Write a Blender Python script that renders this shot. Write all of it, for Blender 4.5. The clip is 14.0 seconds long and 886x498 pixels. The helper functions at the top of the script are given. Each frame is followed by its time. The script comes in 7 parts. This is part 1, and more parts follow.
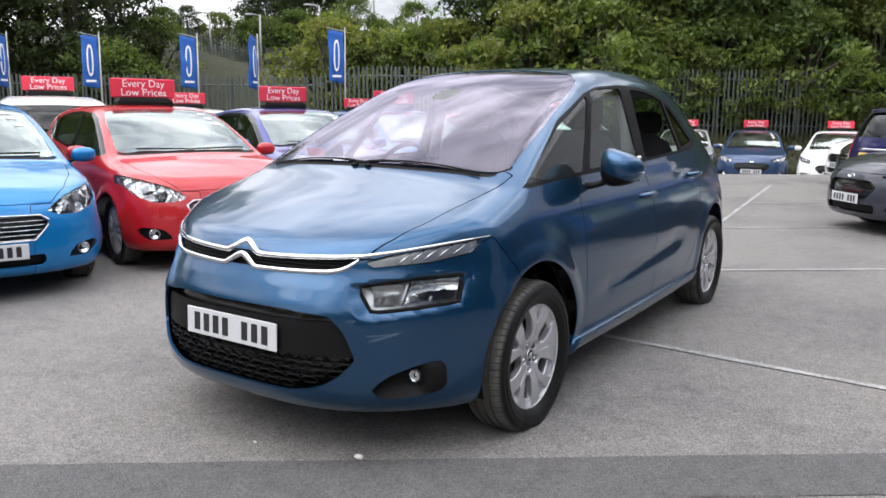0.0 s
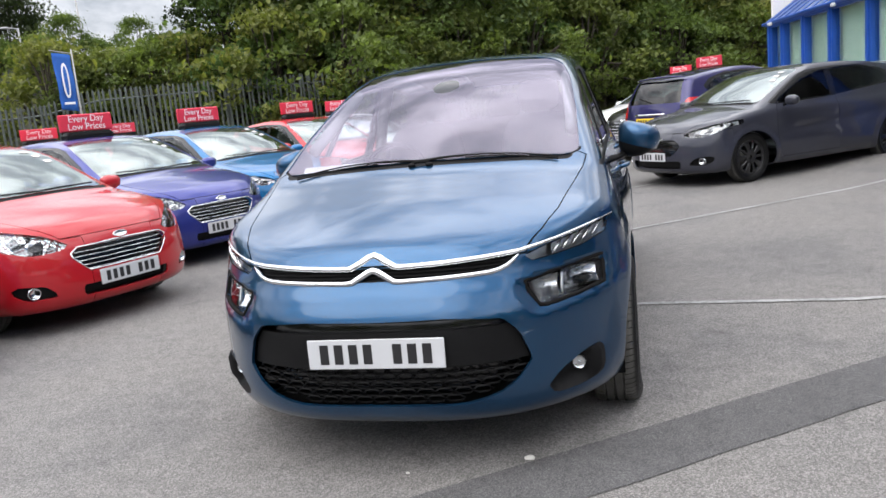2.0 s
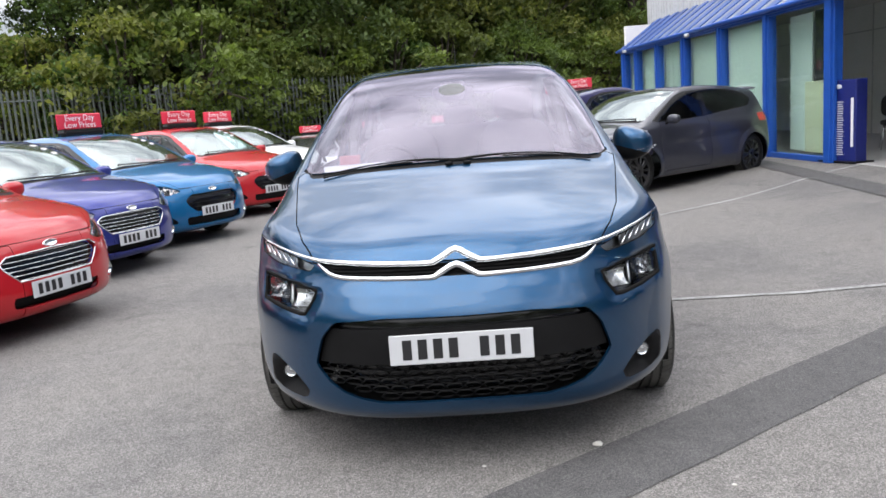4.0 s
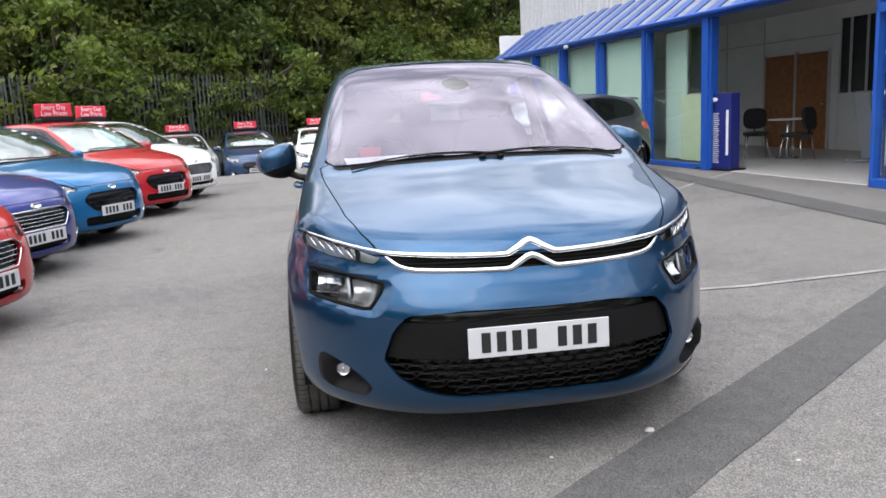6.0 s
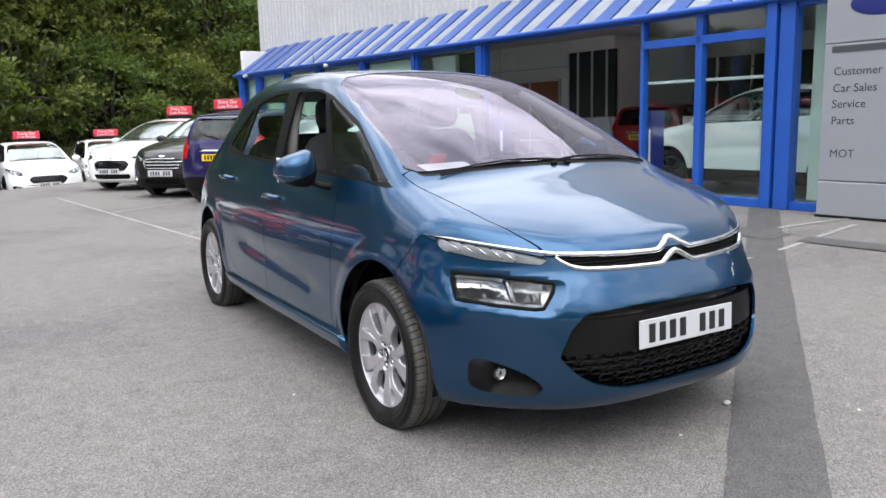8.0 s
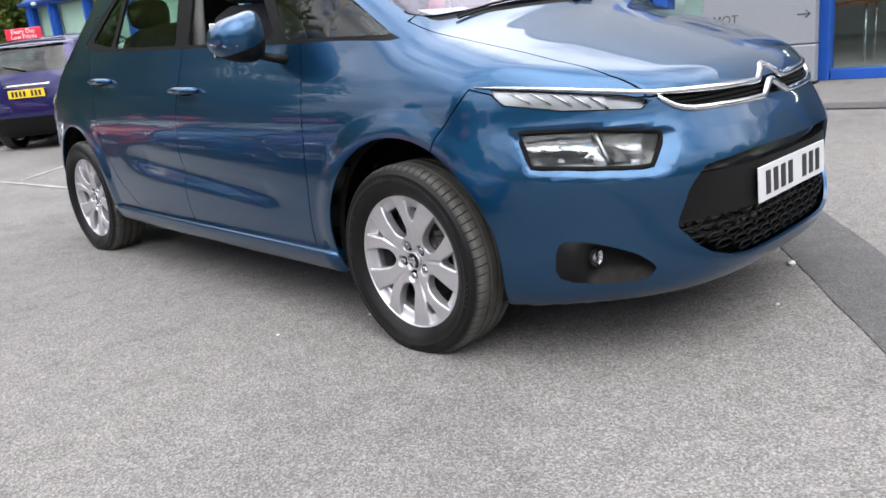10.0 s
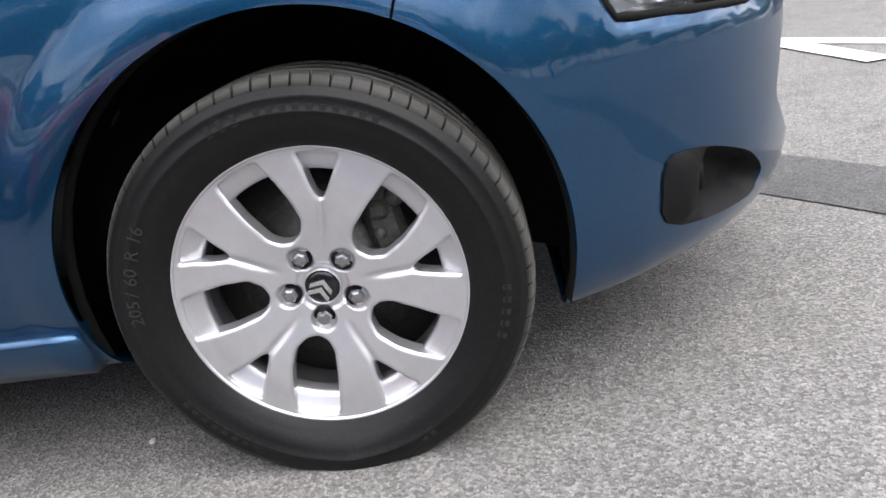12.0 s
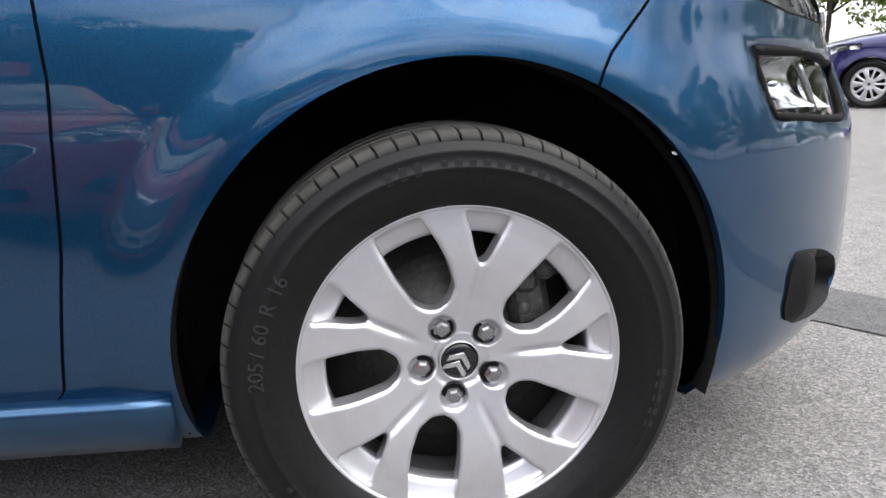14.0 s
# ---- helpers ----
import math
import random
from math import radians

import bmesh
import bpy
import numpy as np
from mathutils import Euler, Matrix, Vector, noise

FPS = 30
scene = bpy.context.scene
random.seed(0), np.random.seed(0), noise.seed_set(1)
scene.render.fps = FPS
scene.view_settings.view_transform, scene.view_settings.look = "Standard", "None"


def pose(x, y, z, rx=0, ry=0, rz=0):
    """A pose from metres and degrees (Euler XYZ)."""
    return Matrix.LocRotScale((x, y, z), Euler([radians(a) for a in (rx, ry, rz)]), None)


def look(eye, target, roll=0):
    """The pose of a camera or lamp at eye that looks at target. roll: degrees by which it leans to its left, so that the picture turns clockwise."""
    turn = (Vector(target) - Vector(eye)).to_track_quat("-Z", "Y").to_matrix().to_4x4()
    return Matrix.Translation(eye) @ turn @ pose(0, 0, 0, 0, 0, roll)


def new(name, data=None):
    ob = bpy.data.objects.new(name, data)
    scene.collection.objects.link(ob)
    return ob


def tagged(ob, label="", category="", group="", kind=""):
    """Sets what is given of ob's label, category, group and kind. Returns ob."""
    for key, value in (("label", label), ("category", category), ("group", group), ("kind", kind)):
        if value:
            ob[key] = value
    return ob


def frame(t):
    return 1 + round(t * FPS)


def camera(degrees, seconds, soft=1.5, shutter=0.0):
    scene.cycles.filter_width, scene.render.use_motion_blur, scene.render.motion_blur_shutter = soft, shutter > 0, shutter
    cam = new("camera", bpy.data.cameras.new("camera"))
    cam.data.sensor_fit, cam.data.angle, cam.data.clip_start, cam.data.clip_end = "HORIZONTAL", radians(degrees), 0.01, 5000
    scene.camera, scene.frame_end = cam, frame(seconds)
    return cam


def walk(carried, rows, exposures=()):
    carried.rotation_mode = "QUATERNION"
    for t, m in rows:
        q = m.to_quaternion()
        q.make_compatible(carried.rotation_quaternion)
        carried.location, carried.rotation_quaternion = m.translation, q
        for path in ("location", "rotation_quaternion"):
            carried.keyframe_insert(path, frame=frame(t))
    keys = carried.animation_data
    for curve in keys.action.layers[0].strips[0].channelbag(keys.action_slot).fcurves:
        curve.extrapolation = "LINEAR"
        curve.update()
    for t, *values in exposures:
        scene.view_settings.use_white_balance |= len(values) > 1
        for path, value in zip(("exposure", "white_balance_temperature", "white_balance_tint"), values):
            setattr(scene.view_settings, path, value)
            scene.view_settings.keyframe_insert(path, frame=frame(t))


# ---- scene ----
cam = camera(59.1, 14.0, 1.6)
PATH = [
    (0, (2.381, -2.935, 1.336), (1.279, -1.301, 0.997), 0.5),
    (0.5, (2.116, -3.099, 1.347), (1.123, -1.395, 1.013), -0.8),
    (1, (1.725, -3.209, 1.317), (0.882, -1.428, 0.973), -7.9),
    (1.5, (1.356, -3.328, 1.328), (0.655, -1.489, 0.975), -7.0),
    (2, (0.95, -3.464, 1.339), (0.457, -1.558, 0.985), -5.7),
    (2.5, (0.598, -3.491, 1.316), (0.218, -1.559, 0.962), -5.5),
    (3, (0.297, -3.564, 1.324), (0.064, -1.609, 0.976), -5.2),
    (5.5, (-0.282, -3.631, 1.317), (-0.192, -1.662, 0.976), -2.9),
    (6, (-0.718, -3.532, 1.313), (-0.432, -1.584, 0.963), -2.8),
    (6.5, (-1.168, -3.413, 1.314), (-0.634, -1.519, 0.955), -4.0),
    (7, (-1.679, -3.235, 1.323), (-0.934, -1.415, 0.962), -3.1),
    (9.5, (-2.616, -2.327, 1.196), (-1.361, -0.820, 0.802), -3.8),
    (10, (-2.539, -1.904, 1.039), (-1.209, -0.510, 0.503), -6.0),
    (10.5, (-2.453, -1.439, 0.990), (-0.949, -0.309, 0.312), -8.4),
    (11, (-2.305, -1.042, 0.826), (-0.622, -0.156, 0.208), -12.0),
    (11.5, (-2.184, -0.642, 0.791), (-0.371, -0.081, 0.159), -9.8),
    (12, (-1.975, -0.287, 0.758), (-0.109, -0.133, 0.055), -9.2),
    (12.5, (-1.831, -0.099, 0.670), (0.051, -0.162, -0.005), -5.9),
    (13, (-1.781, -0.004, 0.642), (0.113, -0.195, 0.031), -2.0),
    (13.5, (-1.790, 0.003, 0.676), (0.088, -0.158, 0.007), 0.3),
    (14, (-1.894, 0.175, 0.728), (0.026, -0.110, 0.245), -0.7),
]
walk(cam, [(t, look(eye, target, roll)) for t, eye, target, roll in PATH], [(0, 0.22), (7, 0.24), (9.5, 0.42), (11, 0.6), (14, 0.66)])

# ---- daylight: bright broken cloud, soft high sun ----
SUN_EL, SUN_AZ = 58.0, 215.0
world = bpy.data.worlds.new("sky")
scene.world = world
world.use_nodes = True
wn, wl = world.node_tree.nodes, world.node_tree.links
wn.clear()
w_out, w_bg = wn.new("ShaderNodeOutputWorld"), wn.new("ShaderNodeBackground")
w_sky, w_mix = wn.new("ShaderNodeTexSky"), wn.new("ShaderNodeMix")
w_co, w_map, w_no, w_ra = wn.new("ShaderNodeTexCoord"), wn.new("ShaderNodeMapping"), wn.new("ShaderNodeTexNoise"), wn.new("ShaderNodeValToRGB")
w_no2, w_ra2 = wn.new("ShaderNodeTexNoise"), wn.new("ShaderNodeValToRGB")
w_sky.sky_type, w_sky.sun_disc = "NISHITA", False
w_sky.sun_elevation, w_sky.sun_rotation = radians(SUN_EL), radians(SUN_AZ)
w_map.inputs["Scale"].default_value, w_map.inputs["Location"].default_value = (1.0, 1.0, 2.2), (3.7, 1.3, 0.4)
w_no.inputs["Scale"].default_value, w_no.inputs["Detail"].default_value, w_no.inputs["Roughness"].default_value = 2.6, 9, 0.6
w_no2.inputs["Scale"].default_value, w_no2.inputs["Detail"].default_value = 3.4, 7
w_ra.color_ramp.elements[0].position, w_ra.color_ramp.elements[1].position = 0.38, 0.56
w_ra.color_ramp.elements[0].color = (0.3, 0.3, 0.3, 1)
w_ra2.color_ramp.elements[0].position, w_ra2.color_ramp.elements[1].position = 0.30, 0.66
w_ra2.color_ramp.elements[0].color, w_ra2.color_ramp.elements[1].color = (20.0, 20.2, 22.0, 1), (32.0, 32.0, 33.0, 1)
w_mix.data_type = "RGBA"
wl.new(w_co.outputs["Generated"], w_map.inputs["Vector"])
wl.new(w_map.outputs["Vector"], w_no.inputs["Vector"])
wl.new(w_map.outputs["Vector"], w_no2.inputs["Vector"])
wl.new(w_no.outputs["Fac"], w_ra.inputs["Fac"])
wl.new(w_no2.outputs["Fac"], w_ra2.inputs["Fac"])
wl.new(w_ra.outputs["Color"], w_mix.inputs["Factor"])
wl.new(w_sky.outputs["Color"], w_mix.inputs["A"])
wl.new(w_ra2.outputs["Color"], w_mix.inputs["B"])
# overcast skies are brighter overhead than at the horizon
w_xyz, w_el, w_sc = wn.new("ShaderNodeSeparateXYZ"), wn.new("ShaderNodeMapRange"), wn.new("ShaderNodeVectorMath")
w_sc.operation = "SCALE"
for key, val in (("From Min", 0.0), ("From Max", 0.75), ("To Min", 0.34), ("To Max", 1.2)):
    w_el.inputs[key].default_value = val
wl.new(w_co.outputs["Generated"], w_xyz.inputs["Vector"])
wl.new(w_xyz.outputs["Z"], w_el.inputs["Value"])
wl.new(w_mix.outputs["Result"], w_sc.inputs[0])
wl.new(w_el.outputs["Result"], w_sc.inputs["Scale"])
wl.new(w_sc.outputs["Vector"], w_bg.inputs["Color"])
wl.new(w_bg.outputs["Background"], w_out.inputs["Surface"])
w_bg.inputs["Strength"].default_value = 0.1

sun = new("sun", bpy.data.lights.new("sun", "SUN"))
sun.data.energy, sun.data.angle, sun.data.color = 1.4, radians(60), (1.0, 0.95, 0.88)
sun_dir = Vector((math.sin(radians(SUN_AZ)) * math.cos(radians(SUN_EL)), math.cos(radians(SUN_AZ)) * math.cos(radians(SUN_EL)), math.sin(radians(SUN_EL))))
sun.matrix_world = look(sun_dir * 60, (0, 0, 0))


# ---- materials ----
def material(name):
    m = bpy.data.materials.new(name)
    m.use_nodes = True
    return m, m.node_tree.nodes, m.node_tree.links, m.node_tree.nodes["Principled BSDF"]


def texture(n, l, scale, detail=4, rough=0.5, kind="ShaderNodeTexNoise", coords="Object"):
    co, te = n.new("ShaderNodeTexCoord"), n.new(kind)
    te.inputs["Scale"].default_value = scale
    if kind == "ShaderNodeTexNoise":
        te.inputs["Detail"].default_value, te.inputs["Roughness"].default_value = detail, rough
    l.new(co.outputs[coords], te.inputs["Vector"])
    return te


def ramp(n, l, socket, stops):
    r = n.new("ShaderNodeValToRGB")
    while len(r.color_ramp.elements) < len(stops):
        r.color_ramp.elements.new(0.5)
    for e, (p, c) in zip(r.color_ramp.elements, stops):
        e.position, e.color = p, (*c, 1) if len(c) == 3 else c
    l.new(socket, r.inputs["Fac"])
    return r.outputs["Color"]


def bump(n, l, socket, b, strength=0.2, distance=0.01):
    u = n.new("ShaderNodeBump")
    u.inputs["Strength"].default_value, u.inputs["Distance"].default_value = strength, distance
    l.new(socket, u.inputs["Height"])
    l.new(u.outputs["Normal"], b.inputs["Normal"])
    return u


def mixed(n, l, a, b, fac, mode="MIX"):
    m = n.new("ShaderNodeMix")
    m.data_type, m.blend_type = "RGBA", mode
    for key, v in (("A", a), ("B", b), ("Factor", fac)):
        if isinstance(v, (int, float)):
            m.inputs[key].default_value = v
        elif isinstance(v, tuple):
            m.inputs[key].default_value = (*v, 1)
        else:
            l.new(v, m.inputs[key])
    return m.outputs["Result"]


def plain(name, color, rough=0.5, metal=0.0, grain=60, vary=0.12, relief=0.05, coat=0.0, shine=0.5):
    """A simple surface with fine grain and a broader blotch."""
    m, n, l, b = material(name)
    a, c = texture(n, l, grain, 6), texture(n, l, grain / 18, 3)
    lo, hi = tuple(v * (1 - vary) for v in color), tuple(min(1, v * (1 + vary)) for v in color)
    one = ramp(n, l, a.outputs["Fac"], [(0.3, lo), (0.7, hi)])
    two = ramp(n, l, c.outputs["Fac"], [(0.3, (1 - vary,) * 3), (0.7, (1.0,) * 3)])
    l.new(mixed(n, l, one, two, 1.0, "MULTIPLY"), b.inputs["Base Color"])
    b.inputs["Roughness"].default_value, b.inputs["Metallic"].default_value = rough, metal
    b.inputs["Coat Weight"].default_value, b.inputs["Coat Roughness"].default_value = coat, 0.05
    b.inputs["Specular IOR Level"].default_value = shine
    if relief:
        bump(n, l, a.outputs["Fac"], b, relief, 0.004)
    return m


def car_paint(name, color, metal=0.55, rough=0.38, flake=0.25, coat_rough=0.015):
    """Lacquered paint: metallic flakes below a clear coat, a film of dust above."""
    m, n, l, b = material(name)
    f, d = texture(n, l, 1800, 1, kind="ShaderNodeTexVoronoi"), texture(n, l, 3.0, 6)
    dark, light = tuple(v * (1 - flake) for v in color), tuple(min(1, v * (1 + flake)) for v in color)
    base = ramp(n, l, f.outputs["Color"], [(0.2, dark), (0.8, light)])
    dust = ramp(n, l, d.outputs["Fac"], [(0.45, (0, 0, 0)), (0.8, (0.02, 0.02, 0.02))])
    l.new(mixed(n, l, base, (0.3, 0.29, 0.27), dust), b.inputs["Base Color"])
    b.inputs["Metallic"].default_value, b.inputs["Roughness"].default_value = metal, rough
    b.inputs["Coat Weight"].default_value, b.inputs["Coat Roughness"].default_value, b.inputs["Coat IOR"].default_value = 1.0, coat_rough, 1.46
    b.inputs["Specular IOR Level"].default_value = 0.15
    wave = texture(n, l, 2.2, 2)
    u = n.new("ShaderNodeBump")
    u.inputs["Strength"].default_value, u.inputs["Distance"].default_value = 0.012, 0.01
    l.new(wave.outputs["Fac"], u.inputs["Height"])
    l.new(u.outputs["Normal"], b.inputs["Coat Normal"])
    return m


def glass_pane(name, tint, ior=1.5, rough=0.0, clear=1.0, sheen=(1, 1, 1)):
    """Thin glass: tinted see-through with a Fresnel mirror on top. clear below 1 adds a little dust."""
    m, n, l, b = material(name)
    n.remove(b)
    out = n["Material Output"]
    tr, gl, fr, mx = n.new("ShaderNodeBsdfTransparent"), n.new("ShaderNodeBsdfGlossy"), n.new("ShaderNodeLayerWeight"), n.new("ShaderNodeMixShader")
    tr.inputs["Color"].default_value, gl.inputs["Roughness"].default_value, fr.inputs["Blend"].default_value = (*tint, 1), rough, 0.5
    f0 = ((ior - 1) / (ior + 1)) ** 2
    pw, ma = n.new("ShaderNodeMath"), n.new("ShaderNodeMath")
    pw.operation, ma.operation = "POWER", "MULTIPLY_ADD"
    pw.inputs[1].default_value, ma.inputs[1].default_value, ma.inputs[2].default_value = 5.0, 1 - f0, f0
    l.new(fr.outputs["Facing"], pw.inputs[0])
    l.new(pw.outputs["Value"], ma.inputs[0])
    gl.inputs["Color"].default_value = (*sheen, 1)
    l.new(ma.outputs["Value"], mx.inputs["Fac"])
    l.new(tr.outputs["BSDF"], mx.inputs[1])
    l.new(gl.outputs["BSDF"], mx.inputs[2])
    last = mx
    if clear < 1:
        df, m2, dn = n.new("ShaderNodeBsdfDiffuse"), n.new("ShaderNodeMixShader"), texture(n, l, 2.5, 6)
        df.inputs["Color"].default_value = (0.6, 0.6, 0.6, 1)
        l.new(ramp(n, l, dn.outputs["Fac"], [(0.3, (0, 0, 0)), (0.75, ((1 - clear) * 2,) * 3)]), m2.inputs["Fac"])
        l.new(mx.outputs["Shader"], m2.inputs[1])
        l.new(df.outputs["BSDF"], m2.inputs[2])
        last = m2
    l.new(last.outputs["Shader"], out.inputs["Surface"])
    return m


def asphalt_material(name, lo, hi, chip, scale=1.0, stains=0.5):
    """Worn tarmac: pale stone chips in darker binder, broad stains and oil spots."""
    m, n, l, b = material(name)
    v = texture(n, l, 210 * scale, kind="ShaderNodeTexVoronoi")
    fine, mid, broad = texture(n, l, 420 * scale, 4, 0.7), texture(n, l, 9, 5, 0.6), texture(n, l, 0.55, 6, 0.6)
    chips = ramp(n, l, v.outputs["Color"], [(0.15, lo), (0.55, hi), (0.95, chip)])
    grit = ramp(n, l, fine.outputs["Fac"], [(0.32, (0.45,) * 3), (0.62, (1.15,) * 3)])
    c = mixed(n, l, chips, grit, 0.75, "MULTIPLY")
    c = mixed(n, l, c, ramp(n, l, mid.outputs["Fac"], [(0.3, (0.84,) * 3), (0.7, (1.06,) * 3)]), 1.0, "MULTIPLY")
    c = mixed(n, l, c, ramp(n, l, broad.outputs["Fac"], [(0.36, (0.74, 0.75, 0.78)), (0.5, (1.0, 1.0, 1.0)), (0.7, (1.06, 1.05, 1.03))]), stains, "MULTIPLY")
    spot = texture(n, l, 1.7, 3, 0.5)
    c = mixed(n, l, c, ramp(n, l, spot.outputs["Fac"], [(0.66, (1, 1, 1)), (0.74, (0.6, 0.6, 0.62))]), 0.7, "MULTIPLY")
    l.new(c, b.inputs["Base Color"])
    b.inputs["Roughness"].default_value = 0.92
    b.inputs["Specular IOR Level"].default_value = 0.25
    bump(n, l, v.outputs["Distance"], b, 0.6, 0.006)
    return m


def leaf_material(name, dark, light):
    m, n, l, b = material(name)
    geo, inf, no = n.new("ShaderNodeNewGeometry"), n.new("ShaderNodeObjectInfo"), texture(n, l, 0.9, 3)
    one = ramp(n, l, geo.outputs["Random Per Island"], [(0.0, dark), (0.7, light), (1.0, tuple(v * 1.2 for v in light))])
    two = ramp(n, l, no.outputs["Fac"], [(0.36, (0.62, 0.66, 0.66)), (0.62, (1.3, 1.25, 1.1))])
    c = mixed(n, l, one, two, 1.0, "MULTIPLY")
    c = mixed(n, l, c, ramp(n, l, inf.outputs["Random"], [(0.0, (0.75, 0.85, 0.8)), (1.0, (1.25, 1.1, 0.8))]), 1.0, "MULTIPLY")
    l.new(c, b.inputs["Base Color"])
    b.inputs["Roughness"].default_value = 0.55
    b.inputs["Specular IOR Level"].default_value = 0.3
    tl, mx = n.new("ShaderNodeBsdfTranslucent"), n.new("ShaderNodeMixShader")
    l.new(mixed(n, l, c, (1.0, 1.1, 0.5), 1.0, "MULTIPLY"), tl.inputs["Color"])
    mx.inputs["Fac"].default_value = 0.5
    l.new(b.outputs["BSDF"], mx.inputs[1])
    l.new(tl.outputs["BSDF"], mx.inputs[2])
    l.new(mx.outputs["Shader"], n["Material Output"].inputs["Surface"])
    return m


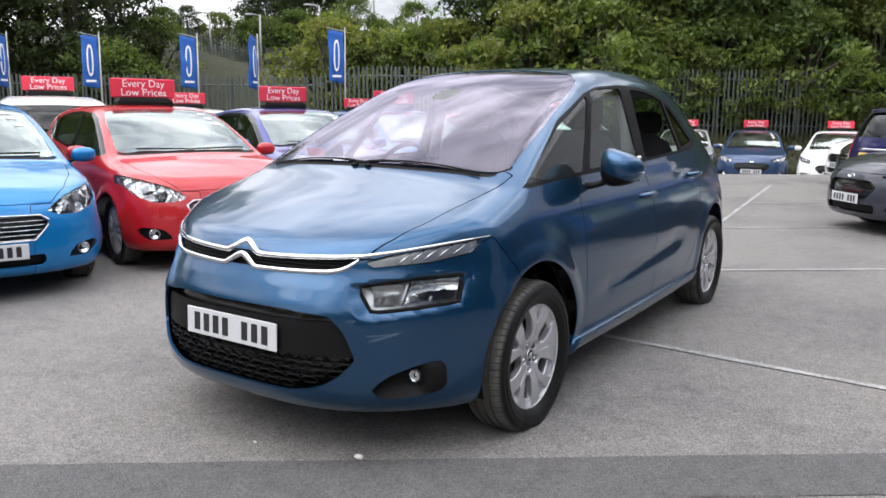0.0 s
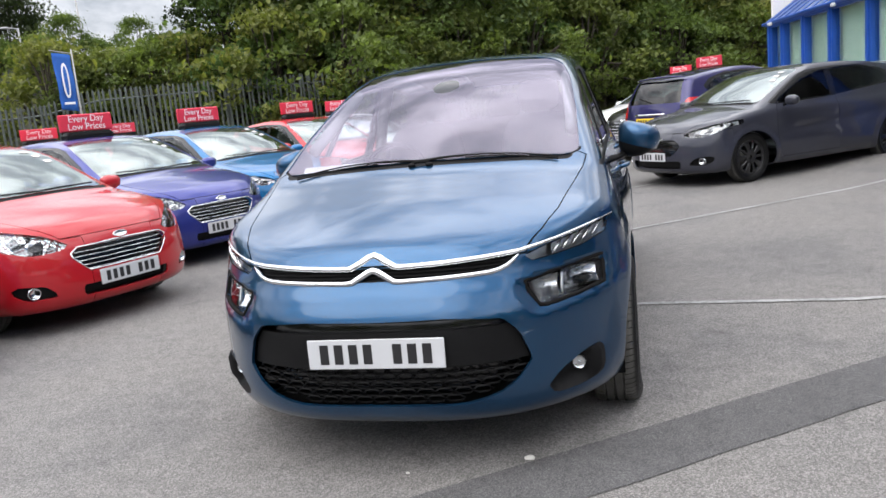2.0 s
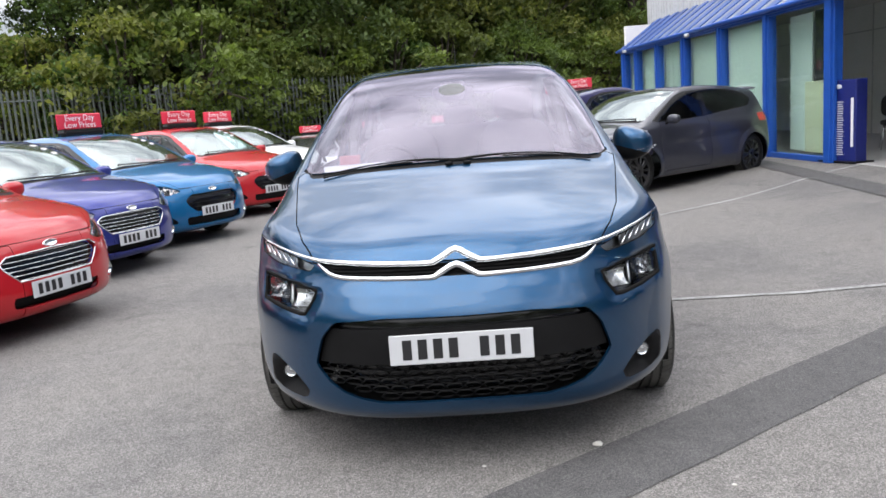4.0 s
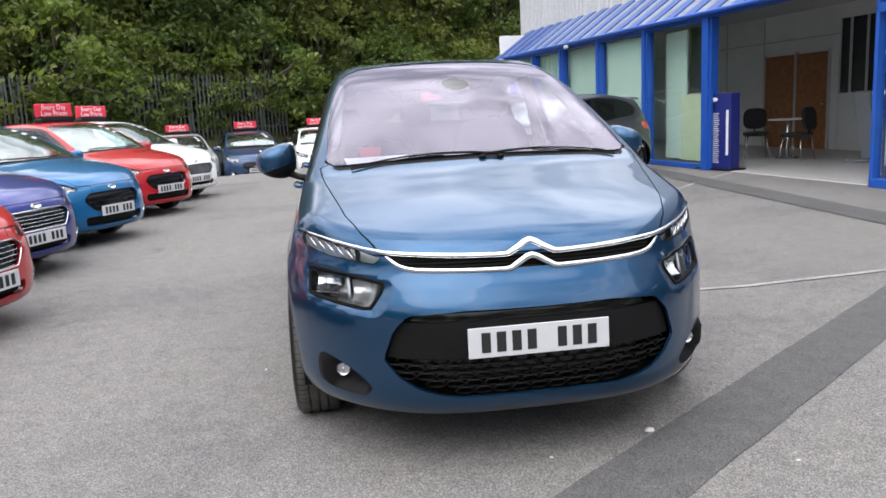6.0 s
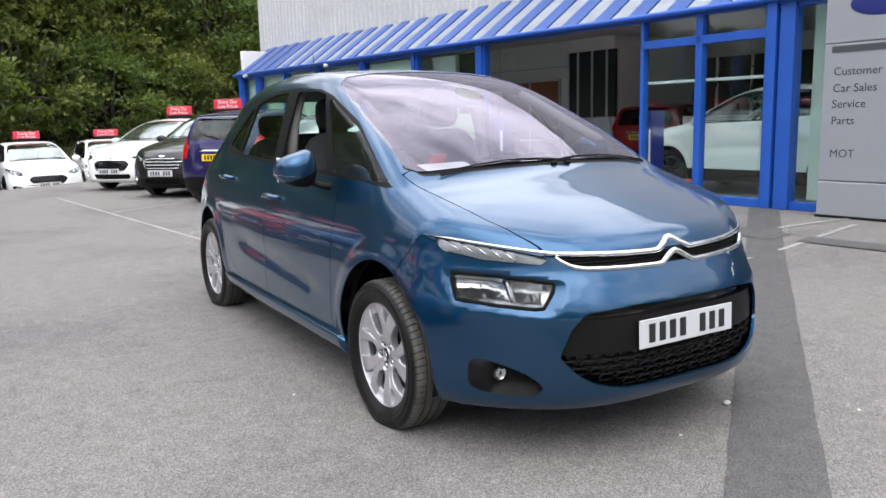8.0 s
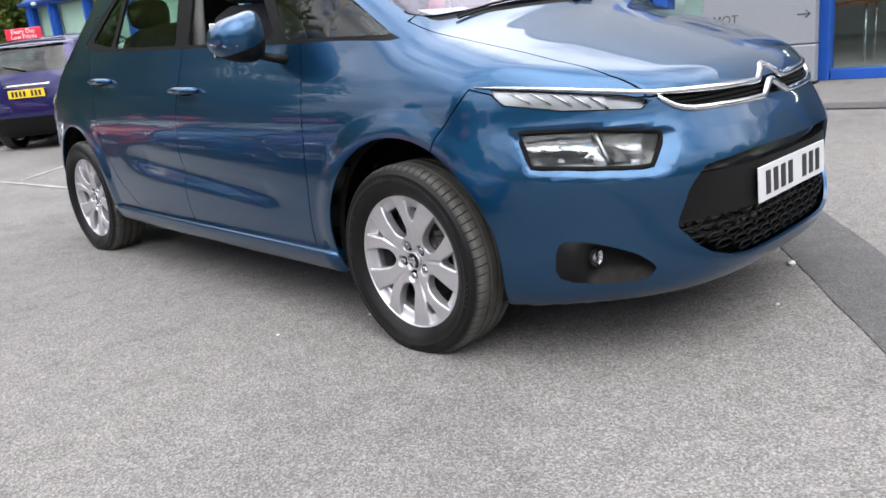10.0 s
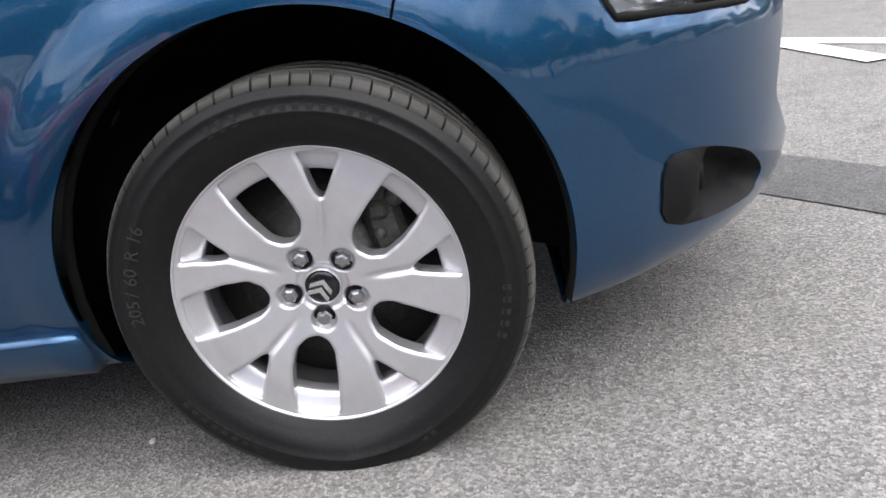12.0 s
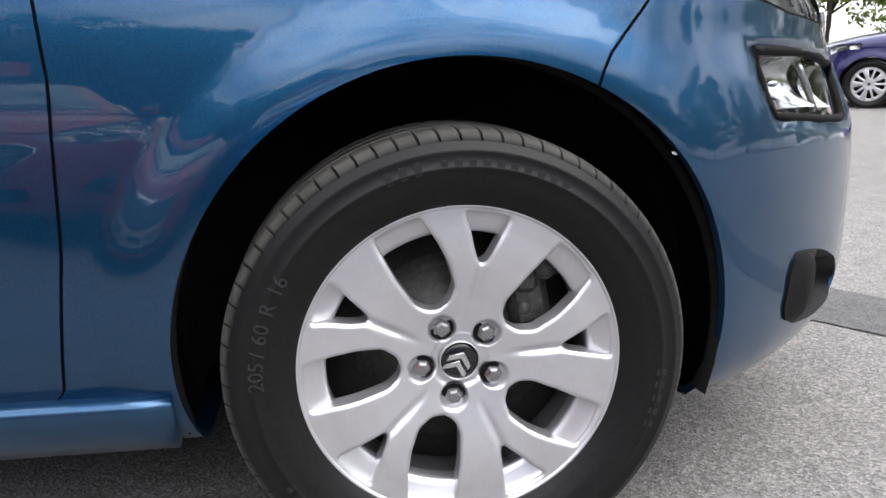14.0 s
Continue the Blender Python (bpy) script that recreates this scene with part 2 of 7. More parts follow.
M = dict(
    line=plain("worn_white_line_paint", (0.31, 0.31, 0.305), 0.85, 0, 38, 0.4, 0.1),
    fresh_line=plain("fresh_white_line_paint", (0.7, 0.7, 0.69), 0.8, 0, 38, 0.15, 0.1),
    frame=plain("bright_blue_powder_coat", (0.012, 0.085, 0.42), 0.4, 0, 60, 0.12, 0.03),
    roofblue=plain("weathered_blue_metal", (0.02, 0.055, 0.2), 0.45, 0, 25, 0.25, 0.05),
    ribblue=plain("weathered_blue_rib", (0.02, 0.075, 0.3), 0.45, 0, 25, 0.2, 0.05),
    cladding=plain("white_profiled_cladding", (0.52, 0.53, 0.545), 0.5, 0, 12, 0.08, 0.03),
    skylight=plain("pale_translucent_glazing", (0.5, 0.53, 0.55), 0.25, 0, 20, 0.12, 0.02),
    wallgrey=plain("grey_beige_wall_panel", (0.84, 0.82, 0.79), 0.7, 0, 30, 0.06, 0.02),
    ceil=plain("pale_grey_ceiling", (0.6, 0.585, 0.57), 0.9, 0, 20, 0.06, 0.02),
    tile=plain("grey_showroom_floor", (0.45, 0.44, 0.435), 0.35, 0, 14, 0.1, 0.02),
    door=plain("brown_veneer_door", (0.4, 0.15, 0.05), 0.45, 0, 9, 0.25, 0.02),
    darkglass=plain("dark_office_glazing", (0.03, 0.032, 0.033), 0.15, 0, 20, 0.1, 0),
    blind2=plain("cream_screen", (0.6, 0.6, 0.42), 0.8, 0, 30, 0.05, 0.02),
    boardblue=plain("royal_blue_board", (0.012, 0.02, 0.16), 0.4, 0, 40, 0.1, 0.01),
    white_ink=plain("white_lettering", (0.75, 0.75, 0.76), 0.5, 0, 90, 0.02, 0),
    signred=plain("sign_red", (0.6, 0.028, 0.06), 0.4, 0, 60, 0.05, 0.01),
    totem=plain("silver_grey_sign_panel", (0.29, 0.305, 0.335), 0.45, 0.2, 40, 0.03, 0.01),
    totem_ink=plain("dark_grey_lettering", (0.05, 0.055, 0.065), 0.5, 0, 60, 0.05, 0),
    flag=plain("blue_banner_cloth", (0.02, 0.11, 0.42), 0.8, 0, 90, 0.12, 0.05),
    galv=plain("galvanised_steel", (0.1, 0.115, 0.105), 0.55, 0.4, 40, 0.2, 0.05),
    pole=plain("grey_pole", (0.4, 0.4, 0.4), 0.5, 0.3, 40, 0.1, 0.02),
    bark=plain("tree_bark", (0.07, 0.058, 0.045), 0.95, 0, 30, 0.35, 0.5),
    leaf=leaf_material("broad_leaves", (0.086, 0.128, 0.05), (0.128, 0.182, 0.07)),
    leafd=leaf_material("dark_needles", (0.03, 0.045, 0.026), (0.05, 0.07, 0.036)),
    leafb=leaf_material("olive_leaves", (0.096, 0.126, 0.052), (0.146, 0.178, 0.074)),
    grass=leaf_material("rough_grass", (0.03, 0.036, 0.015), (0.065, 0.075, 0.03)),
    earth=plain("overgrown_bank_earth", (0.035, 0.038, 0.02), 1.0, 0, 6, 0.4, 0.5),
    grit=plain("pale_stone", (0.55, 0.54, 0.5), 0.9, 0, 90, 0.1, 0.1),
    tarmac=asphalt_material("worn_tarmac", (0.122, 0.117, 0.113), (0.2, 0.192, 0.185), (0.33, 0.318, 0.305), 0.9, 0.75),
    patch=asphalt_material("newer_tarmac", (0.07, 0.069, 0.071), (0.112, 0.11, 0.111), (0.19, 0.187, 0.185), 1.2, 0.3),
    blue=car_paint("metallic_mid_blue", (0.0075, 0.055, 0.13), 0.84, 0.3, 0.35, 0.02),
    red=car_paint("solid_red", (0.36, 0.007, 0.013), 0.0, 0.4, 0.03),
    teal=car_paint("teal_blue_metallic", (0.003, 0.11, 0.28), 0.4, 0.35),
    azure=car_paint("bright_blue_metallic", (0.004, 0.16, 0.42), 0.35, 0.35),
    purple=car_paint("violet_blue_metallic", (0.022, 0.03, 0.19), 0.4, 0.35),
    violet=car_paint("deep_violet_metallic", (0.013, 0.011, 0.08), 0.4, 0.35),
    grey=car_paint("dark_slate_grey", (0.036, 0.038, 0.052), 0.25, 0.36),
    white=car_paint("white_paint", (0.78, 0.79, 0.79), 0.0, 0.4, 0.02),
    silver=car_paint("silver_paint", (0.5, 0.51, 0.52), 0.6, 0.35),
    black=car_paint("black_paint", (0.012, 0.012, 0.013), 0.1, 0.35),
    navy=car_paint("steel_blue_paint", (0.022, 0.05, 0.12), 0.4, 0.35),
    trim=plain("satin_black_plastic", (0.009, 0.009, 0.0095), 0.48, 0, 300, 0.2, 0.08, 0, 0.1),
    gloss=plain("gloss_black_trim", (0.008, 0.008, 0.009), 0.12, 0, 40, 0.1, 0),
    seal=plain("black_rubber_seal", (0.007, 0.007, 0.007), 0.8, 0, 80, 0.2, 0.05, 0, 0.1),
    cloth=plain("dark_seat_cloth", (0.025, 0.025, 0.028), 0.95, 0, 220, 0.25, 0.2),
        lining=plain("pale_grey_lining", (0.34, 0.34, 0.33), 0.9, 0, 160, 0.08, 0.05),
    letter=plain("raised_rubber", (0.022, 0.022, 0.023), 0.5, 0, 90, 0.2, 0.05, 0, 0.3),
    faint=plain("faint_moulded_rubber", (0.014, 0.014, 0.015), 0.5, 0, 90, 0.2, 0.05, 0, 0.3),
    alloy=plain("silver_alloy", (0.58, 0.575, 0.6), 0.36, 0.75, 700, 0.06, 0.02, 0.5),
    dull=plain("dull_alloy_barrel", (0.4, 0.4, 0.41), 0.4, 0.8, 200, 0.12, 0.04),
    cover=plain("grey_bolt_cover", (0.34, 0.34, 0.35), 0.2, 0.95, 120, 0.1, 0.03, 0.3),
    steel=plain("brake_steel", (0.16, 0.155, 0.15), 0.4, 0.9, 120, 0.3, 0.1),
    iron=plain("cast_iron_caliper", (0.075, 0.073, 0.07), 0.5, 0.5, 120, 0.35, 0.2),
    chrome=plain("chrome", (0.7, 0.71, 0.73), 0.06, 1.0, 60, 0.02, 0),
    blackalloy=plain("black_alloy", (0.015, 0.015, 0.016), 0.3, 0.3, 200, 0.2, 0.03, 0.5),
    plate=plain("reflective_white_plate", (0.52, 0.53, 0.55), 0.4, 0, 400, 0.03, 0.02, 0.3),
    yplate=plain("reflective_yellow_plate", (0.75, 0.52, 0.02), 0.4, 0, 400, 0.04, 0.02, 0.3),
    ink=plain("plate_black", (0.012, 0.012, 0.014), 0.5, 0, 200, 0.1, 0),
    windscreen=glass_pane("windscreen_glass", (0.66, 0.76, 0.76), 2.8, 0.0, 0.95, (0.9, 1.0, 0.98)),
    athermic=glass_pane("coated_lilac_windscreen", (0.6, 0.62, 0.66), 2.05, 0.0, 0.985, (0.9, 0.84, 1.0)),
    tint=glass_pane("green_tinted_glass", (0.76, 0.88, 0.83), 1.52),
    dark_tint=glass_pane("privacy_glass", (0.06, 0.07, 0.07), 1.55),
    lens=glass_pane("clear_lamp_lens", (0.93, 0.95, 0.96), 1.3),
    shop=glass_pane("showroom_glass", (0.9, 0.97, 0.95), 1.4),
    reflector=plain("lamp_reflector", (0.7, 0.7, 0.72), 0.2, 1.0, 30, 0.05, 0.3),
    smoked=plain("smoked_lamp_reflector", (0.5, 0.5, 0.5), 0.24, 1.0, 30, 0.2, 0.3),
    bowl=plain("chromed_lamp_bowl", (0.72, 0.72, 0.73), 0.14, 1.0, 34, 0.25, 0.6),
    guide=plain("grey_lamp_back", (0.45, 0.45, 0.46), 0.28, 1.0, 40, 0.1, 0.05),
    lampbox=plain("dark_lamp_housing", (0.035, 0.035, 0.038), 0.25, 0.3, 60, 0.2, 0.05),
    redlens=plain("red_lamp_lens", (0.5, 0.008, 0.01), 0.12, 0, 60, 0.1, 0.02, 0.8),
)


def blind_material():
    """Woven blind cloth that lets some daylight through."""
    m, n, l, b = material("pale_green_blind")
    a = texture(n, l, 160, 4)
    c = ramp(n, l, a.outputs["Fac"], [(0.3, (0.68, 0.75, 0.69)), (0.7, (0.76, 0.82, 0.76))])
    l.new(c, b.inputs["Base Color"])
    b.inputs["Roughness"].default_value = 0.85
    tl, mx = n.new("ShaderNodeBsdfTranslucent"), n.new("ShaderNodeMixShader")
    l.new(c, tl.inputs["Color"])
    mx.inputs["Fac"].default_value = 0.2
    l.new(b.outputs["BSDF"], mx.inputs[1])
    l.new(tl.outputs["BSDF"], mx.inputs[2])
    l.new(mx.outputs["Shader"], n["Material Output"].inputs["Surface"])
    return m


M["blind"] = blind_material()


def tyre_material(name, tread):
    """Black rubber, with road dust worn into the tread beyond the given radius."""
    m, n, l, b = material(name)
    co, flat, ln = n.new("ShaderNodeTexCoord"), n.new("ShaderNodeVectorMath"), n.new("ShaderNodeVectorMath")
    flat.operation, ln.operation = "MULTIPLY", "LENGTH"
    flat.inputs[1].default_value = (1 / tread, 1 / tread, 0)
    l.new(co.outputs["Object"], flat.inputs[0])
    l.new(flat.outputs["Vector"], ln.inputs[0])
    a, c = texture(n, l, 140, 5), texture(n, l, 11, 4)
    wear = ramp(n, l, ln.outputs["Value"], [(0.955, (0, 0, 0)), (0.985, (1, 1, 1))])
    wear = mixed(n, l, wear, ramp(n, l, c.outputs["Fac"], [(0.3, (0.55,) * 3), (0.65, (1,) * 3)]), 1.0, "MULTIPLY")
    side = ramp(n, l, a.outputs["Fac"], [(0.3, (0.005, 0.005, 0.0055)), (0.7, (0.009, 0.009, 0.009))])
    l.new(mixed(n, l, side, (0.1, 0.097, 0.09), wear), b.inputs["Base Color"])
    b.inputs["Roughness"].default_value, b.inputs["Specular IOR Level"].default_value = 0.42, 0.2
    bump(n, l, a.outputs["Fac"], b, 0.12, 0.004)
    return m


def lamp_cells(name):
    """The inside of a clear lamp: mirrored cells beside dark bezels."""
    m, n, l, b = material(name)
    v = texture(n, l, 15, kind="ShaderNodeTexVoronoi")
    w = texture(n, l, 55, kind="ShaderNodeTexVoronoi")
    c = ramp(n, l, v.outputs["Color"], [(0.25, (0.03, 0.03, 0.032)), (0.4, (0.3, 0.3, 0.31)), (0.75, (0.75, 0.75, 0.77))])
    l.new(c, b.inputs["Base Color"])
    b.inputs["Metallic"].default_value, b.inputs["Roughness"].default_value = 0.95, 0.16
    bump(n, l, mixed(n, l, v.outputs["Distance"], w.outputs["Distance"], 0.4), b, 0.9, 0.03)
    return m


M["cells"] = lamp_cells("mirrored_lamp_cells")
M["rubber"] = tyre_material("tyre_rubber", 0.3235)
M["small_rubber"] = tyre_material("small_tyre_rubber", 0.302)


def glazing_material():
    """Weathered rooflight sheet: milky, lets part of the daylight through."""
    m, n, l, b = material("milky_roof_glazing")
    a = texture(n, l, 3.0, 5)
    l.new(ramp(n, l, a.outputs["Fac"], [(0.3, (0.36, 0.4, 0.47)), (0.7, (0.5, 0.54, 0.6))]), b.inputs["Base Color"])
    b.inputs["Roughness"].default_value = 0.3
    tr, mx = n.new("ShaderNodeBsdfTransparent"), n.new("ShaderNodeMixShader")
    mx.inputs["Fac"].default_value = 0.5
    l.new(b.outputs["BSDF"], mx.inputs[1])
    l.new(tr.outputs["BSDF"], mx.inputs[2])
    l.new(mx.outputs["Shader"], n["Material Output"].inputs["Surface"])
    return m


M["skylight"] = glazing_material()


# ---- mesh building ----
class Builder:
    """Collects rounded boxes, tubes, turned and extruded forms into one mesh."""

    def __init__(self):
        self.v, self.f, self.s = [], [], []

    def add(self, v, f, smooth=True, m=None):
        k = len(self.v)
        self.v += [tuple(m @ Vector(p)) for p in v] if m else [tuple(p) for p in v]
        self.f += [tuple(i + k for i in q) for q in f]
        self.s += [smooth] * len(f)
        return self

    def box(self, c, size, bevel=0.0, m=None):
        hx, hy, hz = (s / 2 for s in size)
        if bevel <= 0:
            v = [(c[0] + sx * hx, c[1] + sy * hy, c[2] + sz * hz) for sx in (-1, 1) for sy in (-1, 1) for sz in (-1, 1)]
            f = [(0, 1, 3, 2), (4, 6, 7, 5), (0, 4, 5, 1), (2, 3, 7, 6), (0, 2, 6, 4), (1, 5, 7, 3)]
            return self.add(v, f, False, m)
        b = min(bevel, hx * 0.99, hy * 0.99, hz * 0.99)
        v, at = [], {}
        for sx in (-1, 1):
            for sy in (-1, 1):
                for sz in (-1, 1):
                    for a in range(3):
                        q = [sx * hx, sy * hy, sz * hz]
                        for o in range(3):
                            if o != a:
                                q[o] -= (sx, sy, sz)[o] * b
                        at[sx, sy, sz, a] = len(v)
                        v.append((c[0] + q[0], c[1] + q[1], c[2] + q[2]))
        f = []
        for a in range(3):
            o1, o2 = [o for o in range(3) if o != a]
            for s in (-1, 1):
                ring = []
                for p, q in ((-1, -1), (1, -1), (1, 1), (-1, 1)):
                    k = [0, 0, 0]
                    k[a], k[o1], k[o2] = s, p, q
                    ring.append(at[(*k, a)])
                f.append(tuple(ring))
            for p in (-1, 1):
                for q in (-1, 1):
                    k1, k2 = [0, 0, 0], [0, 0, 0]
                    k1[a], k2[a] = -1, 1
                    k1[o1] = k2[o1] = p
                    k1[o2] = k2[o2] = q
                    f.append((at[(*k1, o1)], at[(*k2, o1)], at[(*k2, o2)], at[(*k1, o2)]))
        for sx in (-1, 1):
            for sy in (-1, 1):
                for sz in (-1, 1):
                    f.append(tuple(at[sx, sy, sz, a] for a in range(3)))
        return self.add(v, f, False, m)

    def tube(self, pts, r, n=8, m=None, closed=False, flat=1.0):
        pts = [Vector(p) for p in pts]
        rs = r if isinstance(r, (list, tuple)) else [r] * len(pts)
        v, f, k = [], [], len(pts)
        for i, p in enumerate(pts):
            a, b = (pts[i - 1], pts[(i + 1) % k]) if closed else (pts[max(0, i - 1)], pts[min(k - 1, i + 1)])
            d = (b - a).normalized()
            u = d.cross(Vector((0, 0, 1)))
            u = u.normalized() if u.length > 1e-3 else Vector((1, 0, 0))
            w = u.cross(d)
            v += [p + rs[i] * (math.cos(t) * u + flat * math.sin(t) * w) for t in (2 * math.pi * j / n for j in range(n))]
        for i in range(k if closed else k - 1):
            for j in range(n):
                f.append((i * n + j, i * n + (j + 1) % n, ((i + 1) % k) * n + (j + 1) % n, ((i + 1) % k) * n + j))
        if not closed:
            f += [tuple(range(n))[::-1], tuple(range((k - 1) * n, k * n))]
        return self.add(v, f, True, m)

    def lathe(self, prof, n=32, m=None, smooth=True, close=False):
        """Turned about z: prof lists (radius, height)."""
        v = [(r * math.cos(2 * math.pi * j / n), r * math.sin(2 * math.pi * j / n), h) for r, h in prof for j in range(n)]
        k, f = len(prof), []
        for i in range(k if close else k - 1):
            for j in range(n):
                f.append((i * n + j, i * n + (j + 1) % n, ((i + 1) % k) * n + (j + 1) % n, ((i + 1) % k) * n + j))
        return self.add(v, f, smooth, m)

    def prism(self, poly, h0, h1, bevel=0.0, m=None):
        """Extruded outline in x, y from h0 to h1, with a chamfered upper edge."""
        k = len(poly)
        c = np.mean(np.array(poly), 0)
        inner = [(p[0] + (c[0] - p[0]) * bevel / max(1e-6, math.dist(p, c)), p[1] + (c[1] - p[1]) * bevel / max(1e-6, math.dist(p, c))) for p in poly]
        v = [(*p, h0) for p in poly] + [(*p, h1 - bevel) for p in poly] + [(*p, h1) for p in inner]
        f = [tuple(range(k))[::-1], tuple(range(2 * k, 3 * k))]
        for i in range(k):
            j = (i + 1) % k
            f += [(i, j, k + j, k + i), (k + i, k + j, 2 * k + j, 2 * k + i)]
        return self.add(v, f, False, m)

    def blob(self, c, radii, e=0.6, n=16, m=None):
        """A superellipsoid: e = 1 is an ellipsoid, less is boxier."""
        def pw(a, q):
            return math.copysign(abs(a) ** q, a)
        v, f, k = [], [], n // 2
        for i in range(k + 1):
            t = -math.pi / 2 + math.pi * i / k
            for j in range(n):
                a = 2 * math.pi * j / n
                v.append((c[0] + radii[0] * pw(math.cos(t), e) * pw(math.cos(a), e), c[1] + radii[1] * pw(math.cos(t), e) * pw(math.sin(a), e), c[2] + radii[2] * pw(math.sin(t), e)))
        for i in range(k):
            for j in range(n):
                f.append((i * n + j, i * n + (j + 1) % n, (i + 1) * n + (j + 1) % n, (i + 1) * n + j))
        return self.add(v, f, True, m)

    def mesh(self, name):
        me = bpy.data.meshes.new(name)
        me.from_pydata(self.v, [], self.f)
        me.polygons.foreach_set("use_smooth", self.s)
        bm = bmesh.new()
        bm.from_mesh(me)
        bmesh.ops.recalc_face_normals(bm, faces=bm.faces)
        bm.to_mesh(me)
        bm.free()
        return me

    def ob(self, name, mat, parent=None, label="", m=None):
        return part(name, self.mesh(name), mat, parent, label, m)


def part(name, me, mat, parent=None, label="", m=None):
    """Links a mesh as one object, under a thing or a part where parent is given."""
    o = new(name, me)
    if mat is not None:
        if not me.materials:
            me.materials.append(mat)
        elif me.materials[0] != mat:
            o.material_slots[0].link = "OBJECT"
            o.material_slots[0].material = mat
    if parent is not None:
        o.parent = parent
    if m is not None:
        o.matrix_basis = m
    return tagged(o, label)


def thing(name, label, category, m=None, group="", kind=""):
    o = tagged(new(name), label, category, group, kind)
    o.empty_display_size = 0.2
    if m is not None:
        o.matrix_basis = m
    return o


def solo(b, name, mat, label, category, m=None, group="", kind=""):
    return tagged(b.ob(name, mat, None, "", m), label, category, group, kind)


def text_mesh(text, size, depth=0.002, align="CENTER"):
    cu = bpy.data.curves.new("text", "FONT")
    cu.body, cu.size, cu.extrude, cu.align_x, cu.align_y, cu.resolution_u = text, size, depth, align, "CENTER", 3
    o = bpy.data.objects.new("text", cu)
    scene.collection.objects.link(o)
    me = bpy.data.meshes.new_from_object(o.evaluated_get(bpy.context.evaluated_depsgraph_get()))
    bpy.data.objects.remove(o)
    bpy.data.curves.remove(cu)
    me.materials.clear()
    return me


# ---- surfaces cut into panels ----
def curve(keys):
    """A smooth curve through (x, y) keys."""
    ks = np.array(keys, float)
    xs, ys = ks[:, 0], ks[:, 1]
    d = np.diff(ys) / np.diff(xs)
    t = np.concatenate([[d[0]], (d[:-1] + d[1:]) / 2, [d[-1]]])

    def at(x):
        x = np.clip(np.asarray(x, float), xs[0], xs[-1])
        i = np.clip(np.searchsorted(xs, x) - 1, 0, len(d) - 1)
        h = xs[i + 1] - xs[i]
        u = (x - xs[i]) / h
        return (2 * u**3 - 3 * u * u + 1) * ys[i] + (u**3 - 2 * u * u + u) * h * t[i] + (3 * u * u - 2 * u**3) * ys[i + 1] + (u**3 - u * u) * h * t[i + 1]
    return at


def smax(a, b, k):
    h = np.clip(k - np.abs(a - b), 0, None) / k
    return np.maximum(a, b) + h * h * k * 0.25


def outline(poly, radius=0.0):
    """Signed distance to a closed outline in a plane, negative inside; radius rounds its corners."""
    p = np.array(poly, float)
    if radius:
        c = p.mean(0)
        n = len(p)
        q = []
        for i in range(n):
            a, b, d = p[i - 1], p[i], p[(i + 1) % n]
            for u in (0.0, 0.25, 0.5, 0.75, 1.0):
                e1 = b + (a - b) * min(0.45, radius / max(1e-6, np.linalg.norm(a - b)))
                e2 = b + (d - b) * min(0.45, radius / max(1e-6, np.linalg.norm(d - b)))
                q.append((1 - u) ** 2 * e1 + 2 * u * (1 - u) * b + u * u * e2)
        p = np.array(q)

    def at(x, y):
        best = np.full(np.shape(x), 1e9)
        sign = np.ones(np.shape(x))
        for i in range(len(p)):
            a, b = p[i - 1], p[i]
            ex, ey = b - a
            wx, wy = x - a[0], y - a[1]
            u = np.clip((wx * ex + wy * ey) / (ex * ex + ey * ey + 1e-12), 0, 1)
            best = np.minimum(best, (wx - ex * u) ** 2 + (wy - ey * u) ** 2)
            cross = ((a[1] <= y) != (b[1] <= y)) & (x < (b[0] - a[0]) * (y - a[1]) / (b[1] - a[1] + 1e-12) + a[0])
            sign = np.where(cross, -sign, sign)
        return sign * np.sqrt(best)
    return at


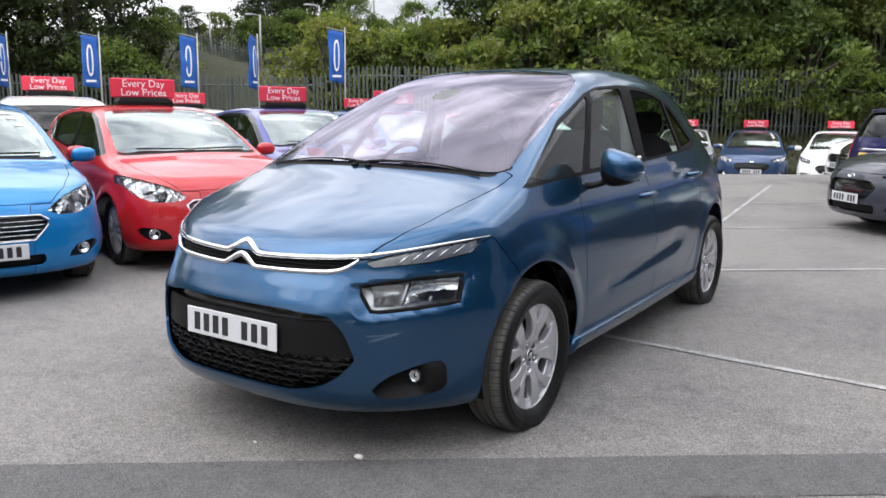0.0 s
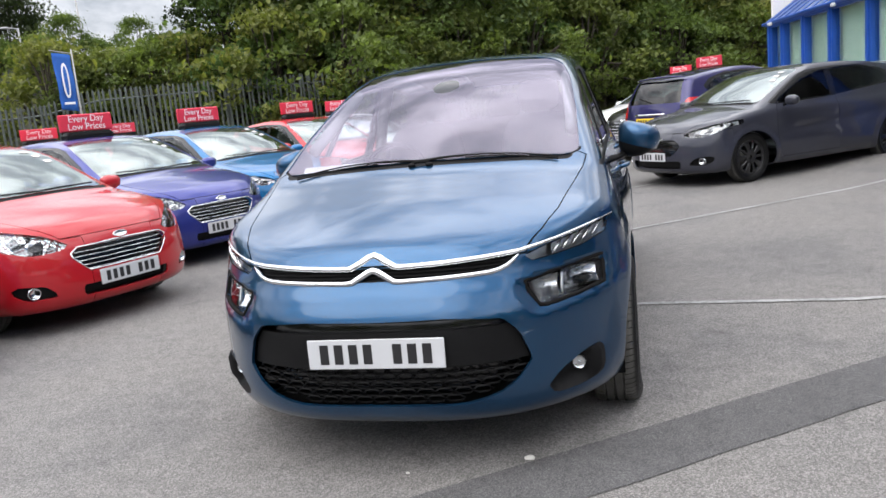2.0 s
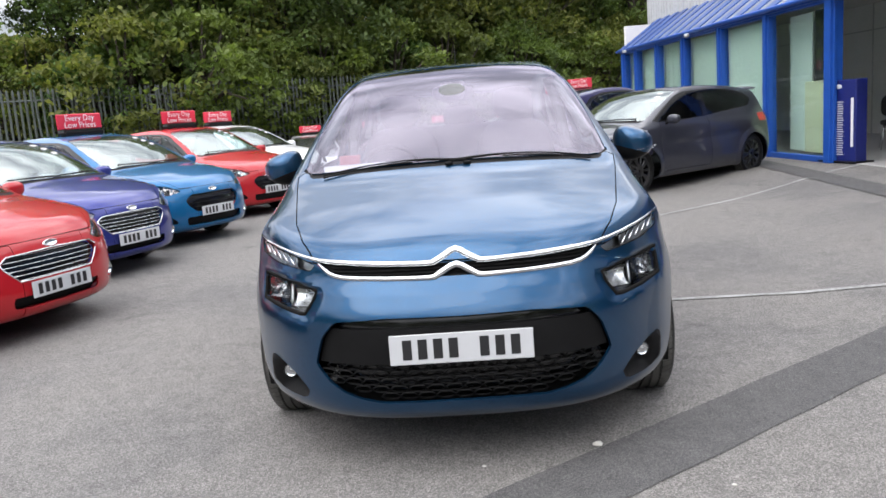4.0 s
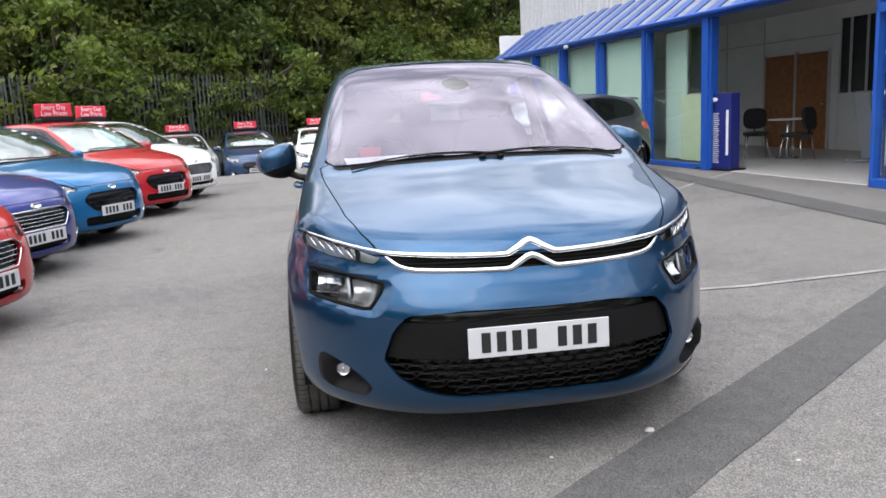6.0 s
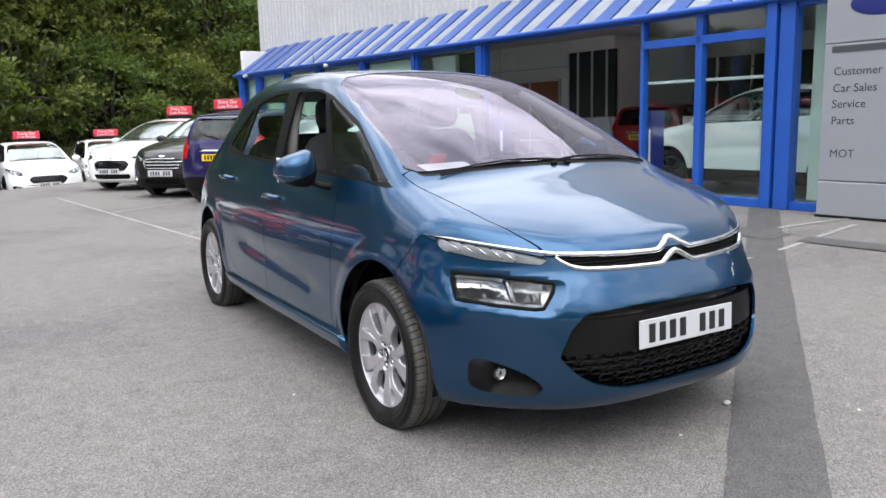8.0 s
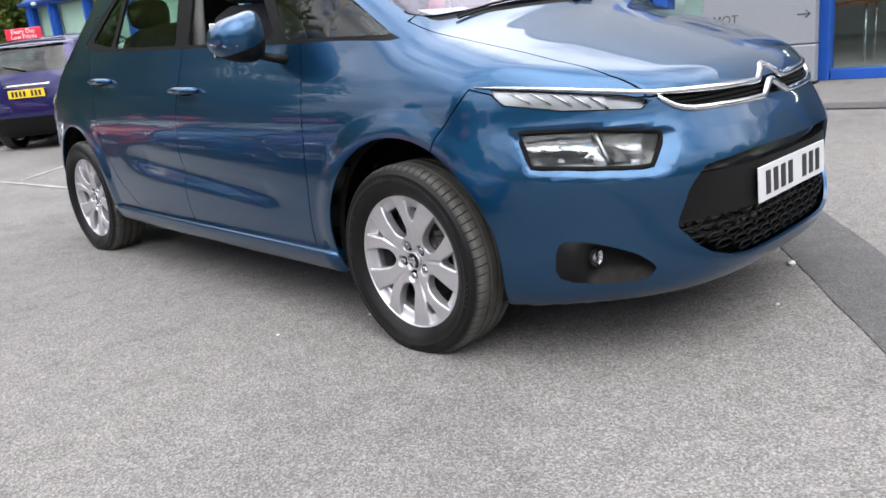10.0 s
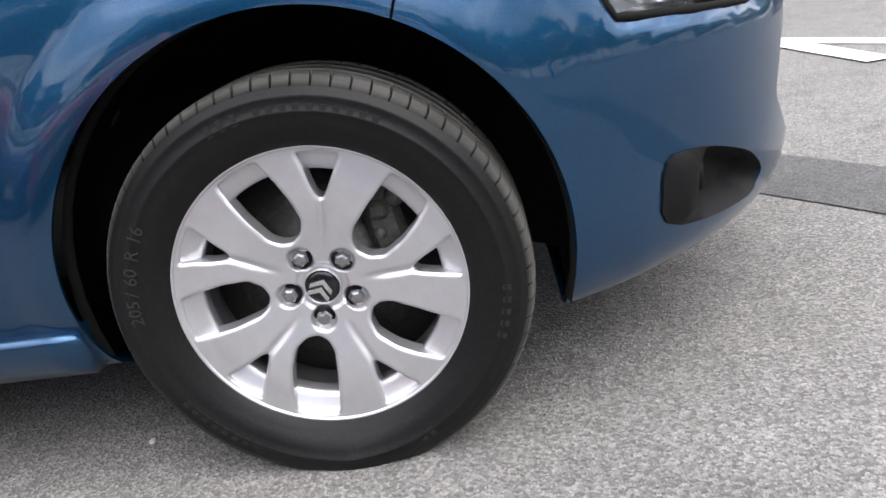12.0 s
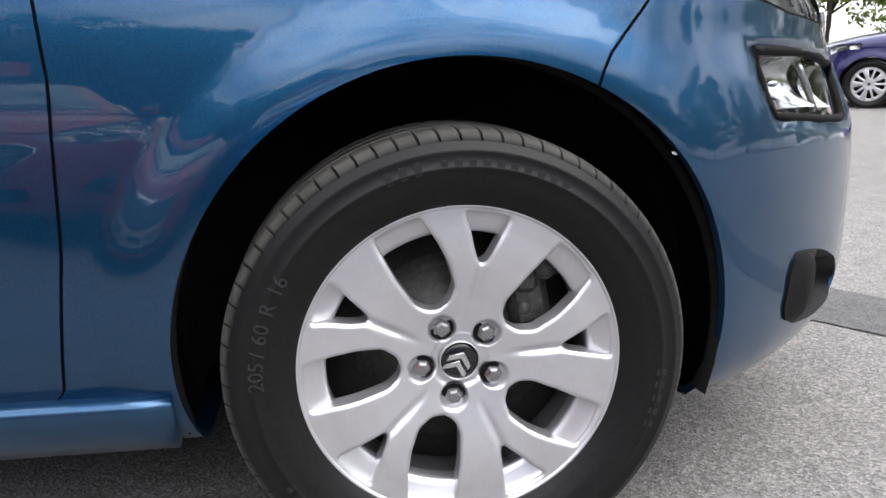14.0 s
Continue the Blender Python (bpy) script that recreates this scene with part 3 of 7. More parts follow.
class Skin:
    """A vertex pool on a smooth surface, whose faces can be cut along outlines."""

    def __init__(self, v, grad):
        self.v, self.grad, self.edge = [tuple(p) for p in v], grad, {}

    def split(self, faces, fn):
        """The faces inside fn < 0 and those outside."""
        val = list(fn(np.array(self.v)))
        edge, inside, outside = {}, [], []
        for q in faces:
            w = [val[i] for i in q]
            if min(w) >= 0:
                outside.append(q)
                continue
            if max(w) < 0:
                inside.append(q)
                continue
            a, b = [], []
            for k, i in enumerate(q):
                j = q[(k + 1) % len(q)]
                (a if val[i] < 0 else b).append(i)
                if (val[i] < 0) != (val[j] < 0):
                    key = (min(i, j), max(i, j))
                    if key not in edge:
                        t = val[i] / (val[i] - val[j])
                        p, r = self.v[i], self.v[j]
                        edge[key] = len(self.v)
                        self.v.append(tuple(p[c] + t * (r[c] - p[c]) for c in range(3)))
                    a.append(edge[key])
                    b.append(edge[key])
            while len(val) < len(self.v):
                val.append(0.0)
            if len(a) > 2:
                inside.append(tuple(a))
            if len(b) > 2:
                outside.append(tuple(b))
        return inside, outside

    def mesh(self, name, faces, offset=0.0, rim=0.0, custom=True):
        """A mesh of some faces, moved inwards by offset, with edges turned in by rim."""
        used = sorted({i for q in faces for i in q})
        at = {i: k for k, i in enumerate(used)}
        p = np.array([self.v[i] for i in used])
        g = self.grad(p)
        p = p - g * offset
        v, f, nor = [tuple(q) for q in p], [tuple(at[i] for i in q) for q in faces], [tuple(q) for q in g]
        if rim:
            count = {}
            for q in f:
                for k in range(len(q)):
                    e = (q[k], q[(k + 1) % len(q)])
                    count[e] = count.get(e, 0) + 1
            for (i, j) in [e for e in count if (e[1], e[0]) not in count]:
                a, b = Vector(v[i]), Vector(v[j])
                d = (b - a).cross(Vector(g[i]))
                if d.length < 1e-9:
                    continue
                d.normalize()
                k = len(v)
                v += [v[i], v[j], tuple(p[j] - g[j] * rim), tuple(p[i] - g[i] * rim)]
                nor += [tuple(d)] * 4
                f.append((k, k + 3, k + 2, k + 1))
        me = bpy.data.meshes.new(name)
        me.from_pydata(v, [], f)
        me.polygons.foreach_set("use_smooth", [True] * len(f))
        me.update()
        if custom:
            me.normals_split_custom_set_from_vertices(nor)
        return me


class CarShape:
    """The outer form of a car: side, top, nose and tail surfaces blended into one another.
    x across (left side positive), y backwards from the front axle, z up."""

    def __init__(self, **p):
        self.p = p
        self.top, self.plan, self.section, self.nose, self.tail = (curve(p[k]) for k in ("top", "plan", "section", "nose", "tail"))

    def value(self, q):
        p = self.p
        x, y, z = np.abs(q[..., 0]), q[..., 1], q[..., 2]
        w = self.plan(y) + self.section(z)
        for yc in (0, p["wheelbase"]):
            r = np.hypot(y - yc, z - p["arch_z"])
            w = w + p["flare"] * np.clip(1 - ((r - p["arch_r"]) / 0.09) ** 2, 0, 1) ** 2
        if "taper" in p:
            y0, amp = p["taper"]
            w = w - amp * np.clip((y - y0) / 1.0, 0, 1.2) ** 1.3 * np.clip((z - 1.0) / .4, 0, 1.3)
        if "crease" in p:
            y0, z0, y1, z1, amp = p["crease"]
            zl = z0 + (z1 - z0) * (y - y0) / (y1 - y0)
            fade = np.clip(np.minimum(y - y0, y1 - y) / 0.35, 0, 1) ** 2
            w = w - amp * fade * np.exp(-(((z - zl) / 0.05) ** 2)) * (z < 0.8)
        if "sill" in p:
            ya, yb, zs, amp = p["sill"]
            w = w + amp * np.clip(np.minimum(y - ya, yb - y) / 0.1, 0, 1) * np.exp(-(((z - zs) / 0.02) ** 2))
        dent = 0.0
        if "recess" in p:
            near = (y < -.2) & (x > .45) & (z > .55) & (z < .78)
            if np.any(near):
                dent = np.zeros(np.shape(x))
                dent[near] = p["recess"](x[near], z[near])
        yp = y - p["shift"] * x * x
        side = x - w
        top = (z - (self.top(yp) - p["crown"] * x * x)) * 0.9
        front = (self.nose(z) + p["na"] * x ** p["np"] - y) * 0.9
        rear = (y - (self.tail(z) - p["ra"] * x ** p["rp"])) * 0.9
        ends = smax(smax(front, rear, 0.01), p["bottom"] - z, 0.07)
        return smax(smax(side, top, p["k_top"]), ends, p["k_end"]) + dent

    def grad(self, q, h=0.002):
        g = np.stack([self.value(q + np.eye(3)[i] * h) - self.value(q - np.eye(3)[i] * h) for i in range(3)], -1)
        return g / (np.linalg.norm(g, axis=-1, keepdims=True) + 1e-12)

    def on(self, a, b, axis):
        """The surface point at the two given coordinates, seen along the axis: 'front' (x, z), 'side' (y, z), 'top' (x, y)."""
        lo, hi = {"front": (-1.6, 0.3), "side": (1.3, 0.2), "top": (2.2, 0.5)}[axis]
        def at(t):
            return np.array({"front": (a, t, b), "side": (t, a, b), "top": (a, b, t)}[axis], float)
        ts = np.linspace(lo, hi, 240)
        v = self.value(np.array([at(t) for t in ts]))
        i = max(1, int(np.argmax(v < 0)))
        u, w = ts[i - 1], ts[i]
        for _ in range(24):
            m = (u + w) / 2
            u, w = (u, m) if self.value(at(m)[None])[0] < 0 else (m, w)
        return at(w)

    def shell(self, ny, nt, ncap):
        p = self.p
        zc, ya, yb = p["core"]
        rows = [(ya, 90 * (1 - i / ncap) ** 1.0, -1) for i in range(ncap)]
        rows += [(ya + (yb - ya) * i / ny, 0, -1) for i in range(ny + 1)]
        rows += [(yb, 90 * (i + 1) / ncap, 1) for i in range(ncap)]
        org, ways = [], []
        for y0, phi, s in rows:
            c, e = math.cos(radians(min(phi, 89.7))), math.sin(radians(min(phi, 89.7)))
            for j in range(nt):
                t = 2 * math.pi * (j + 0.5) / nt - math.pi / 2
                org.append((0, y0, zc))
                ways.append((c * math.cos(t), s * e, c * math.sin(t)))
        org, ways = np.array(org), np.array(ways)
        a, b = np.zeros(len(org)), np.full(len(org), 3.0)
        for _ in range(34):
            m = (a + b) / 2
            inside = self.value(org + ways * m[:, None]) < 0
            a, b = np.where(inside, m, a), np.where(inside, b, m)
        v = org + ways * b[:, None]
        f = [(i * nt + j, (i + 1) * nt + j, (i + 1) * nt + (j + 1) % nt, i * nt + (j + 1) % nt) for i in range(len(rows) - 1) for j in range(nt)]
        f += [tuple(range(nt)), tuple(range((len(rows) - 1) * nt, len(rows) * nt))[::-1]]
        return Skin(v, self.grad), f


def side_area(poly, radius=0.0, side=0, inner=0.4):
    """A cutter seen from the side, in y and z; side 1 is the left, -1 the right, 0 both."""
    d = outline(poly, radius)
    def fn(q):
        w = np.maximum(d(q[:, 1], q[:, 2]), inner - np.abs(q[:, 0]))
        return w if not side else np.maximum(w, 0.05 - side * q[:, 0])
    return fn


def front_area(poly, radius=0.0, back=-0.15, side=0):
    """A cutter seen from the front, in |x| and z."""
    d = outline(poly, radius)
    def fn(q):
        w = np.maximum(d(np.abs(q[:, 0]), q[:, 2]), q[:, 1] - back)
        return w if not side else np.maximum(w, 0.02 - side * q[:, 0])
    return fn


def top_area(poly, radius=0.0, low=0.75, shift=0.0):
    """A cutter seen from above, in |x| and y (y drawn back by shift * x * x)."""
    d = outline(poly, radius)
    return lambda q: np.maximum(d(np.abs(q[:, 0]), q[:, 1] - shift * q[:, 0] ** 2), low - q[:, 2])


def ribbon(shape, pts, axis, width, height, lift=0.0, n=7):
    """A half-round strip along points of a car's surface."""
    line = [Vector(shape.on(a, b, axis)) for a, b in pts]
    nor = [Vector(shape.grad(np.array([p]))[0]) for p in line]
    ws = width if isinstance(width, list) else [width] * len(line)
    v, f = [], []
    for i, p in enumerate(line):
        d = (line[min(i + 1, len(line) - 1)] - line[max(i - 1, 0)]).normalized()
        u = d.cross(nor[i]).normalized()
        for j in range(n):
            t = math.pi * j / (n - 1)
            v.append(p + nor[i] * (lift + height * math.sin(t) ** 0.6 - 0.003) + u * ws[i] / 2 * math.cos(t))
    for i in range(len(line) - 1):
        for j in range(n - 1):
            f.append((i * n + j, i * n + j + 1, (i + 1) * n + j + 1, (i + 1) * n + j))
    f += [tuple(range(n)), tuple(range((len(line) - 1) * n, len(line) * n))]
    return Builder().add(v, f)


def resample(pts, step):
    out = [pts[0]]
    for a, b in zip(pts, pts[1:]):
        k = max(1, int(math.dist(a, b) / step))
        out += [tuple(a[c] + (b[c] - a[c]) * i / k for c in range(len(a))) for i in range(1, k + 1)]
    return out


# ---- wheels (z points outwards, x to the right, y up as seen from outside) ----
def polar(r, deg):
    return r * math.cos(radians(deg)), r * math.sin(radians(deg))


def tyre_mesh(name, rim_r, out_r, width, z_out, pitches=72, flat=9.0):
    """A road tyre: ribbed sidewalls, shoulder blocks cut by cross grooves, three running grooves."""
    h, w = out_r - rim_r, width
    half = [(rim_r - 0.004, -0.028), (rim_r + 0.002, -0.022), (rim_r + 0.012, -0.012), (rim_r + 0.02, -0.0085), (rim_r + 0.022, -0.0065), (rim_r + 0.38 * h, -0.002), (rim_r + 0.5 * h, 0.0), (rim_r + 0.515 * h, 0.0012), (rim_r + 0.54 * h, 0.0012), (rim_r + 0.555 * h, -0.0002), (rim_r + 0.7 * h, -0.003), (rim_r + 0.72 * h, -0.0022), (rim_r + 0.75 * h, -0.0035), (rim_r + 0.85 * h, -0.011), (rim_r + 0.93 * h, -0.021), (rim_r + 0.975 * h, -0.031), (rim_r + 0.993 * h, -0.042), (rim_r + h * 0.999, -0.052)]
    tread = []
    for c in (-0.3, 0.0, 0.3):
        m = -w / 2 - c * w * 0.62 * -1
        tread += [(out_r, m + 0.006), (out_r - 0.007, m + 0.0045), (out_r - 0.007, m - 0.0045), (out_r, m - 0.006)]
    tread = sorted(tread, key=lambda q: -q[1])
    prof = half + tread + [(r, -w - z) for r, z in reversed(half)]
    cols = [(k + fr, g) for k in range(pitches) for fr, g in ((0.0, 0), (0.02, 1), (0.12, 1), (0.14, 0), (0.55, 0))]
    v, f, n = [], [], len(cols)
    for r, z in prof:
        for a, g in cols:
            edge = min(-z, w + z)
            deep = 0.008 if g and edge < 0.062 and r > rim_r + 0.86 * h else 0.0
            skew = 0.25 * max(0.0, edge - 0.02) / 0.05
            t = 2 * math.pi * (a + skew) / pitches
            x, y = (r - deep) * math.cos(t), (r - deep) * math.sin(t)
            bulge = 0.012 * max(0.0, 1 - abs(math.degrees(math.atan2(y, x)) + 90) / 28) * min(1.0, max(0.0, (r - rim_r) / 0.05))
            v.append((x, max(y, -flat), z_out + z + (bulge if z > -w / 2 else -bulge)))
    for i in range(len(prof) - 1):
        for j in range(n):
            f.append((i * n + j, i * n + (j + 1) % n, (i + 1) * n + (j + 1) % n, (i + 1) * n + j))
    b = Builder().add(v, f)
    for i in range(len(prof) - 1):
        if 12 <= i <= len(prof) - 14:
            b.s[i * n:(i + 1) * n] = [False] * n
    return b.mesh(name)


def rim_face(name, holes, r0, r1, height, nr, na, fold=5, rim=0.03, bev=(0.011, 0.011)):
    """A spoked wheel face: a turned disc with shaped openings, whose edges fall away."""
    cut = [outline(h, 0.006) for h in holes]
    def d(x, y):
        return np.minimum.reduce([c(x, y) for c in cut])
    v = [polar(r0 + (r1 - r0) * i / nr, 360 / fold * j / na) + (0.0,) for i in range(nr + 1) for j in range(na * fold)]
    n = na * fold
    f = [(i * n + j, (i + 1) * n + j, (i + 1) * n + (j + 1) % n, i * n + (j + 1) % n) for i in range(nr) for j in range(n)]
    skin = Skin(v, lambda p: np.tile((0.0, 0.0, 1.0), (len(p), 1)))
    _, f = skin.split(f, lambda q: d(q[:, 0], q[:, 1]))
    q = np.array(skin.v)
    r = np.hypot(q[:, 0], q[:, 1])
    u = np.clip(d(q[:, 0], q[:, 1]) / bev[0], 0, 1)
    q[:, 2] = height(r, np.arctan2(q[:, 1], q[:, 0])) - bev[1] * (1 - u) ** 1.5 * np.clip((r - r0) / 0.03, 0, 1)
    skin.v = [tuple(p) for p in q]
    return skin.mesh(name, f, 0, rim, False)


def hero_wheel_meshes():
    holes = []
    for k in range(5):
        b = 72 * k - 144
        holes.append([polar(r, b + a) for r, a in ((.2145, 122.5), (.19, 123.4), (.152, 124.8), (.107, 125.5), (.09, 121), (.082, 111), (.09, 99), (.112, 93.5), (.146, 96.5), (.176, 100), (.2145, 104.5), (.2155, 113))])
        holes.append([polar(r, b + a) for r, a in ((.2145, 88.5), (.192, 86), (.168, 84), (.15, 81.2), (.143, 78.6), (.15, 76), (.178, 73.6), (.2145, 71.4), (.2155, 80))])
    def height(r, t):
        u = np.clip((r - 0.03) / 0.165, 0, 1)
        z = -0.022 * (1 - u * u * (3 - 2 * u)) + 0.005 * np.sin(u * np.pi) - 0.004 * (r < 0.04)
        for k in range(5):
            a = radians(-65.5 + 72 * k)
            along = np.cos(t - a) * r
            off = np.sin(t - a) * r
            z = z - 0.006 * np.exp(-((off / 0.0055) ** 2)) * np.clip((along - 0.06) / 0.05, 0, 1) * (along < 0.19)
            nb = radians(-27 + 72 * k)
            dn = np.hypot(r * np.cos(t) - 0.054 * math.cos(nb), r * np.sin(t) - 0.054 * math.sin(nb))
            z = z - 0.009 * np.clip((0.0205 - dn) / 0.004, 0, 1)
        return z
    out = dict(face=rim_face("spokes", holes, 0.024, 0.2205, height, 66, 76, 5, 0.03, (0.0045, 0.004)))
    # sloping outer ring that shows behind the openings, with the polished lip round it
    b = Builder().lathe([(0.186, -0.05), (0.184, -0.03), (0.1845, -0.024), (0.187, -0.0205), (0.194, -0.0175), (0.205, -0.0125), (0.213, -0.0085), (0.2172, -0.004), (0.2195, -0.0005), (0.2205, 0.0015), (0.2225, 0.0035), (0.2245, 0.0032), (0.2262, 0.001), (0.2275, -0.004), (0.226, -0.012), (0.219, -0.018)], 96)
    out["ring"] = b.mesh("outer_ring")
    b = Builder().lathe([(0.186, -0.05), (0.19, -0.055), (0.19, -0.08), (0.194, -0.13), (0.21, -0.165), (0.224, -0.17), (0.226, -0.18)], 96)
    out["barrel"] = b.mesh("barrel")
    b = Builder().lathe([(0.0, -0.062), (0.06, -0.062), (0.075, -0.07), (0.075, -0.078), (0.142, -0.08), (0.1425, -0.098), (0.07, -0.1), (0.0, -0.1)], 64)
    out["disc"] = b.mesh("brake_disc")
    b = Builder().box((0.118, 0.07, -0.082), (0.06, 0.12, 0.062), 0.012, pose(0, 0, 0, 0, 0, 10)).box((0.1, 0.1, -0.05), (0.035, 0.03, 0.02), 0.008)
    b.tube([(0.1, 0.125, -0.052), (0.125, 0.14, -0.055), (0.15, 0.11, -0.06)], 0.007).lathe([(0.0, 0.0), (0.014, 0.0), (0.016, -0.004), (0.016, -0.03)], 14, pose(0.128, 0.118, -0.045)).lathe([(0.0, 0.0), (0.009, 0.0), (0.011, -0.02)], 12, pose(0.098, 0.062, -0.045))
    out["caliper"] = b.mesh("brake_caliper")
    b = Builder().lathe([(0.0, -0.03), (0.2, -0.11), (0.196, -0.15), (0, -0.15)], 48)
    out["backing"] = b.mesh("backing_plate")
    b = Builder().lathe([(0.0, 0.0035), (0.02, 0.003), (0.0262, 0.0), (0.0275, -0.008)], 40)
    out["cap"] = b.mesh("centre_cap")
    b = Builder()
    for dy in (0.0, -0.0135):
        b.prism([(-0.017, -0.009 + dy), (0.0, 0.003 + dy), (0.017, -0.009 + dy), (0.017, -0.0015 + dy), (0.0, 0.0115 + dy), (-0.017, -0.0015 + dy)], 0.002, 0.006, 0.0006, pose(0, 0.003, 0, 0, 0, -28))
    out["chevron"] = b.mesh("cap_emblem")
    b = Builder().lathe([(0.0, 0.0085), (0.007, 0.0085), (0.0105, 0.007), (0.0132, 0.003), (0.0135, -0.008)], 6, None, False)
    out["bolt"] = b.mesh("wheel_bolt")
    b = Builder().lathe([(0.0, -0.0005), (0.0168, -0.0005), (0.0176, 0.001), (0.0182, -0.003)], 24)
    out["seat"] = b.mesh("bolt_seat")
    b = Builder().lathe([(0.0268, 0.0005), (0.0275, 0.0032), (0.0288, 0.0026), (0.0292, -0.004)], 40)
    out["cap_ring"] = b.mesh("cap_ring")
    out["tyre"] = tyre_mesh("tyre", 0.2245, 0.3235, 0.205, 0.028, 72, 0.2966)
    # raised size marking along the sidewall
    words = []
    for text, mid, rad, size in (("205", 177, 0.273, 0.028), ("60", 164.8, 0.273, 0.028), ("R", 157.5, 0.273, 0.028), ("16", 150.6, 0.273, 0.028), ("/", 170.6, 0.273, 0.028)):
        me = text_mesh(text, size, 0.0006)
        co = [v.co.copy() for v in me.vertices]
        for v, c in zip(me.vertices, co):
            a = radians(mid) - c.x / rad
            rr = rad + c.y
            v.co = (rr * math.cos(a), rr * math.sin(a), 0.0288 + c.z)
        words.append(me)
    # worn maker's marks that stay plain bars
    b = Builder()
    for start, stop, rad, tall in ((112, 100, .281, .017), (97, 60, .281, .012), (-2, -22, .278, .013), (-60, -95, .28, .015), (-120, -150, .28, .012)):
        n = max(3, int(abs(stop - start) / 3.4))
        for i in range(n):
            a = radians(start + (stop - start) * (i + .5) / n)
            b.box((0, 0, 0), (tall, .009, .0012), 0, Matrix.Translation((rad * math.cos(a), rad * math.sin(a), .0282)) @ Matrix.Rotation(a, 4, "Z"))
    out["bars"] = b.mesh("sidewall_bars")
    out["words"] = words
    return out


def hero_wheel(meshes, parent, m):
    w = new("wheel")
    w.parent, w.matrix_basis = parent, m
    tagged(w, "silver alloy wheel with five forked spokes")
    part("tyre", meshes["tyre"], M["rubber"], w, "black road tyre with moulded size marking")
    for me in meshes["words"]:
        part("sidewall_marking", me, M["letter"], w)
    tagged(part("sidewall_bars", meshes["bars"], M["faint"], w), kind="stuff")
    for key, name, mat in (("face", "rim", "alloy"), ("ring", "outer_ring", "alloy"), ("barrel", "barrel", "dull"), ("disc", "brake_disc", "steel"), ("caliper", "brake_caliper", "iron"), ("backing", "backing_plate", "iron"), ("cap", "centre_cap", "gloss"), ("chevron", "cap_emblem", "chrome")):
        part(name, meshes[key], M[mat], w, "", pose(0, 0, -.02 if key in ("cap", "chevron") else 0))
    for k in range(5):
        at = polar(0.054, -27 + 72 * k)
        part("wheel_bolt", meshes["bolt"], M["cover"], w, "", pose(*at, -0.024, 0, 0, 17 * k))
        part("bolt_seat", meshes["seat"], M["gloss"], w, "", pose(*at, -0.026))
    part("cap_ring", meshes["cap_ring"], M["alloy"], w, "", pose(0, 0, -.02))
    return w


RIGHT_WHEEL = Matrix(((0, 0, -1, 0), (-1, 0, 0, 0), (0, 1, 0, 0), (0, 0, 0, 1)))
LEFT_WHEEL = Matrix(((0, 0, 1, 0), (1, 0, 0, 0), (0, 1, 0, 0), (0, 0, 0, 1)))


# ---- the blue people carrier ----
def sunk_lamp(inner, outer, depth):
    """How far the body sinks round a lamp, from nothing at the outer line to depth at the inner one, kept on a fine grid."""
    xs, zs = np.linspace(.44, .9, 231), np.linspace(.54, .79, 126)
    gx, gz = np.meshgrid(xs, zs, indexing="ij")
    d1, d2 = outline(inner, .014)(gx, gz), outline(outer, .02)(gx, gz)
    grid = depth * np.where(d1 < 0, 1.0, np.clip(-d2, 0, None) / (np.abs(d1) + np.abs(d2) + 1e-9))

    def at(x, z):
        u, w = np.clip((x - .44) / .002, 0, 229.99), np.clip((z - .54) / .002, 0, 124.99)
        i, k = u.astype(int), w.astype(int)
        u, w = u - i, w - k
        return grid[i, k] * (1 - u) * (1 - w) + grid[i + 1, k] * u * (1 - w) + grid[i, k + 1] * (1 - u) * w + grid[i + 1, k + 1] * u * w
    return at


LAMP = [(.798, .73), (.675, .725), (.535, .702), (.545, .67), (.585, .613), (.61, .609), (.704, .618), (.803, .632)]
LAMP_RECESS = [(.815, .738), (.675, .731), (.5, .708), (.512, .66), (.556, .588), (.6, .583), (.704, .594), (.818, .614)]
hero = CarShape(
    recess=sunk_lamp(LAMP, LAMP_RECESS, .016),
    top=[(-.95, .78), (-.86, .82), (-.8, .855), (-.7, .9), (-.5, .972), (-.3, 1.032), (-.16, 1.078), (-.06, 1.13), (.2, 1.262), (.5, 1.4), (.8, 1.515), (1.15, 1.597), (1.5, 1.622), (2., 1.612), (2.5, 1.57), (3., 1.49), (3.25, 1.42), (3.6, 1.25)],
    plan=[(-.95, .86), (-.5, .88), (-.2, .898), (0, .905), (.5, .902), (1.2, .902), (2., .898), (2.785, .872), (3.2, .825), (3.6, .77)],
    section=[(.1, -.1), (.2, -.06), (.3, -.022), (.42, -.002), (.55, 0), (.68, -.005), (.8, -.021), (.9, -.049), (1.0, -.086), (1.06, -.106), (1.2, -.152), (1.35, -.203), (1.46, -.243), (1.55, -.285), (1.65, -.35)],
    nose=[(.1, -.78), (.2, -.86), (.26, -.905), (.32, -.925), (.45, -.93), (.6, -.92), (.68, -.885), (.75, -.848), (.82, -.828), (.9, -.80), (1.2, -.6)],
    tail=[(.1, 3.34), (.3, 3.42), (.5, 3.47), (.8, 3.45), (1.0, 3.37), (1.2, 3.2), (1.4, 2.98), (1.6, 2.8)],
    wheelbase=2.785, arch_z=.335, arch_r=.40, flare=.012, shift=.226, crown=.06, na=.816, np=3.18, ra=.45, rp=3.5, bottom=.19, k_top=.10, k_end=.06,
    core=(.74, -.35, 2.9), crease=(.45, .455, 2.2, .6, .016), sill=(.40, 2.38, .27, .006), taper=(1.9, .085))


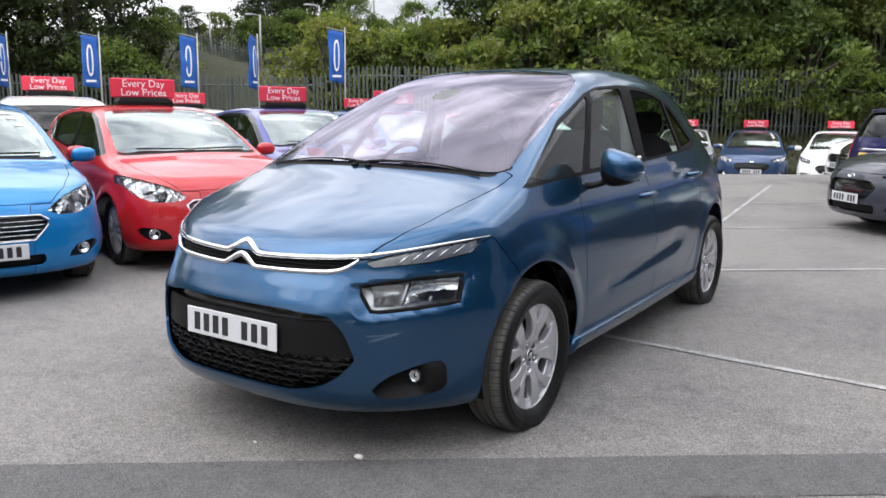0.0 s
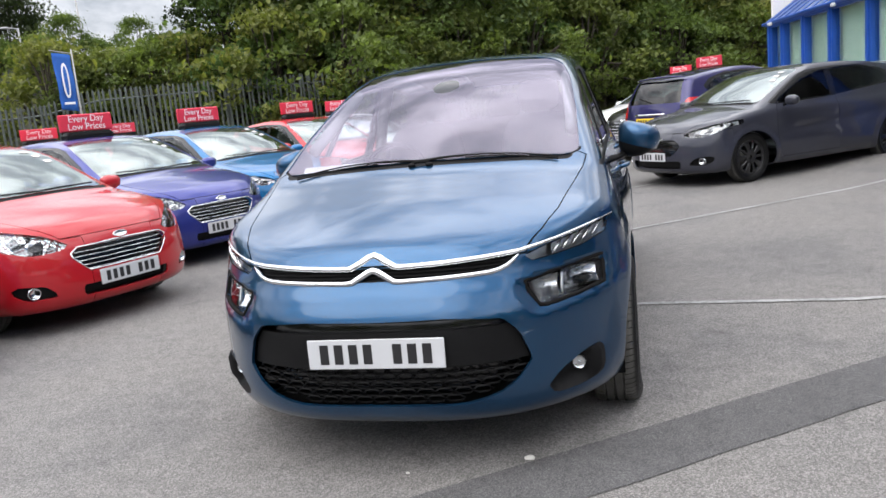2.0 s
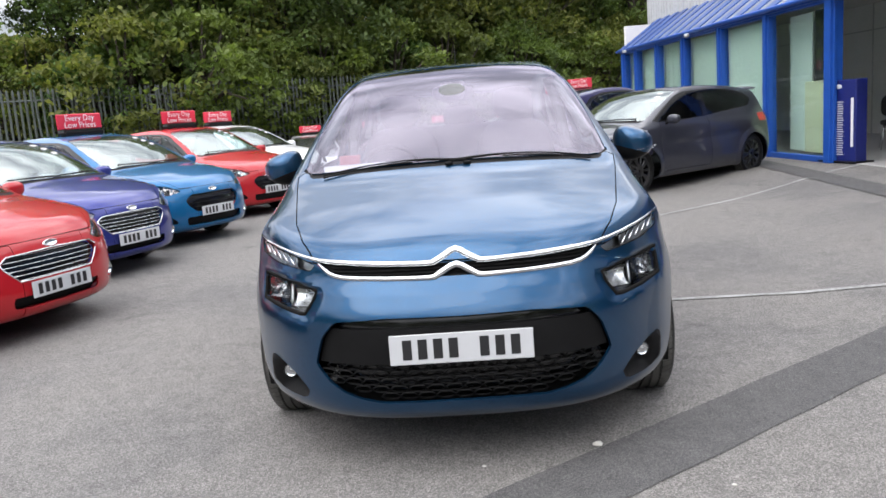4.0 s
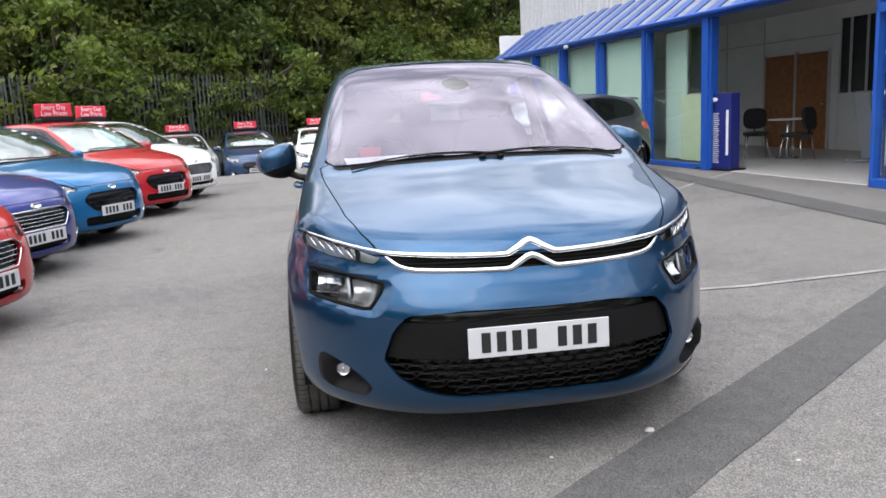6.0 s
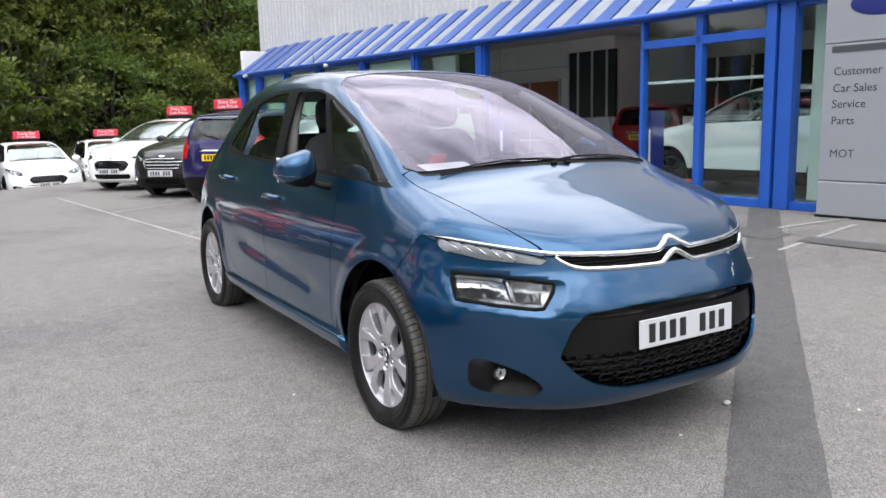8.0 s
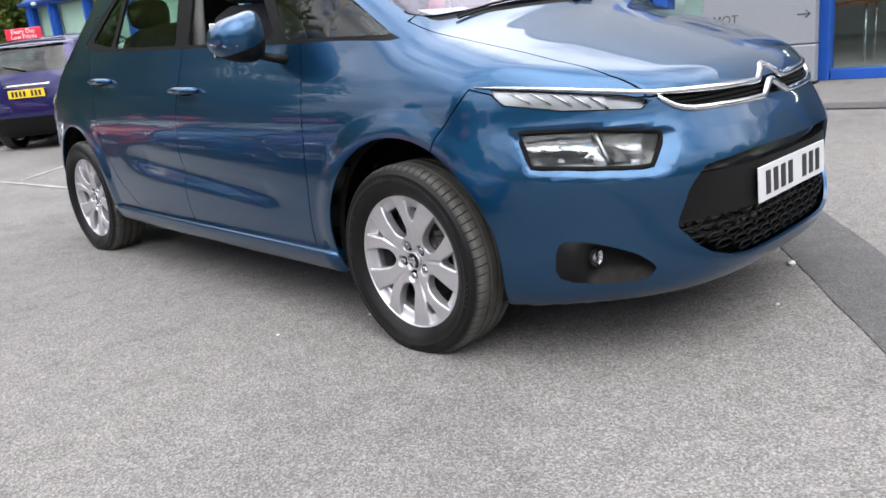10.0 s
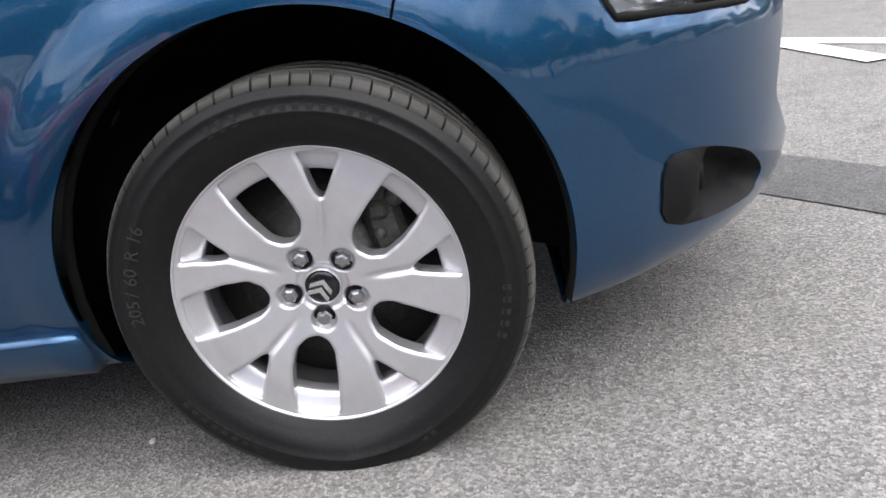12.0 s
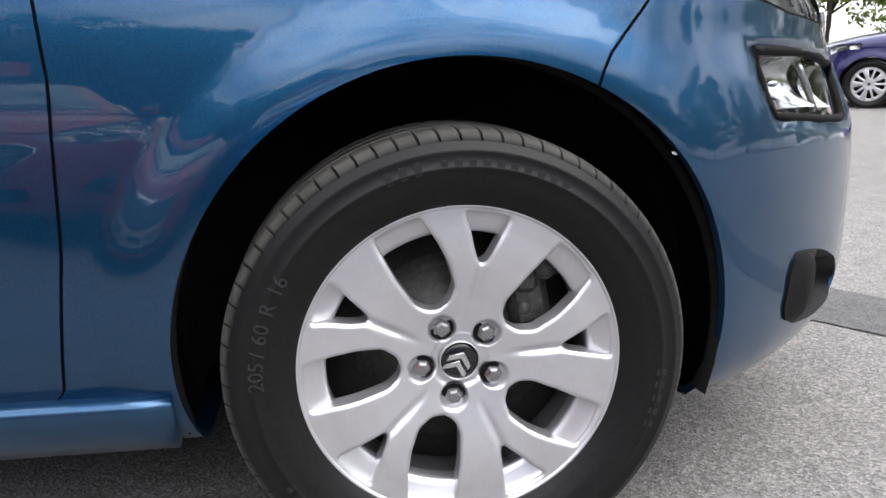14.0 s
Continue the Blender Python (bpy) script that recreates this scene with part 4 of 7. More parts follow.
def bars_plate(width, height, count, mat, parent, m, name="number_plate"):
    """A number plate whose characters are plain bars."""
    b = Builder().box((0, 0, 0), (width, 0.006, height), 0.0025)
    p = b.ob(name, mat, parent, "", m)
    n = sum(1 for c in count if c != " ")
    w = width * 0.86 / len(count)
    for i, c in enumerate(count):
        if c == " ":
            continue
        b = Builder().box((0, -0.0036, 0), (w * 0.6, 0.0016, height * 0.66))
        b.ob("plate_bar", M["ink"], p, "", pose(-width * 0.43 + (i + 0.5) * w, 0, 0))
    return p


def build_hero():
    car = thing("people_carrier", "metallic blue compact people carrier with twin chrome grille strips", "car")
    skin, rest = hero.shell(150, 240, 56)
    sh = hero.p["shift"]
    # wheel arches
    for yc in (0, 2.785):
        _, rest = skin.split(rest, lambda q: np.maximum(np.hypot(q[:, 1] - yc + .006, q[:, 2] - .335) - .392, .5 - np.abs(q[:, 0])))
    # glass
    screen, rest = skin.split(rest, top_area([(-.66, -.088), (.66, -.088), (.705, -.04), (.68, .3), (.632, .7), (.585, .9), (.5, 1.02), (.3, 1.09), (0, 1.11), (-.3, 1.11)], 0, 1.0, sh))
    cowl, rest = skin.split(rest, top_area([(-.8, -.125), (.66, -.125), (.72, -.06), (.715, -.02), (.66, -.088), (-.8, -.088)], 0, .95, sh))
    eyelet, screen = skin.split(screen, top_area([(.072 * math.cos(a), .62 + .085 * math.sin(a)) for a in (2 * math.pi * i / 28 for i in range(28))], 0, 1.0, 0))
    part("sensor_window", skin.mesh("sensor_window", eyelet, .003), M["dark_tint"], car, "round dark sensor patch in the windscreen")
    part("windscreen", skin.mesh("windscreen", screen, .003), M["athermic"], car, "large windscreen reflecting clouds")
    part("cowl", skin.mesh("cowl", cowl, .006, .01), M["trim"], car)
    dlo = [(-.01, 1.02), (.05, 1.038), (.55, 1.315), (.93, 1.452), (1.12, 1.492), (1.45, 1.512), (1.75, 1.508), (2.1, 1.475), (2.35, 1.41), (2.6, 1.28), (2.78, 1.155), (2.5, 1.112), (1.55, 1.078), (.7, 1.05), (.3, 1.04)]
    wins = dict(front_quarter=[(.06, 1.045), (.5, 1.275), (.95, 1.445), (.925, 1.40), (.66, 1.066)], front_door=[(.735, 1.075), (1.02, 1.462), (1.13, 1.482), (1.445, 1.494), (1.435, 1.088)], rear_door=[(1.555, 1.095), (1.6, 1.494), (1.8, 1.488), (2.05, 1.462), (2.19, 1.434), (2.27, 1.122)], rear_quarter=[(2.315, 1.128), (2.238, 1.422), (2.33, 1.392), (2.47, 1.31), (2.65, 1.17)])
    for s in (1, -1):
        black, rest = skin.split(rest, side_area(dlo, .02, s))
        for name, poly in wins.items():
            pane, black = skin.split(black, side_area(poly, .018, s))
            if (name, s) in (("front_door", -1), ("rear_door", 1)):
                # these two windows are wound down
                continue
            mat = "tint" if name in ("front_quarter", "front_door", "rear_door") else "dark_tint"
            part("side_window", skin.mesh(name, pane, .007), M[mat], car)
        part("window_surround", skin.mesh("window_surround", black, .002, .014), M["trim"], car)
    rear, rest = skin.split(rest, lambda q: np.maximum(outline([(-.3, 1.04), (.56, 1.04), (.6, 1.1), (.53, 1.42), (.4, 1.47), (-.3, 1.48)], .03)(np.abs(q[:, 0]), q[:, 2]), 2.9 - q[:, 1]))
    part("rear_window", skin.mesh("rear_window", rear, .004), M["tint"], car)
    # lamps and openings of the nose
    lamp = LAMP
    edge, rest = skin.split(rest, front_area(LAMP_RECESS, .02, -.2))
    rest = edge + rest
    drl = [(.828, .862), (.711, .835), (.6, .812), (.535, .79), (.564, .768), (.722, .784), (.812, .812)]
    fog = [(.79, .395), (.778, .416), (.717, .402), (.643, .363), (.594, .312), (.614, .278), (.699, .277), (.765, .288), (.79, .31)]
    mouth = [(-.4, .606), (.27, .614), (.466, .597), (.518, .54), (.556, .432), (.503, .368), (.447, .33), (.378, .307), (.3, .294), (-.4, .298)]
    strip = [(-.3, .795), (.08, .792), (.2, .793), (.33, .797), (.455, .803), (.53, .8), (.51, .79), (.457, .757), (.33, .747), (.2, .744), (-.3, .744)]
    for s in (1, -1):
        for name, poly, deep in (("headlight", lamp, .085), ("daytime_light", drl, .03)):
            face, rest = skin.split(rest, front_area(poly, .014 if name == "headlight" else .012, -.2, s))
            unit = new(name)
            unit.parent = car
            tagged(unit, "clear headlight with bright reflector bowls" if name == "headlight" else "slim clear daytime running light")
            part("lens", skin.mesh("lens", face, .004), M["lens"], unit)
            part("housing", skin.mesh("housing", face, deep), M["smoked" if name == "headlight" else "guide"], unit)
            ring = resample(poly + poly[:1], .02)
            Builder().tube([Vector(hero.on(s * x, z, "front")) + Vector((0, .002, 0)) for x, z in ring[:-1]], .0085 if name == "headlight" else .0025, 6, None, True).ob("lamp_seal", M["seal"], unit)
            if name == "headlight":
                # two chromed bowls in a dark box, an upright divider and a bulb in each bowl
                for xa, xb, za, zb, depth, mat in ((.672, .79, .636, .718, .06, "bowl"), (.566, .655, .628, .7, .05, "smoked")):
                    v, f, nu, nw = [], [], 20, 12
                    for k in range(nw + 1):
                        for i in range(nu + 1):
                            u, w = 2 * i / nu - 1, 2 * k / nw - 1
                            lean = .022 * (1 - w) / 2 if xa < .6 else 0
                            p = Vector(hero.on(s * (xa + lean * (u < 0) * -u + (xb - xa) * (u + 1) / 2), za + (zb - za) * (w + 1) / 2, "front"))
                            sink = .012 + depth * (1 - .5 * u * u - .5 * w * w) + .0016 * abs(math.sin(5.5 * u)) + (.0012 * abs(math.sin(4.5 * w)) if xa > .6 else 0)
                            v.append(p + Vector((-s * sink * .45, sink * .9, 0)))
                    for k in range(nw):
                        for i in range(nu):
                            f.append((k * (nu + 1) + i, k * (nu + 1) + i + 1, (k + 1) * (nu + 1) + i + 1, (k + 1) * (nu + 1) + i))
                    Builder().add(v, f).ob("reflector", M[mat], unit)
                    mid = Vector(hero.on(s * (xa + xb) / 2, (za + zb) / 2, "front")) + Vector((-s * .016, .036, 0))
                    Builder().blob(mid, (.006, .012, .006), 1.0, 10).ob("bulb", M["chrome"], unit)
                pts = [Vector(hero.on(s * .664, zz, "front")) + Vector((-s * .008, .02, 0)) for zz in np.linspace(.628, .712, 5)]
                Builder().tube(pts, .006, 6).ob("divider", M["guide"], unit)
            else:
                bowl, dark = skin.split(face, lambda q: .635 - np.abs(q[:, 0]))
                part("reflector", skin.mesh("reflector", bowl, .014, 0, False), M["guide"], unit)
                for k in range(5):
                    u = k / 4.4
                    x0, z0 = .645 + .15 * u, .797 + .037 * u
                    p0, p1 = (Vector(hero.on(s * (x0 + dx), z0 + dz, "front")) + Vector((0, .008, 0)) for dx, dz in ((-.014, -.018), (.016, .022)))
                    Builder().tube([p0, (p0 + p1) / 2 + Vector((0, -.004, 0)), p1], .0045, 6, None, False, .6).ob("light_guide", M["reflector"], unit)
            me = skin.mesh("surround", face, .001, deep)
            keep = len(face)
            bm = bmesh.new()
            bm.from_mesh(me)
            bm.faces.ensure_lookup_table()
            bmesh.ops.delete(bm, geom=[bm.faces[i] for i in range(keep)], context="FACES_ONLY")
            bmesh.ops.delete(bm, geom=[v for v in bm.verts if not v.link_faces], context="VERTS")
            bm.to_mesh(me)
            bm.free()
            part("surround", me, M["lampbox"], unit)
        pod, rest = skin.split(rest, front_area(fog, .02, -.2, s))
        unit = new("fog_light")
        unit.parent = car
        tagged(unit, "round fog light in a black plastic pod")
        # a hollow dish, deepest beside the lamp
        me = skin.mesh("pod", pod, -.004, .03, False)
        c = Vector(hero.on(s * .705, .354, "front"))
        for v in me.vertices:
            g = Vector(hero.grad(np.array([v.co]))[0])
            dd = outline(fog, .02)(np.array([abs(v.co.x)]), np.array([v.co.z]))[0]
            edge = min(1, max(0, -dd / .02))
            v.co += g * edge * (.016 * math.exp(-((abs(v.co.x) - .768) / .03) ** 2) - .05 * min(1, max(0, (.752 - abs(v.co.x)) / .028)))
        part("pod", me, M["trim"], unit)
        fwd = Vector((s * .12, -1, 0)).normalized()
        mm = look(c - fwd * .04, c + fwd) @ pose(0, 0, 0, 180)
        Builder().lathe([(.03, -.02), (.03, .006), (.0275, .009), (.0255, .006), (.025, .0)], 28, mm).ob("bezel", M["trim"], unit)
        Builder().lathe([(.026, .005), (.02, .001), (.012, .0), (.005, .002), (.0, .004)], 24, mm).ob("reflector", M["reflector"], unit)
        Builder().lathe([(.0255, .006), (.015, .0095), (.0, .0105)], 24, mm).ob("lens", M["lens"], unit)
    gr, rest = skin.split(rest, front_area(mouth, .014, -.5))
    strap, net = skin.split(gr, lambda q: .438 - q[:, 2])
    slot, strap = skin.split(strap, lambda q: .572 - q[:, 2])
    part("bumper_band", skin.mesh("bumper_band", strap, .022, .03), M["trim"], car, "black plastic band behind the number plate")
    part("bumper_slot", skin.mesh("bumper_slot", slot, .05, .0), M["gloss"], car)
    part("grille_backing", skin.mesh("grille_backing", net, .085), M["gloss"], car)
    # hexagonal lower grille: rows of linked cells
    b = Builder()
    for row in range(5):
        z = .312 + row * .028
        for k in range(-9, 10):
            x = k * .068 + (.034 if row % 2 else 0)
            if outline(mouth)(np.array([abs(x)]), np.array([z]))[0] > -.012:
                continue
            y = float(hero.on(x, z, "front")[1]) + .03
            w, h = .034, .0135
            ring = [(-w, 0), (-w * .55, h), (w * .55, h), (w, 0), (w * .55, -h), (-w * .55, -h)]
            sl = float(hero.on(x + .01, z, "front")[1]) - float(hero.on(x, z, "front")[1])
            pts = [Vector((x + a, y + a * sl / .01 + .012 * (1 if c < 0 else 0), z + c)) for a, c in ring]
            b.tube(pts, .0042, 6, None, True)
    b.ob("lower_grille", M["trim"], car, "black honeycomb lower grille")
    ins, rest = skin.split(rest, front_area(strip, .008, -.5))
    part("upper_grille", skin.mesh("upper_grille", ins, .02, .0), M["trim"], car)
    b = Builder()
    for k in range(3):
        pts = resample([(-.47, .757 + k * .013), (.47, .757 + k * .013)], .04)
        b.tube([Vector(hero.on(x, z, "front")) + Vector((0, .012, 0)) for x, z in pts], .0035, 6)
    b.ob("grille_bar", M["seal"], car)
    # chrome strips that meet in a double chevron
    half = [(.836, .868), (.78, .858), (.711, .844), (.64, .83), (.584, .82), (.52, .81), (.455, .806), (.39, .803), (.33, .8), (.26, .797), (.2, .795), (.14, .793), (.1, .7925), (.085, .794), (.045, .814), (.02, .829), (0, .836)]
    wid = [.007, .01, .012, .013, .014, .017, .019, .02, .021, .021, .021, .021, .022, .024, .026, .027, .027]
    up = [(-a, c) for a, c in half] + [(a, c) for a, c in reversed(half[:-1])]
    ribbon(hero, up, "front", wid + wid[-2::-1], .010).ob("chrome_strip", M["chrome"], car)
    half = [(.518, .797), (.5, .781), (.478, .766), (.455, .757), (.42, .751), (.36, .7485), (.26, .7455), (.17, .7435), (.1, .742), (.08, .744), (.045, .764), (.02, .778), (0, .784)]
    wid = [.012, .015, .017, .019, .02, .02, .02, .02, .021, .024, .026, .027, .027]
    lo = [(-a, c) for a, c in half] + [(a, c) for a, c in reversed(half[:-1])]
    ribbon(hero, lo, "front", wid + wid[-2::-1], .012).ob("chrome_strip", M["chrome"], car)
    # panel joints
    bonnet = top_area([(-.4, -1.0), (.3, -1.0), (.5, -.9), (.548, -.703), (.6, -.62), (.648, -.48), (.69, -.25), (.722, -.07), (.735, .04), (.4, .02), (-.4, 0)], 0, .798)
    f_door = side_area([(.53, .292), (.502, .5), (.495, .7), (.515, .9), (.56, 1.05), (.6, 1.3), (1.48, 1.3), (1.48, .292)], .008, 0, .5)
    r_door = side_area([(1.48, .292), (1.48, 1.3), (2.72, 1.3), (2.55, 1.0), (2.44, .82), (2.37, .62), (2.22, .45), (2.02, .292)], .03, 0, .5)
    bumper = side_area([(-1.3, 0), (-1.3, .9), (-.85, .795), (-.5, .81), (-.305, .865), (-.25, .79), (-.19, .72), (-.15, .6), (-.15, 0)], 0, 0, -1)
    tailgate = lambda q: np.maximum(outline([(-.3, .62), (.62, .62), (.72, 1.0), (.62, 1.5), (-.3, 1.5)])(np.abs(q[:, 0]), q[:, 2]), 3.0 - q[:, 1])
    r_bump = lambda q: np.maximum(q[:, 2] - .62, 2.9 - q[:, 1])
    gaps = []
    for fn in (bonnet, f_door, r_door, bumper, tailgate):
        inside, outside = skin.split(rest, lambda q: fn(q) - .0022)
        core, band = skin.split(inside, lambda q: fn(q) + .0022)
        gaps += band
        rest = core + outside
    tagged(part("panel_joint", skin.mesh("panel_joint", gaps, .009), M["seal"], car), kind="stuff")
    for name, fn, label in (("bonnet", bonnet, "metallic blue bonnet with crisp side lines"), ("front_bumper", bumper, "metallic blue front bumper"), ("tailgate", tailgate, ""), ("rear_bumper", r_bump, "")):
        pan, rest = skin.split(rest, fn)
        part(name, skin.mesh(name, pan, 0, .012), M["blue"], car, label)
    for s in (1, -1):
        for fn, label in ((f_door, "metallic blue front door"), (r_door, "metallic blue rear door")):
            pan, rest = skin.split(rest, lambda q: np.maximum(fn(q), .05 - s * q[:, 0]))
            dr = part("door", skin.mesh("door", pan, 0, .012), M["blue"], car, label)
            y0, z0 = (1.33, .893) if fn is f_door else (2.29, .955)
            c = Vector(hero.on(y0 + .06, z0, "side"))
            c.x *= s
            b = Builder().tube([c + Vector((s * a, dy, dz)) for a, dy, dz in ((-.005, -.105, .004), (.02, -.09, .006), (.034, -.04, .008), (.036, .03, .01), (.03, .085, .01), (-.005, .1, .01))], [.013, .018, .02, .02, .018, .013], 10, None, False, .8)
            b.ob("door_handle", M["blue"], dr)
            # black oval on the door paints the shade inside the handle cup
            Builder().blob(c + Vector((s * -.002, .0, -.012)), (.008, .072, .036), .9, 16).ob("handle_recess", M["seal"], dr)
            Builder().tube([c + Vector((s * a, dy, dz)) for a, dy, dz in ((.034, -.075, .004), (.05, -.03, .006), (.05, .03, .008), (.042, .075, .008))], .004, 8).ob("chrome_trim", M["chrome"], dr)
    part("body", skin.mesh("body", rest, 0, .007), M["blue"], car, "metallic blue body shell with roof and wings")
    for s in (1, -1):
        prof = [(-.05, .294), (-.008, .292), (.001, .287), (.003, .279), (.0, .262), (-.012, .232), (-.03, .208), (-.09, .202)]
        v, f, k = [], [], len(prof)
        rows = np.linspace(.392, 2.372, 34)
        for y in rows:
            w = float(hero.plan(y))
            v += [(s * (w + a), y, z + .008 * (y - .4)) for a, z in prof]
        for i in range(len(rows) - 1):
            for j in range(k - 1):
                f.append((i * k + j, i * k + j + 1, (i + 1) * k + j + 1, (i + 1) * k + j))
        f += [tuple(range(k)), tuple(range((len(rows) - 1) * k, len(rows) * k))]
        Builder().add(v, f).ob("sill", M["blue"], car, "metallic blue sill below the doors")
    # dark liners inside the arches, floor pan and inner walls
    for s in (1, -1):
        for yc in (0, 2.785):
            v, f = [], []
            for i, x in enumerate((.897 if yc < 1 else .866, .86 if yc < 1 else .83, .6, .55)):
                for j in range(29):
                    t = radians(-17 + 214 * j / 28)
                    r = (.390, .398, .406, .12)[i]
                    yy, zz = yc + r * math.cos(t), .335 + r * math.sin(t)
                    if i == 0:
                        x = min(x, float(np.interp(yy, [-.5, -.2, 0, .5, 2.2, 2.785, 3.2], [.88, .898, .905, .902, .895, .872, .825]) + np.interp(zz, [.1, .2, .3, .42], [-.11, -.07, -.03, -.008])))
                    v.append((s * x, yy, zz))
            for i in range(3):
                for j in range(28):
                    f.append((i * 29 + j, i * 29 + j + 1, (i + 1) * 29 + j + 1, (i + 1) * 29 + j))
            v += [(s * .55, yc, .335)]
            Builder().add(v, f).ob("arch_liner", M["seal"], car)
    b = Builder().box((0, 1.35, .3), (1.5, 1.9, .06), .02).box((0, 1.4, .24), (1.1, 4.3, .08), .03)
    b.ob("floor_pan", M["seal"], car)
    # wheels
    ws = hero_wheel_meshes()
    for x, y, r in ((-.884, 0, RIGHT_WHEEL), (.884, 0, LEFT_WHEEL), (-.85, 2.785, RIGHT_WHEEL), (.85, 2.785, LEFT_WHEEL)):
        hero_wheel(ws, car, pose(x, y, .304) @ r @ Matrix.Diagonal((1.025, 1.025, 1, 1)))
    # mirrors
    for s in (1, -1):
        mi = new("door_mirror")
        mi.parent, mi.matrix_basis = car, pose(s * .965, .7, 1.085) @ Matrix.Diagonal((s * 1.15, 1.12, 1.1, 1))
        tagged(mi, "body-coloured door mirror with clear indicator strip")
        def shell(top):
            v, f = [], []
            n, k = 28, 14
            for i in range(k + 1):
                t = -math.pi / 2 + math.pi * i / k
                for j in range(n):
                    a = 2 * math.pi * j / n
                    ct, ca, sa = math.cos(t), math.cos(a), math.sin(a)
                    x = .092 * math.copysign(abs(ca) ** .75, ca) * abs(ct) ** .7
                    y = .075 * math.copysign(abs(sa) ** .85, sa) * abs(ct) ** .7
                    z = .078 * math.copysign(abs(math.sin(t)) ** .8, math.sin(t))
                    z *= 1 - .28 * (x / .092)
                    z += .012 * (x < 0) * (-x / .092)
                    y = min(y, .038) + .045 * (x / .092) ** 2 * .6
                    v.append((x, y, z))
            for i in range(k):
                for j in range(n):
                    f.append((i * n + j, i * n + (j + 1) % n, (i + 1) * n + (j + 1) % n, (i + 1) * n + j))
            sk = Skin(v, lambda p: p / np.linalg.norm(p, axis=1, keepdims=True))
            lowf, upf = sk.split(f, lambda q: q[:, 2] + .03 - .03 * np.clip(-q[:, 0] / .09, -1, 1))
            return Builder().add(sk.v, upf if top else lowf)
        shell(True).ob("mirror_cap", M["blue"], mi)
        shell(False).ob("mirror_base", M["trim"], mi)
        Builder().tube([(-.01, -.068, -.03), (.05, -.062, -.026), (.088, -.03, -.018), (.1, .0, -.014)], .0075, 8, None, False, .7).ob("indicator", M["lens"], mi)
        Builder().box((0, .041, .0), (.15, .004, .11), .002).ob("mirror_glass", M["chrome"], mi)
        Builder().tube([(-.05, .0, -.055), (-.1, -.02, -.075), (-.15, -.05, -.085)], [.026, .024, .03], 10, None, False, .6).ob("mirror_foot", M["trim"], mi)
    # plate, wipers, aerial
    bars_plate(.52, .111, "MMMM MMM", M["plate"], car, pose(0, -.912, .494, -2))
    b = Builder()
    for p0, p1, sag in (((-.02, -.115), (.62, -.035), 1), ((.06, -.115), (-.6, -.05), -1)):
        pts = []
        for i in range(9):
            u = i / 8
            x, y = p0[0] + (p1[0] - p0[0]) * u, p0[1] + (p1[1] - p0[1]) * u + .05 * u * (1 - u)
            pts.append(Vector(hero.on(x, y, "top")) + Vector((0, -.004, .012)))
        b.tube(pts, [.006, .007, .006, .005, .004, .004, .004, .004, .003], 6)
        b.tube([p + Vector((0, -.006, -.009)) for p in pts[3:]], .004, 6)
        b.blob(pts[0] - Vector((0, 0, .01)), (.018, .014, .01), .8, 10)
    b.ob("wiper", M["trim"], car)
    Builder().tube([(0, 2.7, 1.55), (0, 2.74, 1.68), (0, 2.77, 1.82)], [.008, .004, .003], 8).ob("aerial", M["trim"], car)
    # cabin
    b = Builder()
    v, f = [], []
    for i in range(13):
        x = -.72 + .12 * i
        for y, z in ((.02 + .22 * x * x, 1.03), (.12 + .2 * x * x, 1.06), (.5, 1.02), (.62, .95), (.62, .6)):
            v.append((x, y, z + (.05 if abs(x - .0) < .2 and y > .3 and z > .9 else 0)))
    for i in range(12):
        for j in range(4):
            f.append((i * 5 + j, i * 5 + j + 1, i * 5 + j + 6, i * 5 + j + 5))
    b.add(v, f)
    b.ob("dashboard", M["cloth"], car)
    for x in (-.37, .37):
        seat = new("front_seat")
        seat.parent, seat.matrix_basis = car, pose(x, 1.15, 0)
        Builder().blob((0, 0, .58), (.25, .28, .1), .5, 20).ob("seat_cushion", M["cloth"], seat)
        Builder().blob((0, 0, 0), (.25, .09, .34), .55, 20, pose(0, .3, .92, -14)).ob("seat_back", M["cloth"], seat)
        Builder().blob((0, .4, 1.36), (.13, .06, .1), .6, 16).ob("headrest", M["cloth"], seat)
    seat = new("rear_seat")
    seat.parent = car
    Builder().blob((0, 2.05, .58), (.68, .28, .1), .4, 20).ob("seat_cushion", M["cloth"], seat)
    Builder().blob((0, 0, 0), (.68, .08, .34), .4, 20, pose(0, 2.35, .9, -14)).ob("seat_back", M["cloth"], seat)
    for x in (-.45, 0, .45):
        Builder().blob((x, 2.45, 1.29), (.12, .05, .08), .6, 12).ob("headrest", M["cloth"], seat)
    v, f = [], []
    for y in (1.12, 1.4, 1.8, 2.2, 2.6, 2.85):
        for k in range(9):
            x = -.56 + .14 * k
            v.append((x, y, float(hero.on(x, y, "top")[2]) - .035))
    for i in range(5):
        for k in range(8):
            f.append((i * 9 + k, i * 9 + k + 1, i * 9 + k + 10, i * 9 + k + 9))
    Builder().add(v, f).ob("roof_lining", M["lining"], car, "pale grey roof lining")
    Builder().tube([Vector(pose(-.37, .72, 1.0, 65) @ Vector((.18 * math.cos(t), .18 * math.sin(t), 0))) for t in (2 * math.pi * i / 28 for i in range(28))], .014, 8, None, True).blob((-.37, .7, .99), (.07, .05, .05), .8, 12).tube([(-.53, .72, 1.0), (-.21, .72, 1.0)], .014, 6).ob("steering_wheel", M["trim"], car)
    Builder().blob((0, .8, 1.435), (.115, .03, .045), .7, 16).blob((0, .86, 1.475), (.07, .09, .03), .7, 14).ob("interior_mirror", M["trim"], car)
